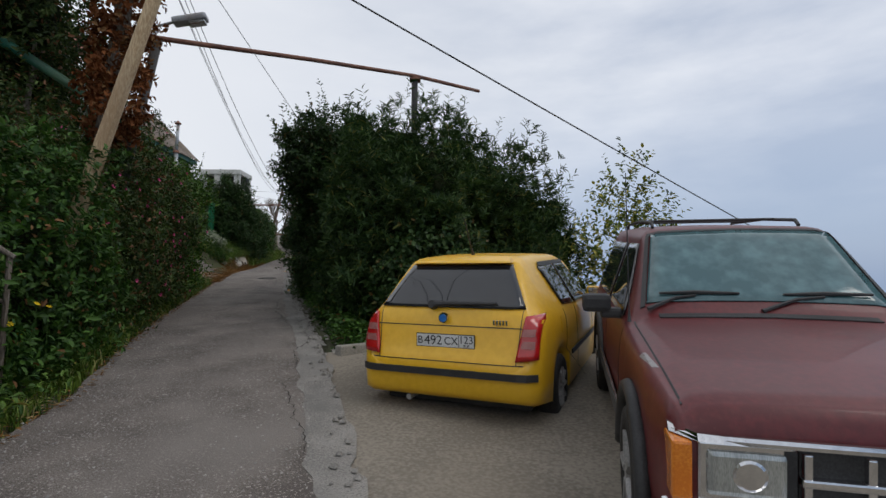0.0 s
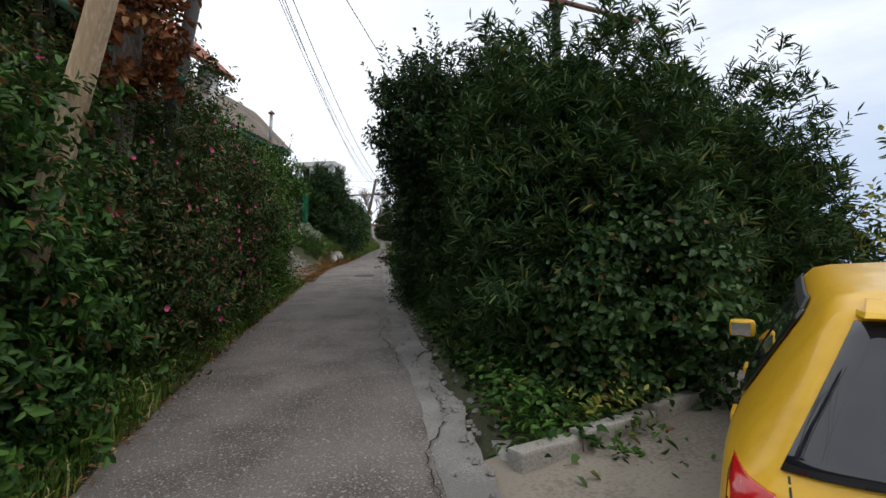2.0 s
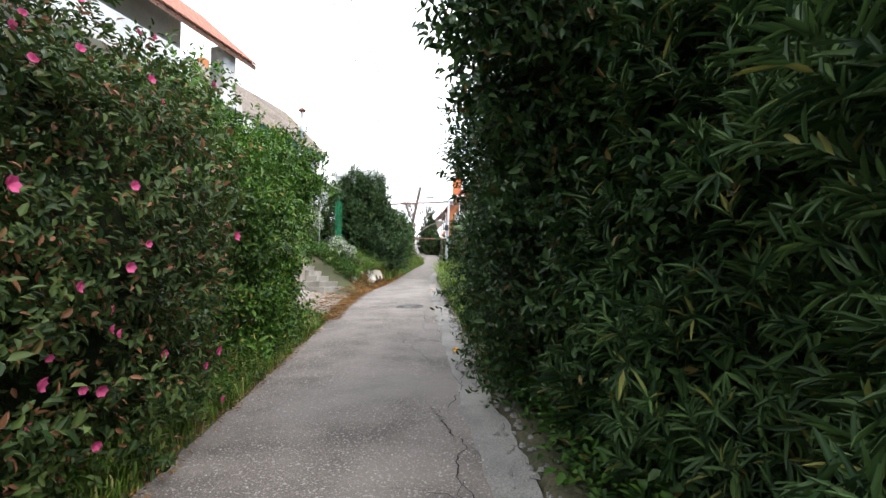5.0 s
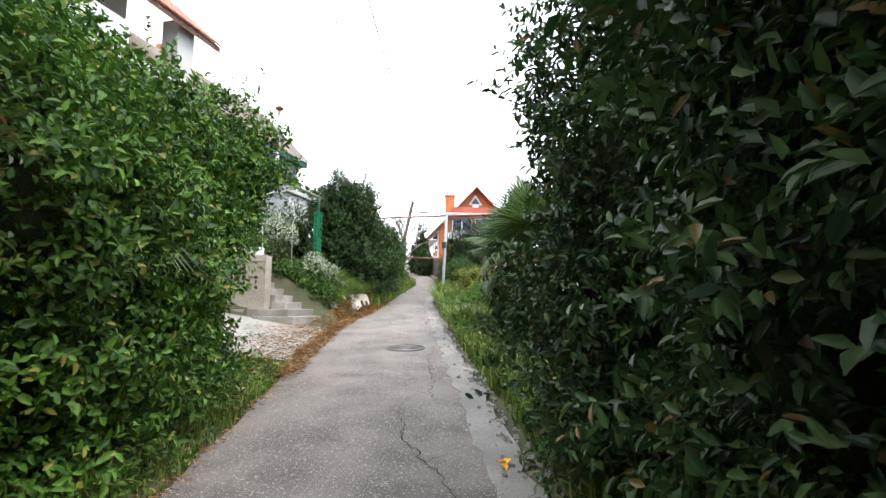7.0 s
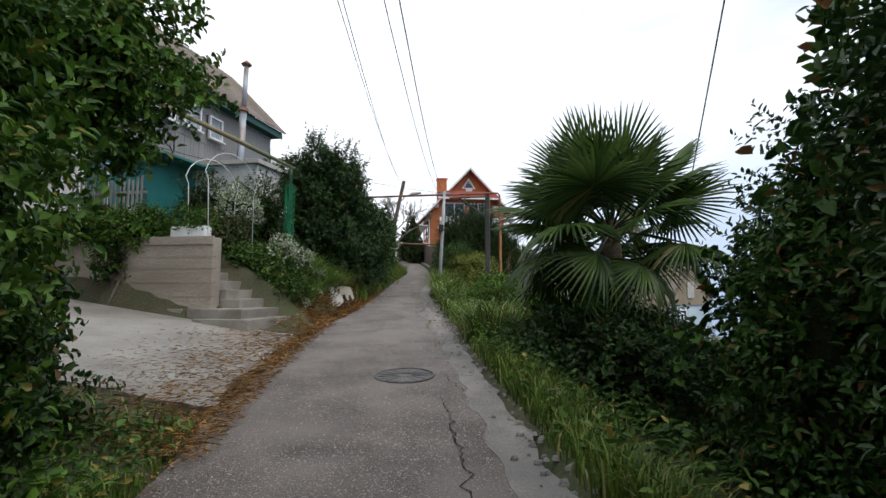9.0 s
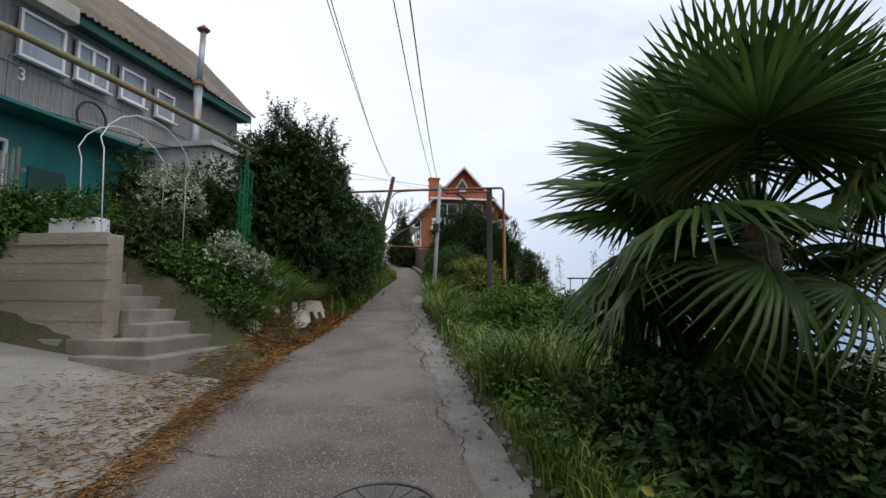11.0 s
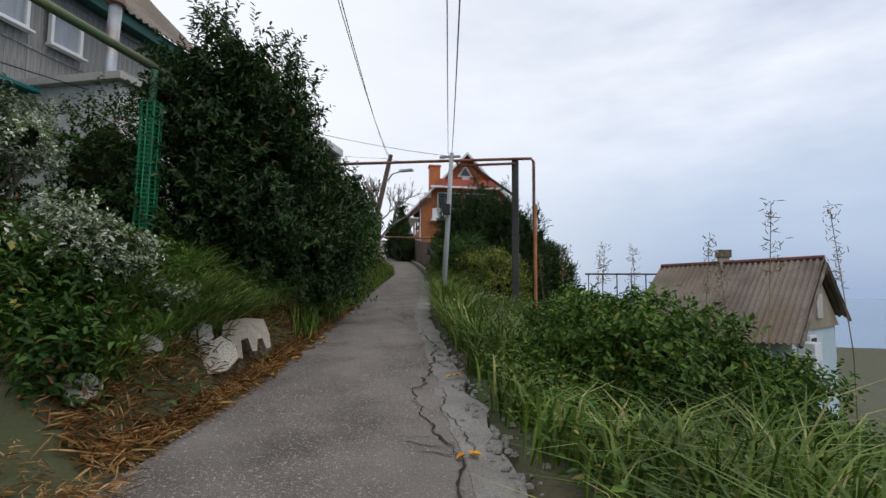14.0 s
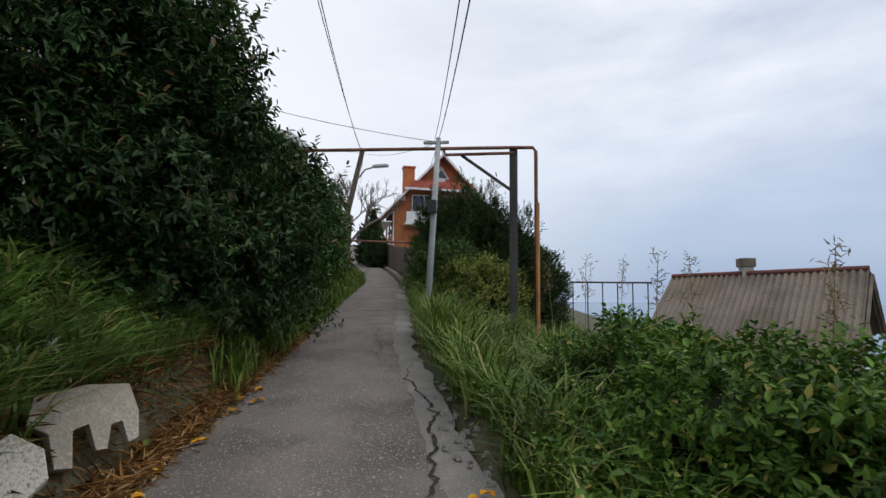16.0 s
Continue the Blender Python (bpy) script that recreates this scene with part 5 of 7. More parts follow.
for s in (1, -1):
    part("bonnet_gap", skin_patch(tree, [(0.1, s * 0.735, 1.5), (0.1, s * 0.742, 1.5), (1.42, s * 0.745, 1.5), (1.42, s * 0.738, 1.5)], UP, 1, 22, 0.001, 0.002), M_BLACK, suv)
    side = (0, -s, 0)
    part("front_door_window", skin_patch(tree, [(1.62, s, 1.03), (2.52, s, 1.03), (2.5, s, 1.5), (2.08, s, 1.5)], side, 12, 8), M_TINT, suv, smooth=True)
    part("rear_side_window", skin_patch(tree, [(2.66, s, 1.03), (3.95, s, 1.04), (3.9, s, 1.5), (2.66, s, 1.5)], side, 12, 8), M_TINT, suv, smooth=True)
    for x0 in (1.5, 2.59):
        part("door_gap", skin_patch(tree, [(x0, s, 0.4), (x0 + 0.008, s, 0.4), (x0 + 0.008, s, 1.0), (x0, s, 1.0)], side, 1, 10, 0.001, 0.002), M_BLACK, suv)
    part("lower_cladding", skin_patch(tree, [(1.24, s, 0.36), (2.96, s, 0.36), (2.96, s, 0.53), (1.24, s, 0.53)], side, 12, 4, 0.012, 0.02), mat("grey_cladding", (0.06, 0.06, 0.06), (0.1, 0.1, 0.1), 10, 0.7, bump=0.1), suv)
    part("bright_strip", skin_patch(tree, [(1.24, s, 0.535), (2.96, s, 0.535), (2.96, s, 0.55), (1.24, s, 0.55)], side, 12, 1, 0.02, 0.01), M_CHROME, suv)
    for ax in (0.8, 3.4):
        arc = [(ax + 0.455 * math.cos(a), s * 0.835, 0.32 + 0.455 * math.sin(a)) for a in np.linspace(0.02, math.pi - 0.02, 18)]
        part("arch_flare", tube(B(), arc, 0.04, 8), M_BLACK, suv, smooth=True)
        wheel(suv, ax, s * 0.75, 0.345, 0.35, 0.22, s, M_RIM, 5)
    mirror = part("door_mirror", box(B(), 1.64, 1.74, s * 0.96 - 0.1, s * 0.96 + 0.09, 1.04, 1.165, 0.035), M_BLACK, suv, "black plastic door mirror")
    part("mirror_stalk", box(B(), 1.66, 1.74, s * 0.86 - 0.07, s * 0.86 + 0.07, 1.0, 1.07, 0.02), M_BLACK, mirror)
    rail = part("roof_rail", tube(B(), [(2.3, s * 0.5, 1.62), (2.36, s * 0.5, 1.66), (3.0, s * 0.5, 1.685), (3.85, s * 0.5, 1.67), (3.92, s * 0.5, 1.61)], 0.013, 8), M_BLACK, suv)
    head = part("headlamp", box(B(), -0.03, 0.05, s * 0.56 - 0.125, s * 0.56 + 0.125, 0.66, 0.82, 0.02), M_CLEARLAMP, suv, "clear rectangular headlamp")
    part("headlamp_bezel", box(B(), -0.015, 0.03, s * 0.56 - 0.15, s * 0.56 + 0.15, 0.635, 0.845, 0.01), M_CHROME, head, "tarnished chrome bezel")
    part("reflector", tube(B(), [(-0.034, s * 0.55, 0.74), (-0.028, s * 0.55, 0.74)], [0.045, 0.06], 18), M_CHROME, head)
    part("lamp_gap", box(B(), -0.02, 0.035, s * 0.425 - 0.02, s * 0.425 + 0.02, 0.65, 0.83, 0.005), M_BLACK, head)
    part("indicator", box(B(), -0.02, 0.16, s * 0.755 - 0.03, s * 0.755 + 0.04, 0.63, 0.84, 0.012), M_AMBER, suv, "amber corner indicator")
for x0 in (2.75, 3.45):
    part("roof_bar", tube(B(), [(x0, -0.5, 1.68), (x0, 0.5, 1.68)], 0.01, 8), M_BLACK, suv)
part("nose_trim", skin_patch(tree, [(0, -0.79, 0.845), (0, 0.79, 0.845), (0, 0.79, 0.87), (0, -0.79, 0.87)], FR, 20, 2, 0.02, 0.02), M_CHROME, suv, "chrome strip over the grille")
gr = part("grille", box(B(), -0.01, 0.03, -0.4, 0.4, 0.62, 0.84, 0.01), M_BLACK, suv, "black grille with chrome bars")
part("grille_bar", box(B(), -0.04, 0.0, -0.4, 0.4, 0.72, 0.75, 0.008), M_CHROME, gr)
for y0 in (-0.38, -0.2, 0.0, 0.2, 0.38):
    part("grille_post", box(B(), -0.035, 0.0, y0 - 0.013, y0 + 0.013, 0.63, 0.83, 0.005), M_CHROME, gr)
part("grille_bar", box(B(), -0.045, 0.0, -0.41, 0.41, 0.615, 0.645, 0.008), M_CHROME, gr)
part("front_bumper", box(B(), -0.12, 0.1, -0.82, 0.82, 0.42, 0.6, 0.03), M_CHROME, suv, "chrome front bumper")
part("underbody", box(B(), 0.3, 4.2, -0.62, 0.62, 0.28, 0.42, 0.03), M_BLACK, suv)
part("aerial", tube(B(), [(1.35, 0.78, 1.03), (1.36, 0.78, 1.1), (1.42, 0.79, 1.95)], [0.014, 0.004, 0.003], 6), M_BLACK, suv)
for k, (x0, y0) in enumerate(((0.62, 0.76), (0.5, 0.75))):
    part("paint_scrape", skin_patch(tree, [(x0, y0, 1.5), (x0, y0 + 0.03, 1.5), (x0 + 0.13, y0 + 0.04, 1.5), (x0 + 0.13, y0 + 0.01, 1.5)], UP, 4, 4, 0.001, 0.001), M_RIM, suv)


# ---- parking pad and kerb wall ----
bm, vs = B(), []
for i in range(15):
    row = []
    for j in range(11):
        u, v = i / 14, j / 10
        y = -3.0 + (9.2 + 4.6 * u) * v
        x = float(XR(y)) - 0.22 + u * 5.45 + (0.08 * noise.noise(Vector((y * 2.1, 4.4, 0))) if i == 0 else 0)
        row.append(bm.verts.new((x, y, float(G(y)) - 0.012 - 0.03 * min(1, u * 4) + 0.012 * noise.noise(Vector((x, y, 1))))))
    vs.append(row)
fs = [bm.faces.new((vs[i][j], vs[i + 1][j], vs[i + 1][j + 1], vs[i][j + 1])) for i in range(14) for j in range(10)]
r = bmesh.ops.extrude_face_region(bm, geom=fs)
bmesh.ops.translate(bm, verts=[v for v in r["geom"] if isinstance(v, bmesh.types.BMVert)], vec=(0, 0, -0.3))
tagged(part("parking_pad", bm, M_PAD), "dusty pale concrete parking pad beside the lane", "paving", kind="structure")
kw = thing("kerb_wall", "low concrete kerb between parking pad and hedge", "kerb", (-0.4, 6.6, 0.5), kind="structure")
kp = [(-1.3, 6.3), (-0.9, 6.68), (-0.3, 7.3), (0.3, 7.95), (0.9, 8.6), (1.6, 9.3), (2.4, 10.0)]
for (x0, y0), (x1, y1) in zip(kp, kp[1:]):
    ln, a = math.hypot(x1 - x0, y1 - y0), math.degrees(math.atan2(y1 - y0, x1 - x0))
    part("kerb_length", box(B(), 0, ln - 0.008, -0.07, 0.07, -0.4, 0.13, 0.02, pose(x0, y0, float(G(y0)) - 0.04, 0, 0, a)), M_CONCRETE, kw)

# ---- details of the lane: drain cover, cracks, stones, fallen leaves ----
M_IRON = mat("worn_cast_iron", (0.1, 0.095, 0.09), (0.17, 0.16, 0.155), 12, 0.65, metal=0.4, bump=0.3)
cov = thing("manhole_cover", "round worn cast iron manhole cover with spokes in the asphalt", "manhole cover", (-7.08, 20.2, float(G(20.2))), local=True)
cov.matrix_basis = pose(-7.08, 20.2, float(G(20.2)) + 0.024, math.degrees(math.atan(0.074)), 0, 0)
part("ring", tube(B(), [(math.cos(a) * 0.36, math.sin(a) * 0.36, 0) for a in np.linspace(0, 2 * math.pi, 40)], 0.014, 6), M_IRON, cov)
part("lid", tube(B(), [(0, 0, -0.05), (0, 0, 0.0)], 0.335, 36), M_IRON, cov)
for k in range(16):
    a = 2 * math.pi * k / 16
    part("rib", box(B(), 0.1, 0.32, -0.012, 0.012, -0.01, 0.009, 0.003, Matrix.Rotation(a, 4, "Z")), M_IRON, cov)
part("hub_ring", tube(B(), [(math.cos(a) * 0.09, math.sin(a) * 0.09, 0.002) for a in np.linspace(0, 2 * math.pi, 20)], 0.009, 6), M_IRON, cov)


def crack(x, y, length, heading, width, seed, parent, branch=True, lift=0.021):
    """A crack: a thin dark seam that wanders along the lane."""
    rg = random.Random(seed)
    bm, prev = B(), None
    n = int(length / 0.06)
    for i in range(n + 1):
        w = width * (0.35 + rg.random()) * (1 - abs(2 * i / n - 1) ** 3 * 0.8)
        h = radians(heading)
        nx, ny = -math.sin(h), math.cos(h)
        z = float(G(y)) + lift
        j = rg.gauss(0, 0.016)
        jx, jy = x + nx * j, y + ny * j
        cur = [bm.verts.new((jx - nx * w / 2, jy - ny * w / 2, z)), bm.verts.new((jx + nx * w / 2, jy + ny * w / 2, z))]
        if prev:
            bm.faces.new((prev[0], cur[0], cur[1], prev[1]))
        prev = cur
        heading += rg.gauss(0, 11) + (106 - heading) * 0.3 * branch
        x += math.cos(h) * 0.06
        y += math.sin(h) * 0.06
        if branch and rg.random() < 0.03:
            crack(x, y, rg.uniform(0.2, 0.6), heading + rg.choice((-60, 55)), width * 0.6, seed * 7 + i, parent, False, lift)
    me_ob = part("crack", bm, M_CRACK, parent)
    return me_ob


cr = thing("road_cracks", "dark wandering cracks along the lane's edge", "crack", (-5, 15, 1.2), kind="structure")
for k, (yy, off_r, ln, w) in enumerate([(3.4, 0.36, 2.0, 0.01), (5.5, 0.38, 2.6, 0.012), (8.2, 0.45, 3.0, 0.016), (8.4, 0.28, 2.4, 0.02), (10.6, 0.55, 2.2, 0.012), (12.2, 0.5, 2.6, 0.012), (14.2, 0.62, 2.4, 0.012), (16.6, 0.65, 3.2, 0.015), (19.6, 0.35, 1.0, 0.014), (20.9, 0.38, 2.4, 0.012), (23.8, 0.42, 2.8, 0.022), (26.2, 0.62, 5.0, 0.03), (30.6, 0.5, 4.0, 0.016), (25.0, 0.25, 2.0, 0.014)]):
    crack(float(XR(yy)) - off_r, yy, ln, 106, w, 40 + k, cr)
for k, (x, y, h, ln) in enumerate([(-6.75, 20.3, 5, 0.6), (-8.3, 20.8, 175, 0.9), (-6.2, 17.0, 60, 0.7), (-9.5, 21.2, 60, 1.2), (-10.4, 20.2, 150, 1.0), (-3.9, 9.5, 60, 0.6)]):
    crack(x, y, ln, h, 0.012, 90 + k, cr, False)

rng = np.random.default_rng(77)


def scatter_lane(n, y0, y1, where, seed):
    """Random ground points: where gives x for an array of y."""
    rg = np.random.default_rng(seed)
    y = rg.uniform(y0, y1, n)
    x = where(y, rg)
    return np.stack([x, y, np.maximum(Z(x, y), np.where((x > XL(y)) & (x < XR(y)), G(y) + 0.012, -99))], 1)


def flat_bits(name, label, P, length, width, material, seed, category="litter", tilt=0.35):
    rg = np.random.default_rng(seed)
    n = len(P)
    a = rg.uniform(0, 2 * np.pi, n)
    D = np.stack([np.cos(a), np.sin(a), rg.normal(0, tilt * 0.5, n)], 1)
    N = np.stack([rg.normal(0, tilt, n), rg.normal(0, tilt, n), np.ones(n)], 1)
    ob = link_mesh(name, leaves_mesh(name, P + np.array([0, 0, 0.015]), D, N, length * rg.uniform(0.5, 1.4, n), width * rg.uniform(0.6, 1.3, n), 0.1, 0.1), material)
    return tagged(ob, label, category, kind="stuff")


def stony(name, label, P, size, material, seed):
    rg = np.random.default_rng(seed)
    n = len(P)
    s = size * rg.uniform(0.4, 1.5, (n, 1))
    c = np.array([[-1, -1, 0], [1, -1, 0], [1, 1, 0], [-1, 1, 0], [-0.6, -0.6, 0.9], [0.6, -0.7, 0.8], [0.6, 0.6, 1.0], [-0.7, 0.6, 0.8]])
    V = (P[:, None] + c[None] * s[:, :, None] * rg.uniform(0.6, 1.3, (n, 8, 3))).reshape(-1, 3)
    F = (np.arange(n)[:, None, None] * 8 + np.array([[0, 1, 5, 4], [1, 2, 6, 5], [2, 3, 7, 6], [3, 0, 4, 7], [4, 5, 6, 7]])[None]).reshape(-1, 4)
    return tagged(link_mesh(name, quads_mesh(name, V, F), material), label, "gravel", kind="stuff")


M_CHIP = mat("pale_stone_chip", (0.24, 0.23, 0.215), (0.38, 0.36, 0.33), 8, 0.9, bump=0.1, island=0.6)
stony("lane_grit", "pale stone chips worn out of the asphalt", scatter_lane(9000, -1, 34, lambda y, g: XL(y) + (XR(y) - 0.3 - XL(y)) * g.random(len(y)), 3) + np.array([0, 0, 0.004]), 0.0055, M_CHIP, 4)
stony("edge_rubble", "broken concrete bits along the lane's edge", scatter_lane(700, 1, 30, lambda y, g: XR(y) + g.normal(0.0, 0.12, len(y)), 5), 0.022, M_STRIP, 6)
flat_bits("verge_litter", "dry brown leaves and needles along the verge", scatter_lane(3400, 0, 32, lambda y, g: XL(y) + 0.12 - np.abs(g.normal(0, 0.22, len(y))), 7), 0.07, 0.012, M_LITTER, 8)
flat_bits("forecourt_litter", "orange-brown dry needles strewn at the forecourt's edge", scatter_lane(9500, 17.4, 24.2, lambda y, g: XL(y) + 0.3 - np.abs(g.normal(0, 0.85, len(y))), 9) + np.array([0, 0, 0.05]), 0.09, 0.009, M_LITTER, 10)
flat_bits("bank_litter", "dry brown straw hanging on the bank's foot", scatter_lane(12000, 24.4, 34, lambda y, g: XL(y) - np.abs(g.normal(0.38, 0.26, len(y))), 11) + np.array([0, 0, 0.04]), 0.16, 0.014, M_LITTER, 12, tilt=0.9)
M_ORANGELEAF = leaf_mat("fallen_orange_leaf", (0.5, 0.2, 0.02), (0.75, 0.42, 0.03), rough=0.6, through_light=0.1)
for k, (x, y) in enumerate([(-10.6, 27.8), (-10.75, 28.5), (-10.55, 27.2), (-10.9, 29.0), (-10.45, 26.9), (-8.35, 27.2), (-7.9, 25.0), (-10.9, 29.3), (-10.7, 28.9), (-4.6, 15.0)]):
    pt = np.array([[x, y, max(float(Z(x, y)), float(G(y)) + 0.02)]])
    lf = link_mesh("fallen_leaf", leaves_mesh("fallen_leaf", np.repeat(pt, 3, 0) + np.random.default_rng(k).normal(0, 0.03, (3, 3)) * np.array([1, 1, 0.1]) + np.array([0, 0, 0.02]), np.random.default_rng(k + 5).normal(0, 1, (3, 3)) * np.array([1, 1, 0.15]), np.array([[0, 0, 1.0]] * 3), 0.085, 0.06), M_ORANGELEAF)
    tagged(lf, "bright orange-yellow fallen leaf on the verge", "leaf", group="fallen leaves")

# ---- grass and weeds ----


def grass(name, label, P, h, w, lean, material, seed):
    rg = np.random.default_rng(seed)
    n = len(P)
    h = h * (0.75 + 0.45 * np.sin(P[:, 0] * 1.7 + 2 * np.sin(P[:, 1] * 0.9)) * np.sin(P[:, 1] * 1.3 + P[:, 0]))
    return tagged(link_mesh(name, blades_mesh(name, P - np.array([0, 0, 0.03]), h * rg.uniform(0.45, 1.25, n), lean * rg.uniform(0.3, 1.6, n), w * rg.uniform(0.6, 1.3, n), rg), material), label, "grass", kind="stuff")


def clumped(n, y0, y1, where, seed, spread=0.12, per=14):
    c = scatter_lane(max(1, n // per), y0, y1, where, seed)
    rg = np.random.default_rng(seed + 1)
    p = np.repeat(c, per, 0)
    p[:, :2] += rg.normal(0, spread, (len(p), 2))
    p[:, 2] = Z(p[:, 0], p[:, 1])
    bare_floor = (p[:, 1] > 18.2) & (p[:, 1] < 24.45) & (p[:, 0] > -16.5) & (p[:, 0] < XL(p[:, 1]) + 0.3)
    return p[((p[:, 0] < XL(p[:, 1]) + 0.03) | (p[:, 0] > XR(p[:, 1]) + 0.1)) & ~bare_floor]


grass("verge_grass", "lush green grass at the foot of the hedge", clumped(16000, -1, 18, lambda y, g: XL(y) - 0.05 - np.abs(g.normal(0.2, 0.3, len(y))), 21), 0.24, 0.012, 0.5, M_GRASS, 22)
grass("bank_grass", "tall green grass on the bank along the lane", clumped(15000, 29, 58, lambda y, g: XL(y) - 0.05 - np.abs(g.normal(0.5, 0.6, len(y))), 23), 0.5, 0.02, 0.5, M_GRASS, 24)
grass("drain_grass", "green grass growing over the drain", clumped(9000, 13.5, 22, lambda y, g: XR(y) + 0.2 + np.abs(g.normal(0.2, 0.3, len(y))), 25), 0.32, 0.012, 0.5, M_GRASS, 26)
grass("slope_reeds", "tall broad-bladed green reed grass on the slope", clumped(22000, 22.6, 46, lambda y, g: XR(y) + 0.18 + np.abs(g.normal(0.9, 1.5, len(y))), 27, 0.1, 20), 0.82, 0.022, 0.95, M_GRASS, 28)
grass("slope_grass", "rank grass on the slope towards the sea", clumped(14000, 20, 60, lambda y, g: XR(y) + 1 + g.uniform(0, 11, len(y)), 29, 0.25), 0.7, 0.03, 0.7, M_GRASS, 30)


def weeds(name, label, P, length, width, material, seed, height=0.25):
    rg = np.random.default_rng(seed)
    n = len(P)
    p = P + np.stack([np.zeros(n), np.zeros(n), rg.uniform(0, height, n)], 1)
    D = unit(rg.normal(size=(n, 3)) * np.array([1, 1, 0.35]))
    N = unit(np.array([0, 0, 1.0]) + rg.normal(size=(n, 3)) * 0.4)
    return tagged(link_mesh(name, leaves_mesh(name, p, D, N, length * rg.uniform(0.5, 1.3, n), width * rg.uniform(0.6, 1.3, n)), material), label, "weeds", kind="stuff")


weeds("verge_weeds", "low green weeds along the hedge foot", clumped(9000, -1, 18, lambda y, g: XL(y) - 0.15 - np.abs(g.normal(0.25, 0.35, len(y))), 31, 0.2, 20), 0.08, 0.035, M_WEED, 32)
weeds("hedge_foot_weeds", "broad-leaved weeds below the oleander hedge", clumped(9000, 6.6, 13.5, lambda y, g: XR(y) + 0.32 + np.abs(g.normal(0.3, 0.35, len(y))), 33, 0.2, 20), 0.085, 0.042, M_HEDGE, 34, 0.35)
weeds("slope_weeds", "mixed green undergrowth covering the slope", clumped(60000, 13.5, 60, lambda y, g: XR(y) + 0.35 + np.abs(g.normal(0, 6.0, len(y))), 35, 0.4, 30), 0.1, 0.045, M_WEED, 36, 0.4)
weeds("hill_weeds", "green undergrowth on the hillside", clumped(30000, -2, 70, lambda y, g: XL(y) - 1.2 - np.abs(g.normal(0, 7, len(y))), 37, 0.4, 30), 0.15, 0.07, M_WEED, 38, 0.4)
weeds("bank_vines", "leafy vines and weeds among the reeds", clumped(20000, 20.5, 46, lambda y, g: XR(y) + 0.2 + np.abs(g.normal(0.5, 1.3, len(y))), 43, 0.3, 40), 0.065, 0.034, M_BRAMBLE, 44, 0.5)
weeds("garden_weeds", "dense green garden plants on the bank", clumped(18000, 24.3, 31.5, lambda y, g: XL(y) - 0.75 - np.abs(g.normal(0.9, 0.8, len(y))), 39, 0.2, 25), 0.1, 0.04, M_WEED, 40, 0.35)
grass("strap_leaves", "drooping strap-leaved clumps on the garden bank", clumped(13000, 24.8, 33, lambda y, g: XL(y) - 0.55 - np.abs(g.normal(0.05, 0.4, len(y))), 41, 0.06, 26), 0.4, 0.024, 1.3, M_STRAP, 42)

# tall seed heads against the sky
M_SEED = leaf_mat("dry_seed_head", (0.2, 0.15, 0.1), (0.36, 0.28, 0.2), rough=0.9, through_light=0.1, spec=0.1)
for k, (x, y, h) in enumerate([(-6.3, 31.0, 2.0), (-5.6, 31.6, 2.2), (-5.0, 29.6, 2.3), (-4.4, 30.4, 2.4), (-6.9, 33.0, 1.9), (-4.7, 28.2, 2.6), (-3.6, 28.6, 2.9), (-3.3, 27.4, 2.8), (-6.0, 34.5, 2.2), (-7.3, 35.0, 1.8)]):
    z, h = zf(x, y), h * 1.25
    rg = np.random.default_rng(300 + k)
    e = thing("seeding_grass", "tall dry seeding grass stalk on the slope", "grass", (x, y, z), group="seeding grasses")
    top = Vector((x + rg.uniform(-0.2, 0.2), y, z + h))
    part("stalk", tube(B(), [(x, y, z - 0.05), (x, y, z + h * 0.5), top], [0.008, 0.007, 0.004], 5), M_SEED, e)
    n = 70
    t = rg.uniform(0.72, 1.02, n)
    P = np.array([x, y, z]) + np.stack([(top.x - x) * t + rg.normal(0, 0.05, n), rg.normal(0, 0.05, n), h * t], 1)
    link_mesh("seed_head", leaves_mesh("seed_head", P, rg.normal(size=(n, 3)) * np.array([1, 1, 0.6]) + np.array([0, 0, 0.6]), rg.normal(size=(n, 3)), 0.1, 0.011), M_SEED, e)


# ---- the fan palm ----
def frond_mesh(seed, droop):
    """A pleated fan: creased segments joined near the stalk, free and drooping at their tips."""
    rg = np.random.default_rng(seed)
    n, R = 44, 0.86
    a = np.linspace(-2.45, 2.45, n)
    half = (a[1] - a[0]) / 2
    ln = R * (1.0 - 0.10 * np.abs(a)) * rg.uniform(0.93, 1.04, n)
    rows = []
    for f, w, lift in ((0.04, 1.0, 0.0), (0.45, 1.0, 0.012), (0.74, 0.5, 0.012), (1.0, 0.04, 0.0)):
        r = ln * f
        z = -0.10 * np.abs(a) * r - droop * 0.42 * r * f ** 2 * rg.uniform(0.7, 1.3, n)
        for side in (-1, 0, 1):
            b = a + side * half * w
            rows.append(np.stack([0.9 + r * np.cos(b), r * np.sin(b), z + (lift if side == 0 else -lift)], 1))
    V = np.stack(rows, 1).reshape(-1, 3)
    F = (np.arange(n)[:, None, None] * 12 + np.array([[k, k + 1, k + 4, k + 3] for k in (0, 1, 3, 4, 6, 7)])[None]).reshape(-1, 4)
    return quads_mesh("frond_blade", V, F)


blades = [frond_mesh(q, d) for q, d in ((1, 0.15), (2, 0.5), (3, 1.0))]
for m_ in blades:
    m_.materials.append(M_PALM)
bm = tube(B(), [(0, 0, 0), (0.45, 0, 0.03), (0.92, 0, 0)], [0.02, 0.013, 0.011], 6)
pet = bpy.data.meshes.new("petiole")
bm.to_mesh(pet)
bm.free()
pet.materials.append(M_PALM)


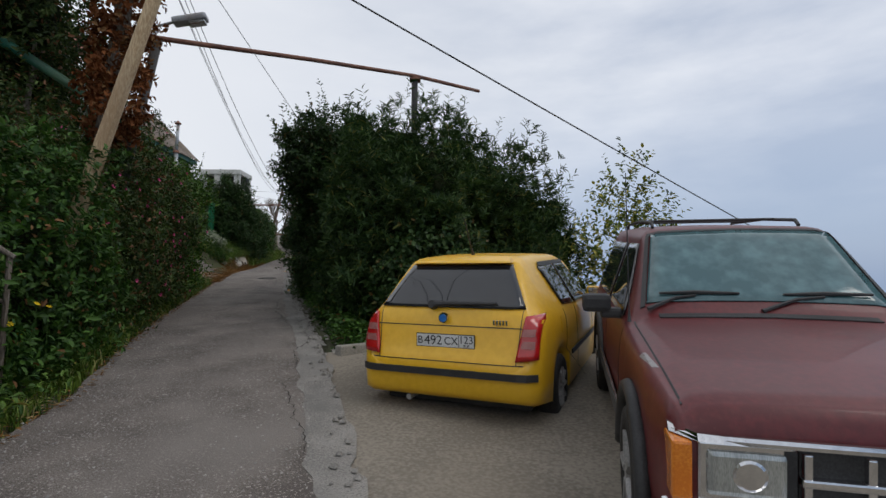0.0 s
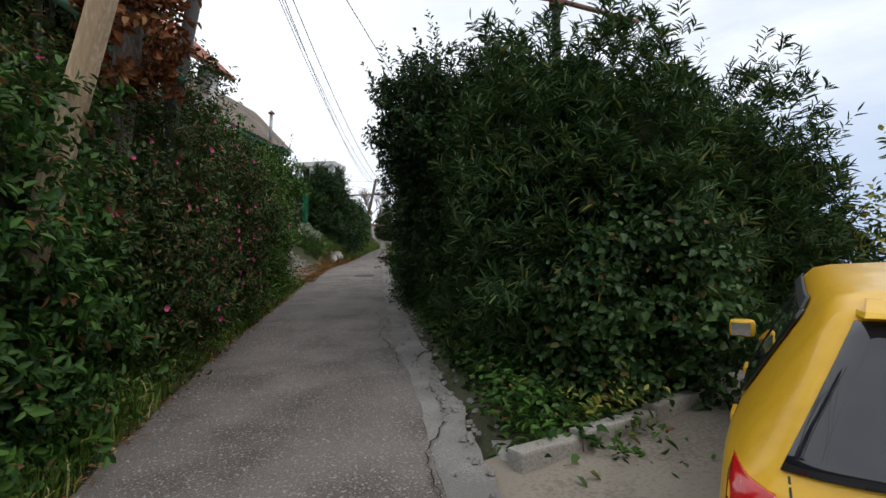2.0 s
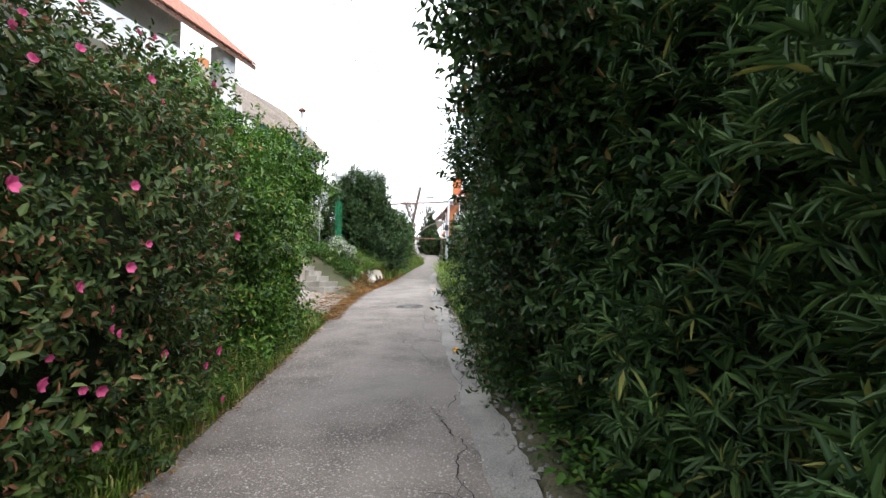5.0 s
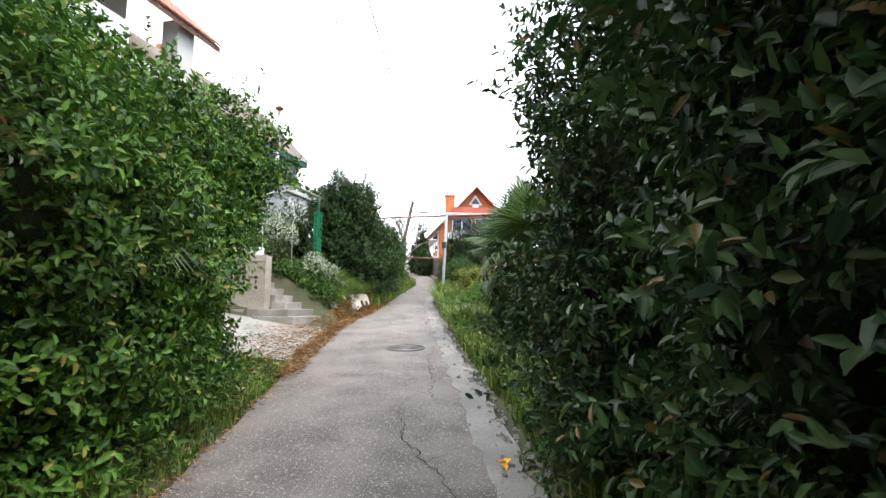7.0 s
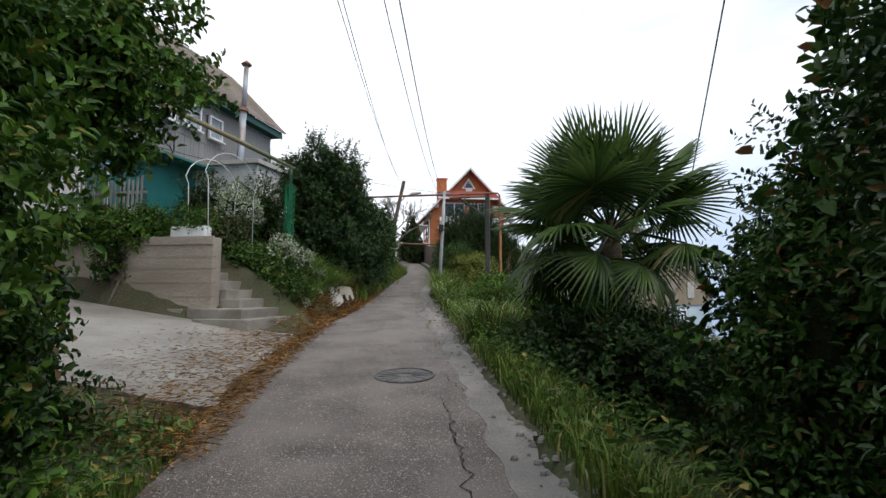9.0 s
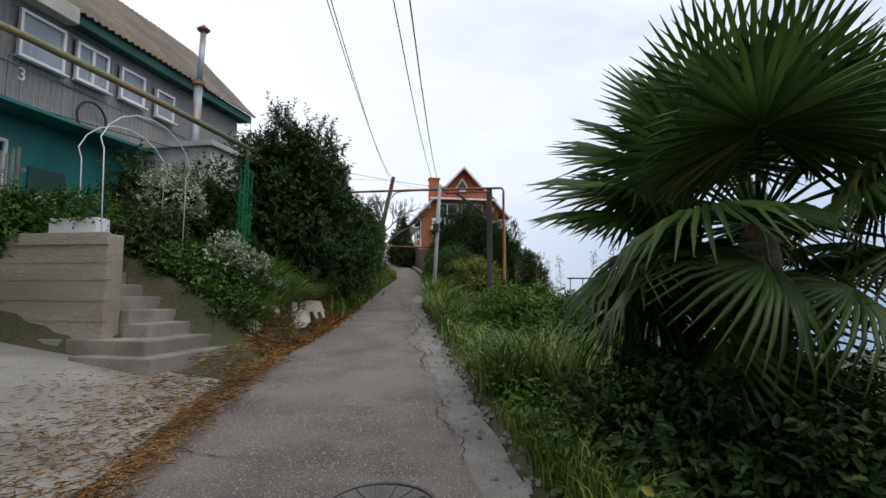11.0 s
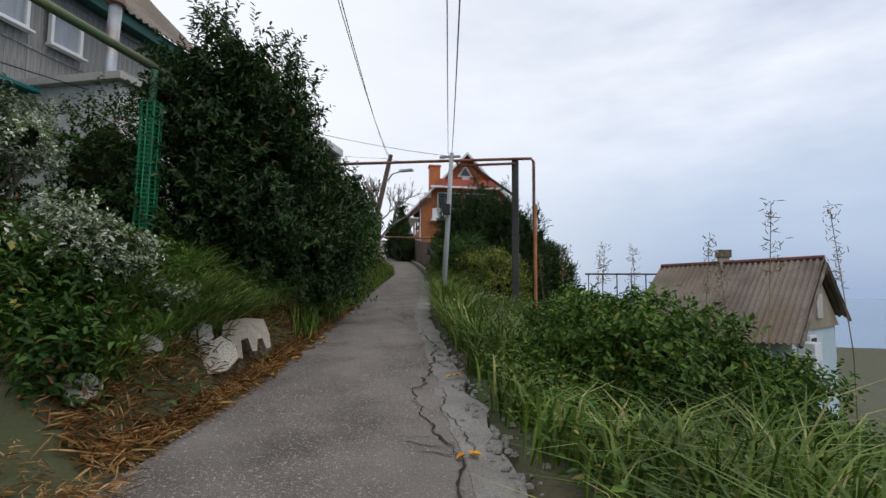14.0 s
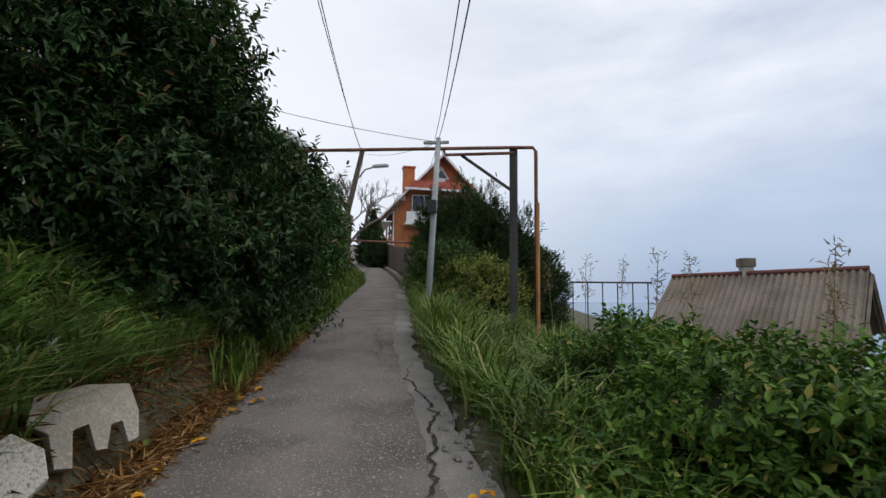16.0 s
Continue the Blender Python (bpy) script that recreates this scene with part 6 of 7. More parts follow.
def fan_crown(tree, hub, turns, seed):
    """Fronds round a hub; turns: azimuth, elevation and size of each."""
    rg = random.Random(seed)
    inv = tree.matrix_basis.inverted()
    for az, el, sc in turns:
        m_ = Matrix.Translation(hub) @ pose(0, 0, 0, 0, 0, az) @ pose(0, 0, 0, 0, -el, 0) @ pose(0, 0, 0, rg.uniform(-35, 35), 0, 0) @ Matrix.Diagonal((sc, sc, sc, 1))
        fr = link_mesh("frond", blades[0 if el > 45 else 1 if el > 0 else 2], None, tree)
        fr.matrix_parent_inverse = Matrix.Identity(4)
        fr.matrix_basis = inv @ m_
        link_mesh("petiole", pet, None, fr)


M_PALMTRUNK = mat("fibrous_palm_trunk", (0.05, 0.035, 0.022), (0.11, 0.08, 0.055), 20, 1.0, bump=1.0, stretch=(1, 1, 0.3))
px_, py_ = -4.5, 21.35
pz = zf(px_, py_)
palm = thing("fan_palm", "fan palm with stiff pleated dark green leaves on slope", "palm", (px_, py_, pz))
crown = Vector((px_, py_, 3.45))
part("trunk", tube(B(), [(px_, py_, pz - 0.2), (px_ + 0.05, py_, pz + 0.8), (px_, py_, 2.6), crown + Vector((0, 0, 0.15))], [0.2, 0.17, 0.19, 0.1], 12), M_PALMTRUNK, palm, "fibrous dark trunk", smooth=True)
rg = random.Random(9)
fan_crown(palm, crown, [(k * 137.5 + rg.uniform(-14, 14), 86 - 136 * (k / 35) + rg.uniform(-14, 14), rg.uniform(0.84, 1.1)) for k in range(34)] + [(155, 35, 1.05), (148, 10, 1.1), (128, -12, 1.05), (165, 58, 1.0), (108, 22, 1.1), (140, -32, 1.05), (95, 48, 1.0), (92, -8, 1.05), (172, -18, 1.0), (118, -48, 1.0), (182, 16, 1.0), (135, 40, 1.1)], 10)
young = thing("young_fan_palm", "young fan palm half smothered by the vine hedge", "palm", (-8.3, 14.6, zf(-8.3, 14.6)))
part("trunk", tube(B(), [(-8.3, 14.6, zf(-8.3, 14.6) - 0.1), (-8.25, 14.6, 3.2)], [0.14, 0.1], 10), M_PALMTRUNK, young, smooth=True)
fan_crown(young, Vector((-8.25, 14.6, 3.15)), [(-75, 8, 0.75), (-40, 34, 0.8), (-10, -12, 0.7), (-60, 62, 0.8), (-30, -38, 0.7), (20, 60, 0.7)], 12)

# ---- poles, pipes and cables ----
pole = thing("leaning_pole", "leaning bare split wooden pole above the hedge", "pole", (-4.95, 6.05, 0.7))
part("shaft", tube(B(), [(-4.95, 6.05, 0.6), (-4.55, 6.03, 1.9), (-4.2, 6.0, 3.0), (-3.62, 5.98, 4.9), (-3.1, 5.95, 6.6)], [0.1, 0.095, 0.09, 0.08, 0.07], 9), M_SPLITWOOD, pole)
ivy = thing("ivy_covered_pole", "old wooden pole smothered in withered red-brown ivy", "pole", (-5.35, 7.3, 0.8))
part("shaft", tube(B(), [(-5.4, 7.3, 0.6), (-5.05, 7.3, 3.5), (-4.6, 7.3, 8.2)], [0.13, 0.12, 0.1], 10), M_BARK, ivy)
rgn = np.random.default_rng(55)
blob = [(-4.95 + 0.08 * k, 7.3, 4.1 + 0.7 * k, 0.34 - 0.02 * k, 0.34, 0.6) for k in range(6)]
link_mesh("withered_ivy", leaves_mesh("withered_ivy", *sprays(blob, 1500, 5, rgn, 0.09, 0.05, twig_len=0.16, up=-0.4)), M_DEADLEAF, ivy, "withered red-brown ivy leaves")
dp = thing("street_lamp", "dark leaning metal pole with a street lamp head", "street lamp", (-5.35, 8.1, 0.9))
part("pole", tube(B(), [(-5.6, 8.05, 0.6), (-5.1, 8.08, 3.8), (-4.78, 8.1, 5.5)], 0.075, 10), M_DARKPOLE, dp, smooth=True)
part("bracket", tube(B(), [(-5.0, 8.3, 5.5), (-4.95, 8.35, 5.85), (-4.7, 8.4, 5.95)], 0.025, 8), M_GALV, dp)
part("lamp_head", box(B(), -0.28, 0.3, -0.11, 0.11, -0.06, 0.06, 0.045, pose(-4.45, 8.45, 6.02, 0, -14, 8)), M_GALV, dp, "grey lamp head")
part("lens", box(B(), -0.02, 0.26, -0.09, 0.09, -0.11, -0.05, 0.03, pose(-4.45, 8.45, 6.02, 0, -14, 8)), M_CLEARLAMP, dp)
gp = thing("overhead_gas_pipe", "rusty gas pipe carried across the lane on a post", "pipe", (-0.75, 12.0, 1.0))
part("cross_pipe", tube(B(), [(-5.2, 7.8, 5.35), (-4.85, 8.05, 5.5), (-2.8, 10.1, 6.08), (-0.74, 12.0, 6.55), (0.95, 13.6, 6.8)], 0.045, 10), M_RUST, gp, smooth=True)
part("post", tube(B(), [(-0.72, 12.05, 0.2), (-0.74, 12.05, 6.5)], 0.075, 10), M_DARKPOLE, gp)
part("saddle", box(B(), -0.86, -0.6, 11.92, 12.18, 6.44, 6.52, 0.01), M_RUST, gp)
gpn = thing("green_pipe", "green painted gas pipe running above the hedge", "pipe", (-6.0, 7.5, 3.8))
part("run", tube(B(), [(-8.2, 6.2, 6.0), (-6.3, 7.2, 4.85), (-5.2, 7.95, 4.1), (-5.0, 8.05, 3.9)], 0.07, 10), M_GREENPIPE, gpn, smooth=True)
part("bracket", prism(B(), [(-0.2, 0), (0.2, 0), (0.12, -0.6), (0.05, -0.6), (0.05, -0.1), (-0.05, -0.1), (-0.05, -0.6), (-0.12, -0.6)], 0.08, pose(-5.45, 7.8, 4.2, 90, 0, 25)), M_GREENPIPE, gpn)
hr = thing("handrail", "bent grey steel handrail half lost in the hedge", "handrail", (-3.75, 4.3, 0.4))
part("post", tube(B(), [(-3.75, 4.3, 0.35), (-3.72, 4.3, 1.72)], 0.022, 8), M_BARK, hr)
part("top_rail", tube(B(), [(-3.68, 4.3, 1.68), (-3.9, 4.2, 1.86), (-4.5, 3.9, 2.2)], 0.022, 8), M_BARK, hr)
part("lower_rail", tube(B(), [(-3.74, 4.3, 1.3), (-4.3, 4.0, 1.6)], 0.016, 8), M_BARK, hr)
bp = thing("painted_gatepost", "cream gatepost with a blue painted top", "post", (-6.45, 6.7, 2.0))
part("post", box(B(), -0.1, 0.1, -0.1, 0.1, 0, 1.65, 0.01, pose(-6.45, 6.7, 2.0, 0, 6, 0)), M_SPLITWOOD, bp)
part("blue_panel", box(B(), -0.12, 0.12, -0.11, 0.11, 1.05, 1.7, 0.01, pose(-6.45, 6.7, 2.0, 0, 6, 0)), M_BLUE, bp, "flaking blue paint")

gate = thing("gas_pipe_arch", "rusty gas pipe arch on a dark post beside the lane", "pipe", (-8.1, 36.35, 2.6))
part("top_pipe", tube(B(), [(-16.5, 35.6, 6.9), (-12.0, 36.1, 6.98), (-8.1, 36.35, 7.0), (-7.62, 36.4, 7.0), (-7.55, 36.4, 6.9), (-7.55, 36.4, 2.2)], 0.045, 8), M_RUST, gate, smooth=True)
part("drop_pipe", tube(B(), [(-7.52, 36.38, 5.6), (-7.52, 36.38, 2.2)], 0.05, 8), M_ORANGEPIPE, gate, "orange painted down pipe")
part("post", box(B(), -8.2, -8.0, 36.38, 36.58, 1.8, 6.98, 0.015), M_DARKPOLE, gate)
part("brace", tube(B(), [(-9.4, 36.4, 6.85), (-8.1, 36.45, 5.9)], 0.04, 6), M_DARKPOLE, gate)
part("second_pipe", tube(B(), [(-9.85, 36.35, 6.98), (-9.8, 36.35, 6.86), (-8.1, 36.35, 6.86)], 0.04, 8), M_RUST, gate)
lp = thing("cable_post", "slim pale grey cable post leaning slightly", "post", (-10.05, 35.4, 2.7))
part("shaft", tube(B(), [(-10.1, 35.4, 2.3), (-9.95, 35.4, 5.0), (-9.85, 35.4, 7.0)], [0.08, 0.07, 0.06], 10), M_GREYPOST, lp, smooth=True)
part("meter_box", box(B(), -10.06, -9.86, 35.2, 35.34, 5.2, 5.5, 0.01), M_BLACK, lp)
part("insulator_arm", box(B(), -10.2, -9.6, 35.36, 35.44, 6.86, 6.92, 0.006), M_GALV, lp)
tp = thing("timber_lamp_pole", "leaning brown timber pole with a street lamp", "street lamp", (-15.9, 45.2, 4.0))
part("shaft", tube(B(), [(-16.1, 45.2, 3.4), (-15.3, 45.25, 7.0), (-14.7, 45.3, 9.8)], [0.15, 0.13, 0.11], 9), mat("brown_timber_pole", (0.08, 0.055, 0.04), (0.15, 0.11, 0.085), 8, 0.9, bump=0.4, stretch=(1, 1, 0.15)), tp)
part("lamp_arm", tube(B(), [(-15.0, 45.3, 8.3), (-14.5, 45.0, 8.75), (-13.9, 44.8, 8.85)], 0.035, 8), M_GALV, tp)
part("lamp_head", box(B(), -0.35, 0.35, -0.12, 0.12, -0.06, 0.06, 0.03, pose(-13.75, 44.8, 8.85, 0, 0, -10)), M_GALV, tp)
C1, C2 = (-9.85, 35.4, 6.9), (-14.7, 45.3, 9.6)
runs = [((-4.7, 7.3, 7.7), (-9.85, 35.4, 6.95), 1.6, 0.008), ((-4.85, 7.3, 7.6), (-9.95, 35.4, 6.9), 1.7, 0.006), ((-5.0, 7.3, 7.9), (-14.75, 45.3, 9.7), 1.35, 0.008), ((-4.7, 7.3, 7.6), (-14.7, 45.3, 9.5), 1.5, 0.008),
        ((-9.6, -1.05, 6.6), (8.5, 10.3, 1.5), 0.06, 0.009), (C1, (-15.0, 60.0, 11.0), 0.4, 0.008), (C1, (-13.0, 76.0, 14.0), 0.5, 0.008), (C1, C2, 0.2, 0.006), ((-18.5, 33, 8.9), C1, 0.3, 0.007), (C2, (-22, 36, 9.0), 0.3, 0.007), (C2, (-24.0, 75.0, 15.0), 0.5, 0.01), ((-4.5, 7.3, 7.8), (0.5, -20, 8.0), 0.5, 0.01), ((-4.7, 7.3, 7.6), (0.2, -20, 8.0), 0.5, 0.01), ((-6.0, 4.0, 9.9), (-3.2, 22.8, 3.9), 0.1, 0.008)]
for a, b, d, rr in runs:
    tagged(part("overhead_cable", tube(B(), sag(a, b, d), rr, 5), M_CABLE), "thin dark overhead cable strung along the lane", "cable", group="overhead cables")
tagged(part("far_gas_pipe", tube(B(), [(-17.5, 50, 6.2), (-12.4, 49.0, 5.9)], 0.05, 6), M_RUST), "rusty pipe crossing the lane near the bend", "pipe")

# ---- the low house below the lane ----
low_house = thing("low_house", "old low house below the lane with a corrugated roof", "house", (-1.5, 38, -0.5))
rl, rr_ = Vector((-3.05, 40.9, 3.96)), Vector((0.75, 37.9, 4.08))
ax = (rr_ - rl).normalized()
nn = Vector((ax.y, -ax.x, 0)).normalized()
e0, e1 = rl + nn * 2.85 + Vector((0, 0, -2.3)), rr_ + nn * 2.85 + Vector((0, 0, -2.3))
f0, f1 = rl - nn * 2.6 + Vector((0, 0, -1.75)), rr_ - nn * 2.6 + Vector((0, 0, -1.75))
roof_sheet(e0, e1, rr_, rl, 30, 0.042, M_SLATE, "roof", low_house, "mossy brown corrugated roof", 5)
roof_sheet(f0, f1, rr_, rl, 30, 0.042, M_SLATE, "roof", low_house, "", 5)
part("ridge_cap", tube(B(), [rl + Vector((0, 0, 0.03)), rr_ + Vector((0, 0, 0.03))], 0.07, 8), mat("dark_red_ridge", (0.12, 0.045, 0.035), (0.18, 0.07, 0.055), 5, 0.8), low_house)
mid = (rl + rr_) / 2
ang = math.degrees(math.atan2(ax.y, ax.x))
hm = pose(mid.x, mid.y, 0, 0, 0, ang)
half = (rr_ - rl).length / 2
part("wall", box(B(), -half + 0.3, half - 0.3, -2.3, 2.3, -1.6, 2.1, 0.02, hm), M_PAINTBLUE, low_house, "pale blue painted wall")
part("gable", prism(B(), [(-2.4, 2.05), (2.4, 2.05), (0, 3.75)], 0.12, hm @ Matrix.Translation((half - 0.28, 0, 0)) @ Matrix.Rotation(math.pi / 2, 4, "Z") @ Matrix.Rotation(math.pi / 2, 4, "X")), mat("tan_gable_board", (0.24, 0.19, 0.12), (0.34, 0.28, 0.19), 6, 0.9, bump=0.3, stretch=(1, 1, 0.1)), low_house, "tan boarded gable")
for s in (1, -1):
    part("bargeboard", tube(B(), [hm @ Vector((half + 0.02, 0, 3.95)), hm @ Vector((half + 0.02, s * (2.6 if s > 0 else 2.85), 2.2 if s > 0 else 1.72))], 0.06, 4), M_BARK, low_house)
w = part("gable_window", box(B(), half - 0.26, half - 0.18, -1.1, -0.45, 1.0, 1.9, 0.01, hm), M_PVC, low_house, "white framed window")
part("pane", box(B(), half - 0.2, half - 0.165, -1.02, -0.53, 1.08, 1.82, 0, hm), M_TINT, w)
part("attic_hatch", box(B(), half - 0.24, half - 0.16, -0.3, 0.3, 2.35, 3.05, 0.01, hm), M_BLOCK, low_house)
for x0 in (0.9, 1.9):
    w = part("window", box(B(), x0, x0 + 0.75, -2.4, -2.26, 0.5, 1.5, 0.01, hm), M_PVC, low_house, "white framed window")
    part("pane", box(B(), x0 + 0.08, x0 + 0.67, -2.42, -2.39, 0.58, 1.42, 0, hm), M_TINT, w)
part("air_conditioner", box(B(), half - 0.28, half + 0.1, -1.9, -1.2, 1.25, 1.75, 0.03, hm), M_PVC, low_house, "white air conditioner unit")
chx = hm @ Vector((-0.35, 0.1, 0))
part("chimney", box(B(), chx.x - 0.15, chx.x + 0.15, chx.y - 0.15, chx.y + 0.15, 3.6, 4.25, 0.02), M_BLOCK, low_house, "stained rendered chimney")
part("chimney_head", box(B(), chx.x - 0.2, chx.x + 0.2, chx.y - 0.2, chx.y + 0.2, 4.22, 4.48, 0.03), M_BARK, low_house)
per = thing("pergola_frame", "thin dark pergola frame far down the slope", "pergola", (-2.5, 60, 0))
for k in range(6):
    part("upright", box(B(), -3.9 + k * 1.0, -3.83 + k * 1.0, 59.9, 59.97, -4, 4.25), M_DARKPOLE, per)
part("top_rail", box(B(), -4.1, 1.4, 59.88, 60.0, 4.2, 4.32), M_DARKPOLE, per)


# ---- trees by the lane ----
bush("hedgerow_tree", "leafy tree with mixed green and rusty leaves behind the hedge", "tree", (-7.6, 8.6, zf(-7.6, 8.6)),
     [(-7.6, 8.4, 5.2, 1.5, 1.4, 1.3), (-6.6, 7.6, 5.6, 1.0, 1.0, 1.1), (-8.6, 9.4, 5.9, 1.4, 1.4, 1.3), (-7.0, 6.6, 6.2, 1.3, 1.2, 1.1)],
     5200, 6, 0.1, 0.04, M_DARKHEDGE, 101, stems=6, trunk=0.09, shrink=0.45, twig_len=0.25, shell=0.7)
bush("fruit_sapling", "slender sapling with yellowing leaves beside the parked cars", "tree", (3.3, 9.6, zf(3.3, 9.6)),
     [(3.1, 9.5, 2.3, 0.55, 0.6, 1.0), (3.5, 9.6, 3.1, 0.45, 0.5, 0.9), (2.9, 9.3, 1.7, 0.6, 0.6, 0.8), (4.0, 9.8, 2.5, 0.5, 0.5, 0.8)],
     420, 6, 0.1, 0.05, M_YLEAF, 102, stems=7, core=False, shell=0.9, up=1.0, twig_len=0.3, trunk=0.02)
bush("low_yellow_shrub", "small yellow-green shrub at the hedge foot", "shrub", (-0.75, 7.3, zf(-0.75, 7.3)),
     [(-0.75, 7.3, 0.62, 0.28, 0.28, 0.28), (-0.5, 7.6, 0.65, 0.22, 0.22, 0.25)], 90, 6, 0.075, 0.032, M_YLEAF, 103, stems=3, core=False, up=0.8, shell=0.8)
bush("ivy_mat", "dark ivy hanging over the oleander hedge", "climber", (-0.2, 8.2, zf(-0.2, 8.2)),
     [(-0.1, 8.3, 1.6, 0.75, 0.7, 1.1), (-0.6, 8.0, 1.2, 0.5, 0.55, 0.7)], 2200, 5, 0.075, 0.055, M_LAUREL, 104, stems=2, up=-0.5, twig_len=0.3, shrink=0.6, face=(-0.5, -0.8, 0))
bush("fig_tree", "broad-leaved fig branches over the slope", "tree", (-2.4, 18.6, zf(-2.4, 18.6)),
     [(-2.2, 18.4, 3.4, 1.1, 1.0, 1.3), (-1.6, 19.2, 2.4, 1.2, 1.2, 1.2), (-2.6, 17.8, 4.8, 0.8, 0.7, 0.9), (-3.0, 19.3, 1.9, 0.9, 0.9, 1.3), (-2.4, 18.2, 2.2, 1.0, 0.9, 1.2)], 2600, 5, 0.14, 0.1, M_HEDGE, 105, stems=6, core=False, shell=0.8, trunk=0.05)

# bare tree and cypresses near the bend
bare = thing("bare_tree", "bare leafless grey tree near the bend", "tree", (-17.0, 50.5, zf(-17, 50.5)))
rg = random.Random(21)


def limb(bm, p, d, ln, r, depth):
    q = p + d * ln
    mid = p.lerp(q, 0.5) + Vector((rg.uniform(-1, 1), rg.uniform(-1, 1), rg.uniform(-0.3, 0.6))) * ln * 0.08
    tube(bm, [p, mid, q], [r, r * 0.85, r * 0.65], 5)
    if depth:
        for _ in range(3 if depth > 1 else 4):
            e = (d + Vector((rg.uniform(-1, 1), rg.uniform(-1, 1), rg.uniform(-0.25, 0.75))) * 0.85).normalized()
            limb(bm, p.lerp(q, rg.uniform(0.6, 1.0)), e, ln * rg.uniform(0.55, 0.8), r * 0.58, depth - 1)


bm = B()
limb(bm, Vector((-17.0, 50.5, zf(-17, 50.5) - 0.2)), Vector((0.03, 0, 1)), 2.4, 0.16, 5)
part("crown", bm, M_BARK, bare)
for k, (x, y, h, r) in enumerate([(-20.5, 68, 6.0, 0.75), (-21.8, 70, 4.2, 0.9), (-19.6, 66, 3.4, 1.1)]):
    z = zf(x, y) - 0.3
    tagged(bush("cypress", "dark slim cypress near the bend", "conifer", (x, y, z), [(x, y, z + h * 0.4, r, r, h * 0.45), (x, y, z + h * 0.72, r * 0.6, r * 0.6, h * 0.32)], 1200, 5, 0.2, 0.05, M_CONIFER, 120 + k, stems=1, up=1.2, spread=0.3), group="cypresses near the bend")

# ---- pink flowers in the hedge, yellow flowers on the verge ----
M_PINK = leaf_mat("pink_petal", (0.55, 0.06, 0.26), (0.75, 0.16, 0.42), rough=0.6, through_light=0.3)
M_YELLOWPETAL = leaf_mat("yellow_petal", (0.75, 0.5, 0.01), (0.85, 0.65, 0.03), rough=0.6, through_light=0.2)


def flower_mesh(name, n, length, width, cup):
    a = np.linspace(0, 2 * np.pi, n, endpoint=False)
    D = np.stack([np.cos(a), np.sin(a), np.full(n, cup)], 1)
    return leaves_mesh(name, np.zeros((n, 3)), D, np.tile([0, 0, 1.0], (n, 1)) - D * 0.3, length, width, 0.1, -0.1)


fm = flower_mesh("pink_flower", 6, 0.05, 0.05, 0.7)
fm.materials.append(M_PINK)
hedge_ob = bpy.data.objects["flowering_hedge"]
rgn = np.random.default_rng(8)
p, nr = cloud_points([(-5.25, 7.0, 1.8, 1.06, 1.36, 1.82), (-5.65, 8.4, 2.2, 1.1, 1.46, 2.02), (-6.35, 10.2, 2.4, 1.15, 1.4, 2.15)], 260, rgn, 0.04, 0.16, (0.9, -0.5, 0.3))
ok = (nr[:, 0] > 0.1) & (p[:, 2] > 1.3)
inv = hedge_ob.matrix_basis.inverted()
for q, d in zip(p[ok][:120], nr[ok][:120]):
    f = link_mesh("flower", fm, None, hedge_ob, "pink trumpet flower")
    f.matrix_parent_inverse = Matrix.Identity(4)
    s = float(rgn.uniform(0.6, 1.0))
    f.matrix_basis = inv @ Matrix.Translation(Vector(q) + Vector((-0.3, 0, 0)) + Vector(d) * 0.2) @ Vector(d).to_track_quat("Z", "Y").to_matrix().to_4x4() @ Matrix.Diagonal((s, s, s, 1))
ym = flower_mesh("yellow_flower", 7, 0.032, 0.02, 0.25)
ym.materials.append(M_YELLOWPETAL)
for k in range(26):
    y = rgn.uniform(2.6, 4.9)
    x = float(XL(y)) - rgn.uniform(0.35, 1.0)
    z = zf(x, y) + rgn.uniform(0.3, 0.75)
    e = thing("yellow_flower", "small yellow daisy flower on the verge", "flower", (x, y, zf(x, y)), group="yellow verge flowers")
    part("stalk", tube(B(), [(x, y, zf(x, y) - 0.03), (x + 0.01, y, z)], 0.004, 4), M_WEED, e)
    f = link_mesh("bloom", ym, None, e)
    f.matrix_parent_inverse = Matrix.Identity(4)
    f.matrix_basis = e.matrix_basis.inverted() @ Matrix.Translation((x + 0.01, y, z)) @ Euler((rgn.uniform(0.2, 0.9), rgn.uniform(-0.4, 0.4), rgn.uniform(0, 6))).to_matrix().to_4x4()

# ---- the garden bank and terrace ----
for k, (x, y, z, r, h) in enumerate([(-11.75, 25.5, 3.55, 0.36, 0.32), (-11.3, 26.0, 3.0, 0.2, 0.18), (-13.4, 25.75, 4.85, 0.46, 0.5), (-11.35, 26.6, 2.95, 0.16, 0.15)]):
    e = bush("silver_bush", "silvery white flowering bush on the garden bank", "shrub", (x, y, zf(x, y)), [(x, y, z, r, r, h), (x + r * 0.5, y + 0.3, z - 0.05, r * 0.7, r * 0.7, h * 0.8)], int(1500 * r), 8, 0.055, 0.024, M_SILVER, 140 + k, stems=5, up=0.7, shell=0.6, shrink=0.5, twig_len=0.12)
    tagged(e, group="silver bushes")
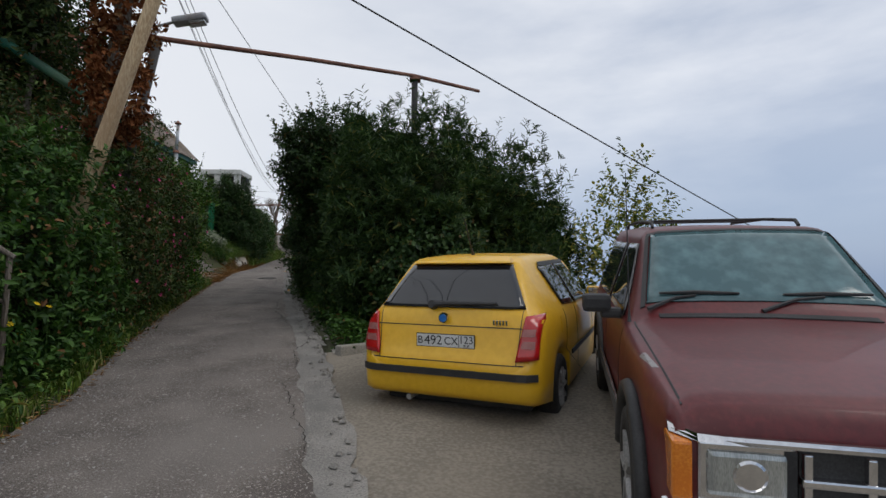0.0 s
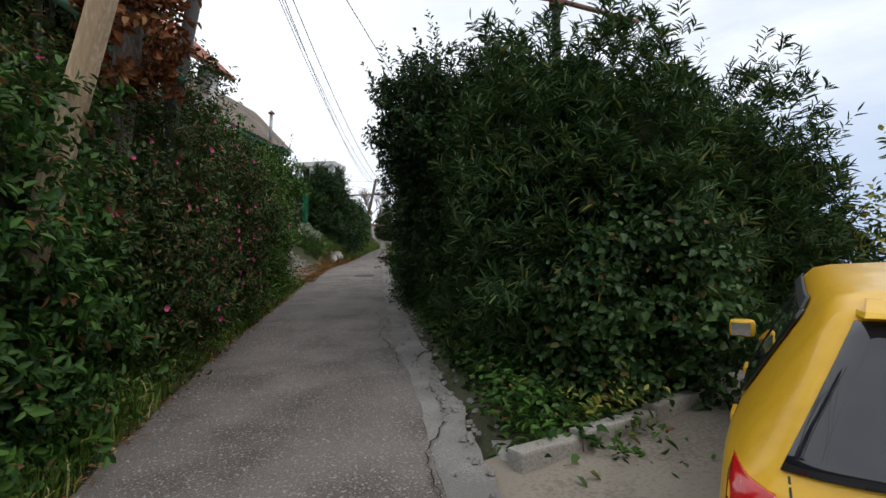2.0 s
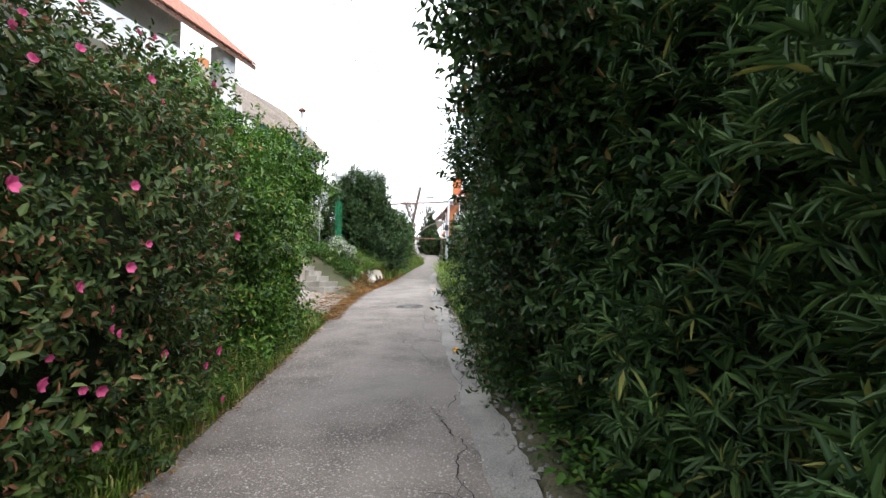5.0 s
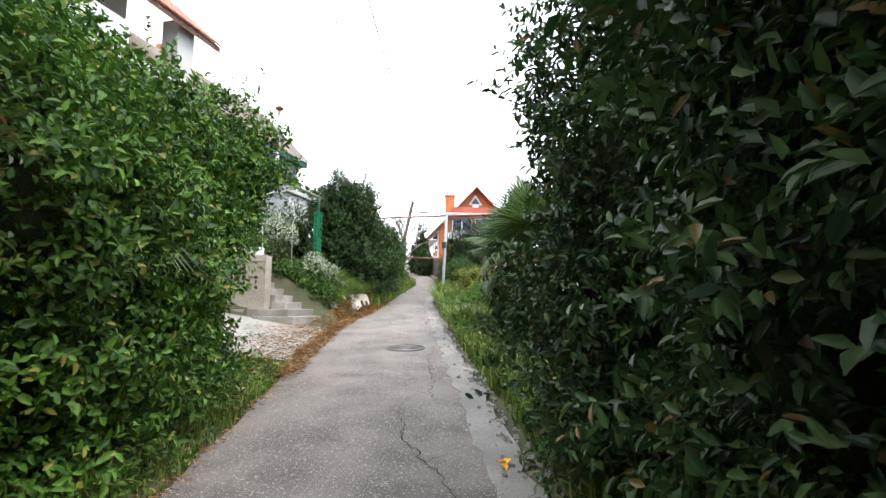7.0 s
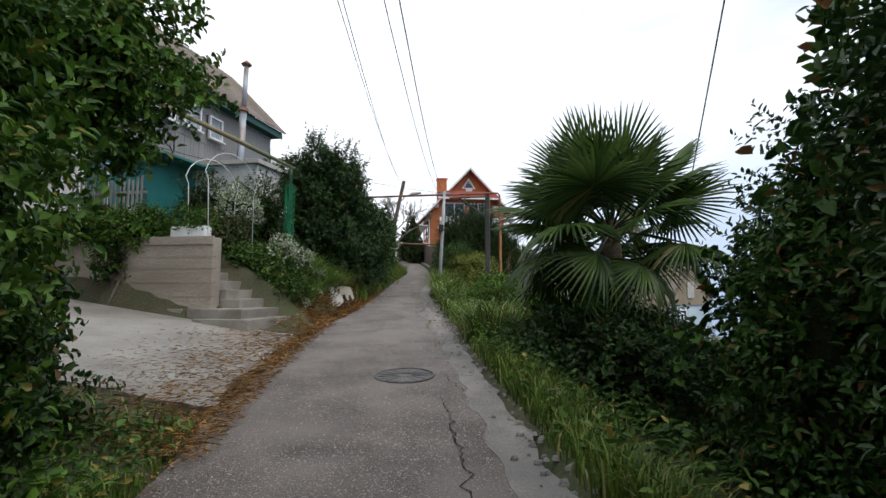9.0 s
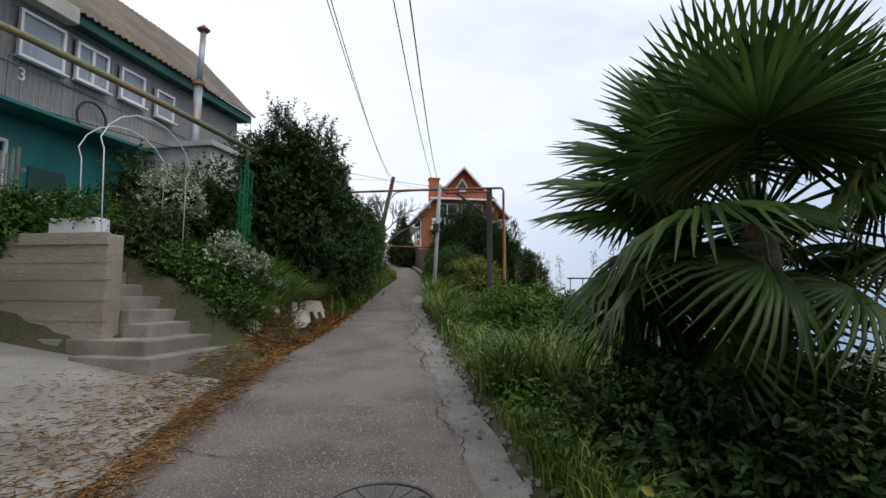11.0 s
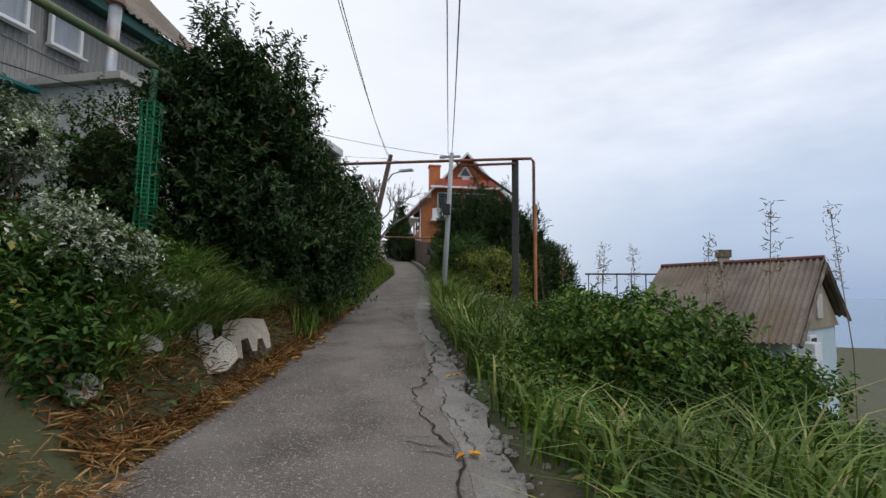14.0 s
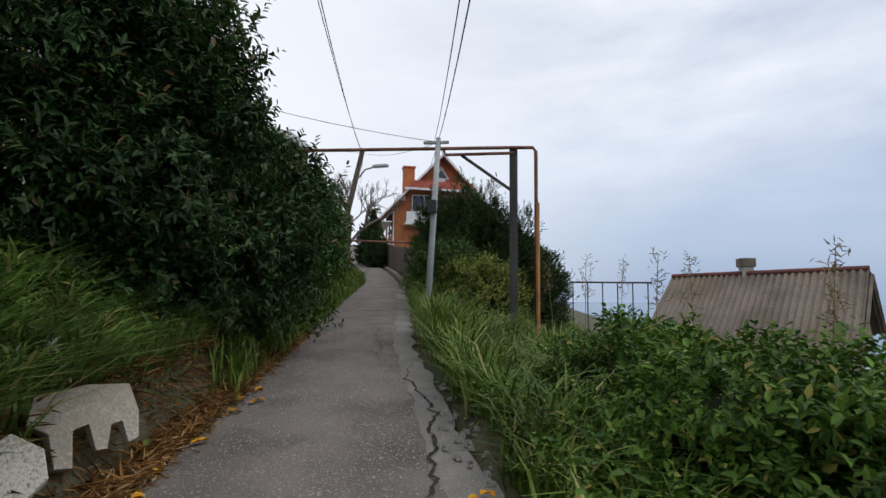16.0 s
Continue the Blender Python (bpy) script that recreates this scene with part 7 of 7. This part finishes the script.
for k, (x, y, z, r, h, mt) in enumerate([(-11.55, 25.1, 2.95, 0.28, 0.28, M_HEDGE), (-12.3, 25.1, 3.3, 0.45, 0.4, M_WEED), (-11.1, 24.75, 2.45, 0.26, 0.25, M_HEDGE), (-11.75, 24.8, 2.9, 0.26, 0.25, M_WEED), (-12.4, 24.75, 3.3, 0.28, 0.25, M_HEDGE), (-13.1, 24.8, 3.75, 0.35, 0.35, M_DARKHEDGE), (-12.1, 25.3, 3.2, 0.36, 0.32, M_VINE), (-13.4, 25.2, 3.9, 0.6, 0.6, M_DARKHEDGE), (-14.6, 28.6, 5.0, 0.8, 1.3, M_HEDGE), (-15.2, 26.8, 4.8, 0.6, 1.2, M_LAUREL), (-14.0, 23.2, 3.9, 0.7, 0.35, M_VINE), (-15.0, 23.2, 3.95, 0.7, 0.4, M_HEDGE), (-14.2, 22.9, 3.3, 0.2, 0.55, M_HEDGE), (-15.8, 31.2, 6.6, 0.9, 0.9, M_HEDGE)]):
    tagged(bush("garden_shrub", "green garden shrub on the terrace", "shrub", (x, y, zf(x, y)), [(x, y, z, r, r, h), (x + r * 0.4, y + 0.2, z - 0.1, r * 0.7, r * 0.7, h * 0.8)], int(1500 * r), 6, 0.08, 0.035, mt, 160 + k, stems=3, shell=0.5, shrink=0.6), group="garden shrubs")
pl = thing("planter_box", "white plastic planter with green plants on the wall", "planter", (-12.55, 23.12, 3.7))
bm = B()
box(bm, -12.95, -12.15, 23.0, 23.24, 3.7, 3.94, 0.03)
part("tub", bm, M_PVC, pl)
part("soil", box(B(), -12.92, -12.18, 23.03, 23.21, 3.94, 3.95), M_SOIL, pl)
link_mesh("greenery", leaves_mesh("greenery", *sprays([(-12.75, 23.12, 4.1, 0.22, 0.14, 0.16), (-12.3, 23.12, 4.08, 0.18, 0.14, 0.14)], 220, 5, np.random.default_rng(4), 0.07, 0.03)), M_VINE, pl)

pf = thing("picket_fence", "weathered grey picket fence on the terrace wall", "fence", (-14.8, 23.4, 3.65))
for k in range(17):
    x = -15.9 + k * 0.115
    part("picket", box(B(), x - 0.025, x + 0.025, 23.38, 23.4, 3.64, 5.1 + 0.05 * math.sin(k * 1.7), 0.006), M_PLANK, pf)
for z in (3.95, 4.75):
    part("rail", box(B(), -16.0, -13.95, 23.4, 23.43, z, z + 0.06), M_PLANK, pf)
for k in range(2):
    x, y = -12.3 - 0.75 * k, 24.9 + 0.35 * k
    hoop = thing("garden_hoop", "thin white metal garden hoop over the steps", "hoop", (x, y, 3.4), group="garden hoops")
    z0 = zf(x, y)
    pts = [(x + 0.25, y - 1.9, 3.6), (x + 0.2, y - 1.9, 4.9)] + [(x + 0.1, y - 0.95 - 0.95 * math.cos(a), 4.9 + 0.75 * math.sin(a)) for a in np.linspace(0.25, math.pi - 0.25, 9)] + [(x, y, 4.9), (x, y, z0 - 0.05)]
    part("rod", tube(B(), pts, 0.009, 6), M_PVC, hoop, smooth=True)
op = thing("garden_gas_pipe", "faded green and rusty gas pipe above the garden", "pipe", (-13.0, 28.0, 3.5))
part("run", tube(B(), [(-14.2, 20.8, 6.85), (-13.6, 23.0, 6.68), (-13.2, 25.3, 6.5), (-12.8, 28.2, 6.25)], 0.06, 10), M_OLIVEPIPE, op, smooth=True)
part("support_post", tube(B(), [(-12.9, 27.6, 2.9), (-12.85, 27.6, 6.25)], 0.05, 10), M_GREENPIPE, op)
part("bracket", tube(B(), [(-12.85, 27.6, 5.95), (-12.8, 27.95, 6.22)], 0.025, 6), M_GREENPIPE, op)
bm = B()
for k in range(10):
    a = 2 * math.pi * k / 10
    tube(bm, [(-12.9 + 0.14 * math.cos(a), 27.6 + 0.14 * math.sin(a), 3.3), (-12.86 + 0.14 * math.cos(a), 27.6 + 0.14 * math.sin(a), 5.75)], 0.011, 4)
for k in range(40):
    z = 3.3 + k * 0.0625
    tube(bm, [(-12.88 + 0.14 * math.cos(a), 27.6 + 0.14 * math.sin(a), z) for a in np.linspace(0, 2 * math.pi, 11)], 0.01, 4, False)
part("mesh_sleeve", bm, mat("green_plastic_mesh", (0.004, 0.2, 0.07), (0.01, 0.28, 0.1), 8, 0.5, bump=0), op, "bright green plastic mesh sleeve")
# white painted stones and rubble at the bank's foot
M_WHITESTONE = mat("whitewashed_stone", (0.36, 0.32, 0.26), (0.62, 0.58, 0.5), 8, 0.9, bump=0.4, speckle=(0.3, 0.25, 0.18), stain=(0.36, 0.31, 0.24))
SLABS = [[(-0.27, 0.03), (-0.22, 0.17), (-0.06, 0.2), (0.02, 0.13), (0.12, 0.17), (0.25, 0.06), (0.27, -0.1), (0.13, -0.2), (-0.1, -0.22), (-0.18, -0.1)],
         [(-0.3, 0.02), (-0.27, 0.19), (0.0, 0.24), (0.26, 0.2), (0.3, 0.0), (0.28, -0.17), (0.21, -0.18), (0.18, -0.04), (0.12, -0.05), (0.1, -0.19), (0.03, -0.19), (0.0, -0.03), (-0.07, -0.04), (-0.1, -0.26), (-0.19, -0.25), (-0.21, -0.04)]]
for k, (x, y, w, h, d) in enumerate([(-10.82, 26.3, 0.52, 0.42, 0.16), (-10.8, 26.9, 0.6, 0.5, 0.16), (-10.95, 26.0, 0.22, 0.24, 0.15), (-10.9, 25.75, 0.3, 0.22, 0.15), (-10.85, 25.4, 0.3, 0.2, 0.2), (-10.8, 24.75, 0.3, 0.25, 0.25), (-10.9, 26.2, 0.35, 0.25, 0.2)]):
    rs = random.Random(60 + k)
    outline = SLABS[k] if k < 2 else [(math.cos(2 * math.pi * q / 11) * w * 0.5 * f, math.sin(2 * math.pi * q / 11) * h * 0.55 * f) for q, f in enumerate([rs.uniform(0.65, 1.1) for _ in range(11)])]
    bm = prism(B(), outline, d * 0.5, pose(x, y, (2.42 if k == 0 else 2.54) if k < 2 else max(zf(x, y), float(G(y))) + h * 0.38, 90, 0, 62 + rs.uniform(-14, 14)) @ pose(0, 0, 0, -24, 0, 0), 0.008)
    for v in bm.verts:
        v.co += Vector((noise.noise(v.co * 9), noise.noise(v.co * 9 + Vector((5, 0, 0))), noise.noise(v.co * 9 + Vector((0, 5, 0))))) * 0.024
    tagged(part("stone", bm, M_WHITESTONE if k < 4 else M_BLOCK), "whitewashed broken stone at the bank's foot" if k < 4 else "grey stone at the bank's foot", "stone", group="bank stones")
# wheel and wires on the house front
tagged(part("wall_hoop", tube(B(), [(FX + 0.06, 27.75 + 0.42 * math.cos(a), 7.35 + 0.42 * math.sin(a)) for a in np.linspace(0, 2 * math.pi, 24)], 0.03, 6), M_BLACK), "black tyre hoop hung on the plank wall", "hoop")
tagged(part("clothes_line", tube(B(), sag((FX + 0.1, 25, 7.0), (-14.8, 32, 6.9), 0.1), 0.012, 5), M_CABLE), "dark clothes line along the house front", "line")
shed = thing("slope_shed", "grey plank shed roof in the bushes below the lane", "shed", (-2.4, 20.4, -1.0))
for k in range(8):
    part("board", box(B(), -3.3 + 0.02 * k, -1.6, 20.0 + k * 0.16, 20.14 + k * 0.16, -0.2 + 0.09 * k, -0.16 + 0.09 * k, 0.004), M_PLANK, shed)
for k in range(6):
    part("slat", box(B(), -3.35, -3.3, 20.0 + 0.12 * k, 20.06 + 0.12 * k, -1.6, -0.2), M_PAINTBLUE, shed)
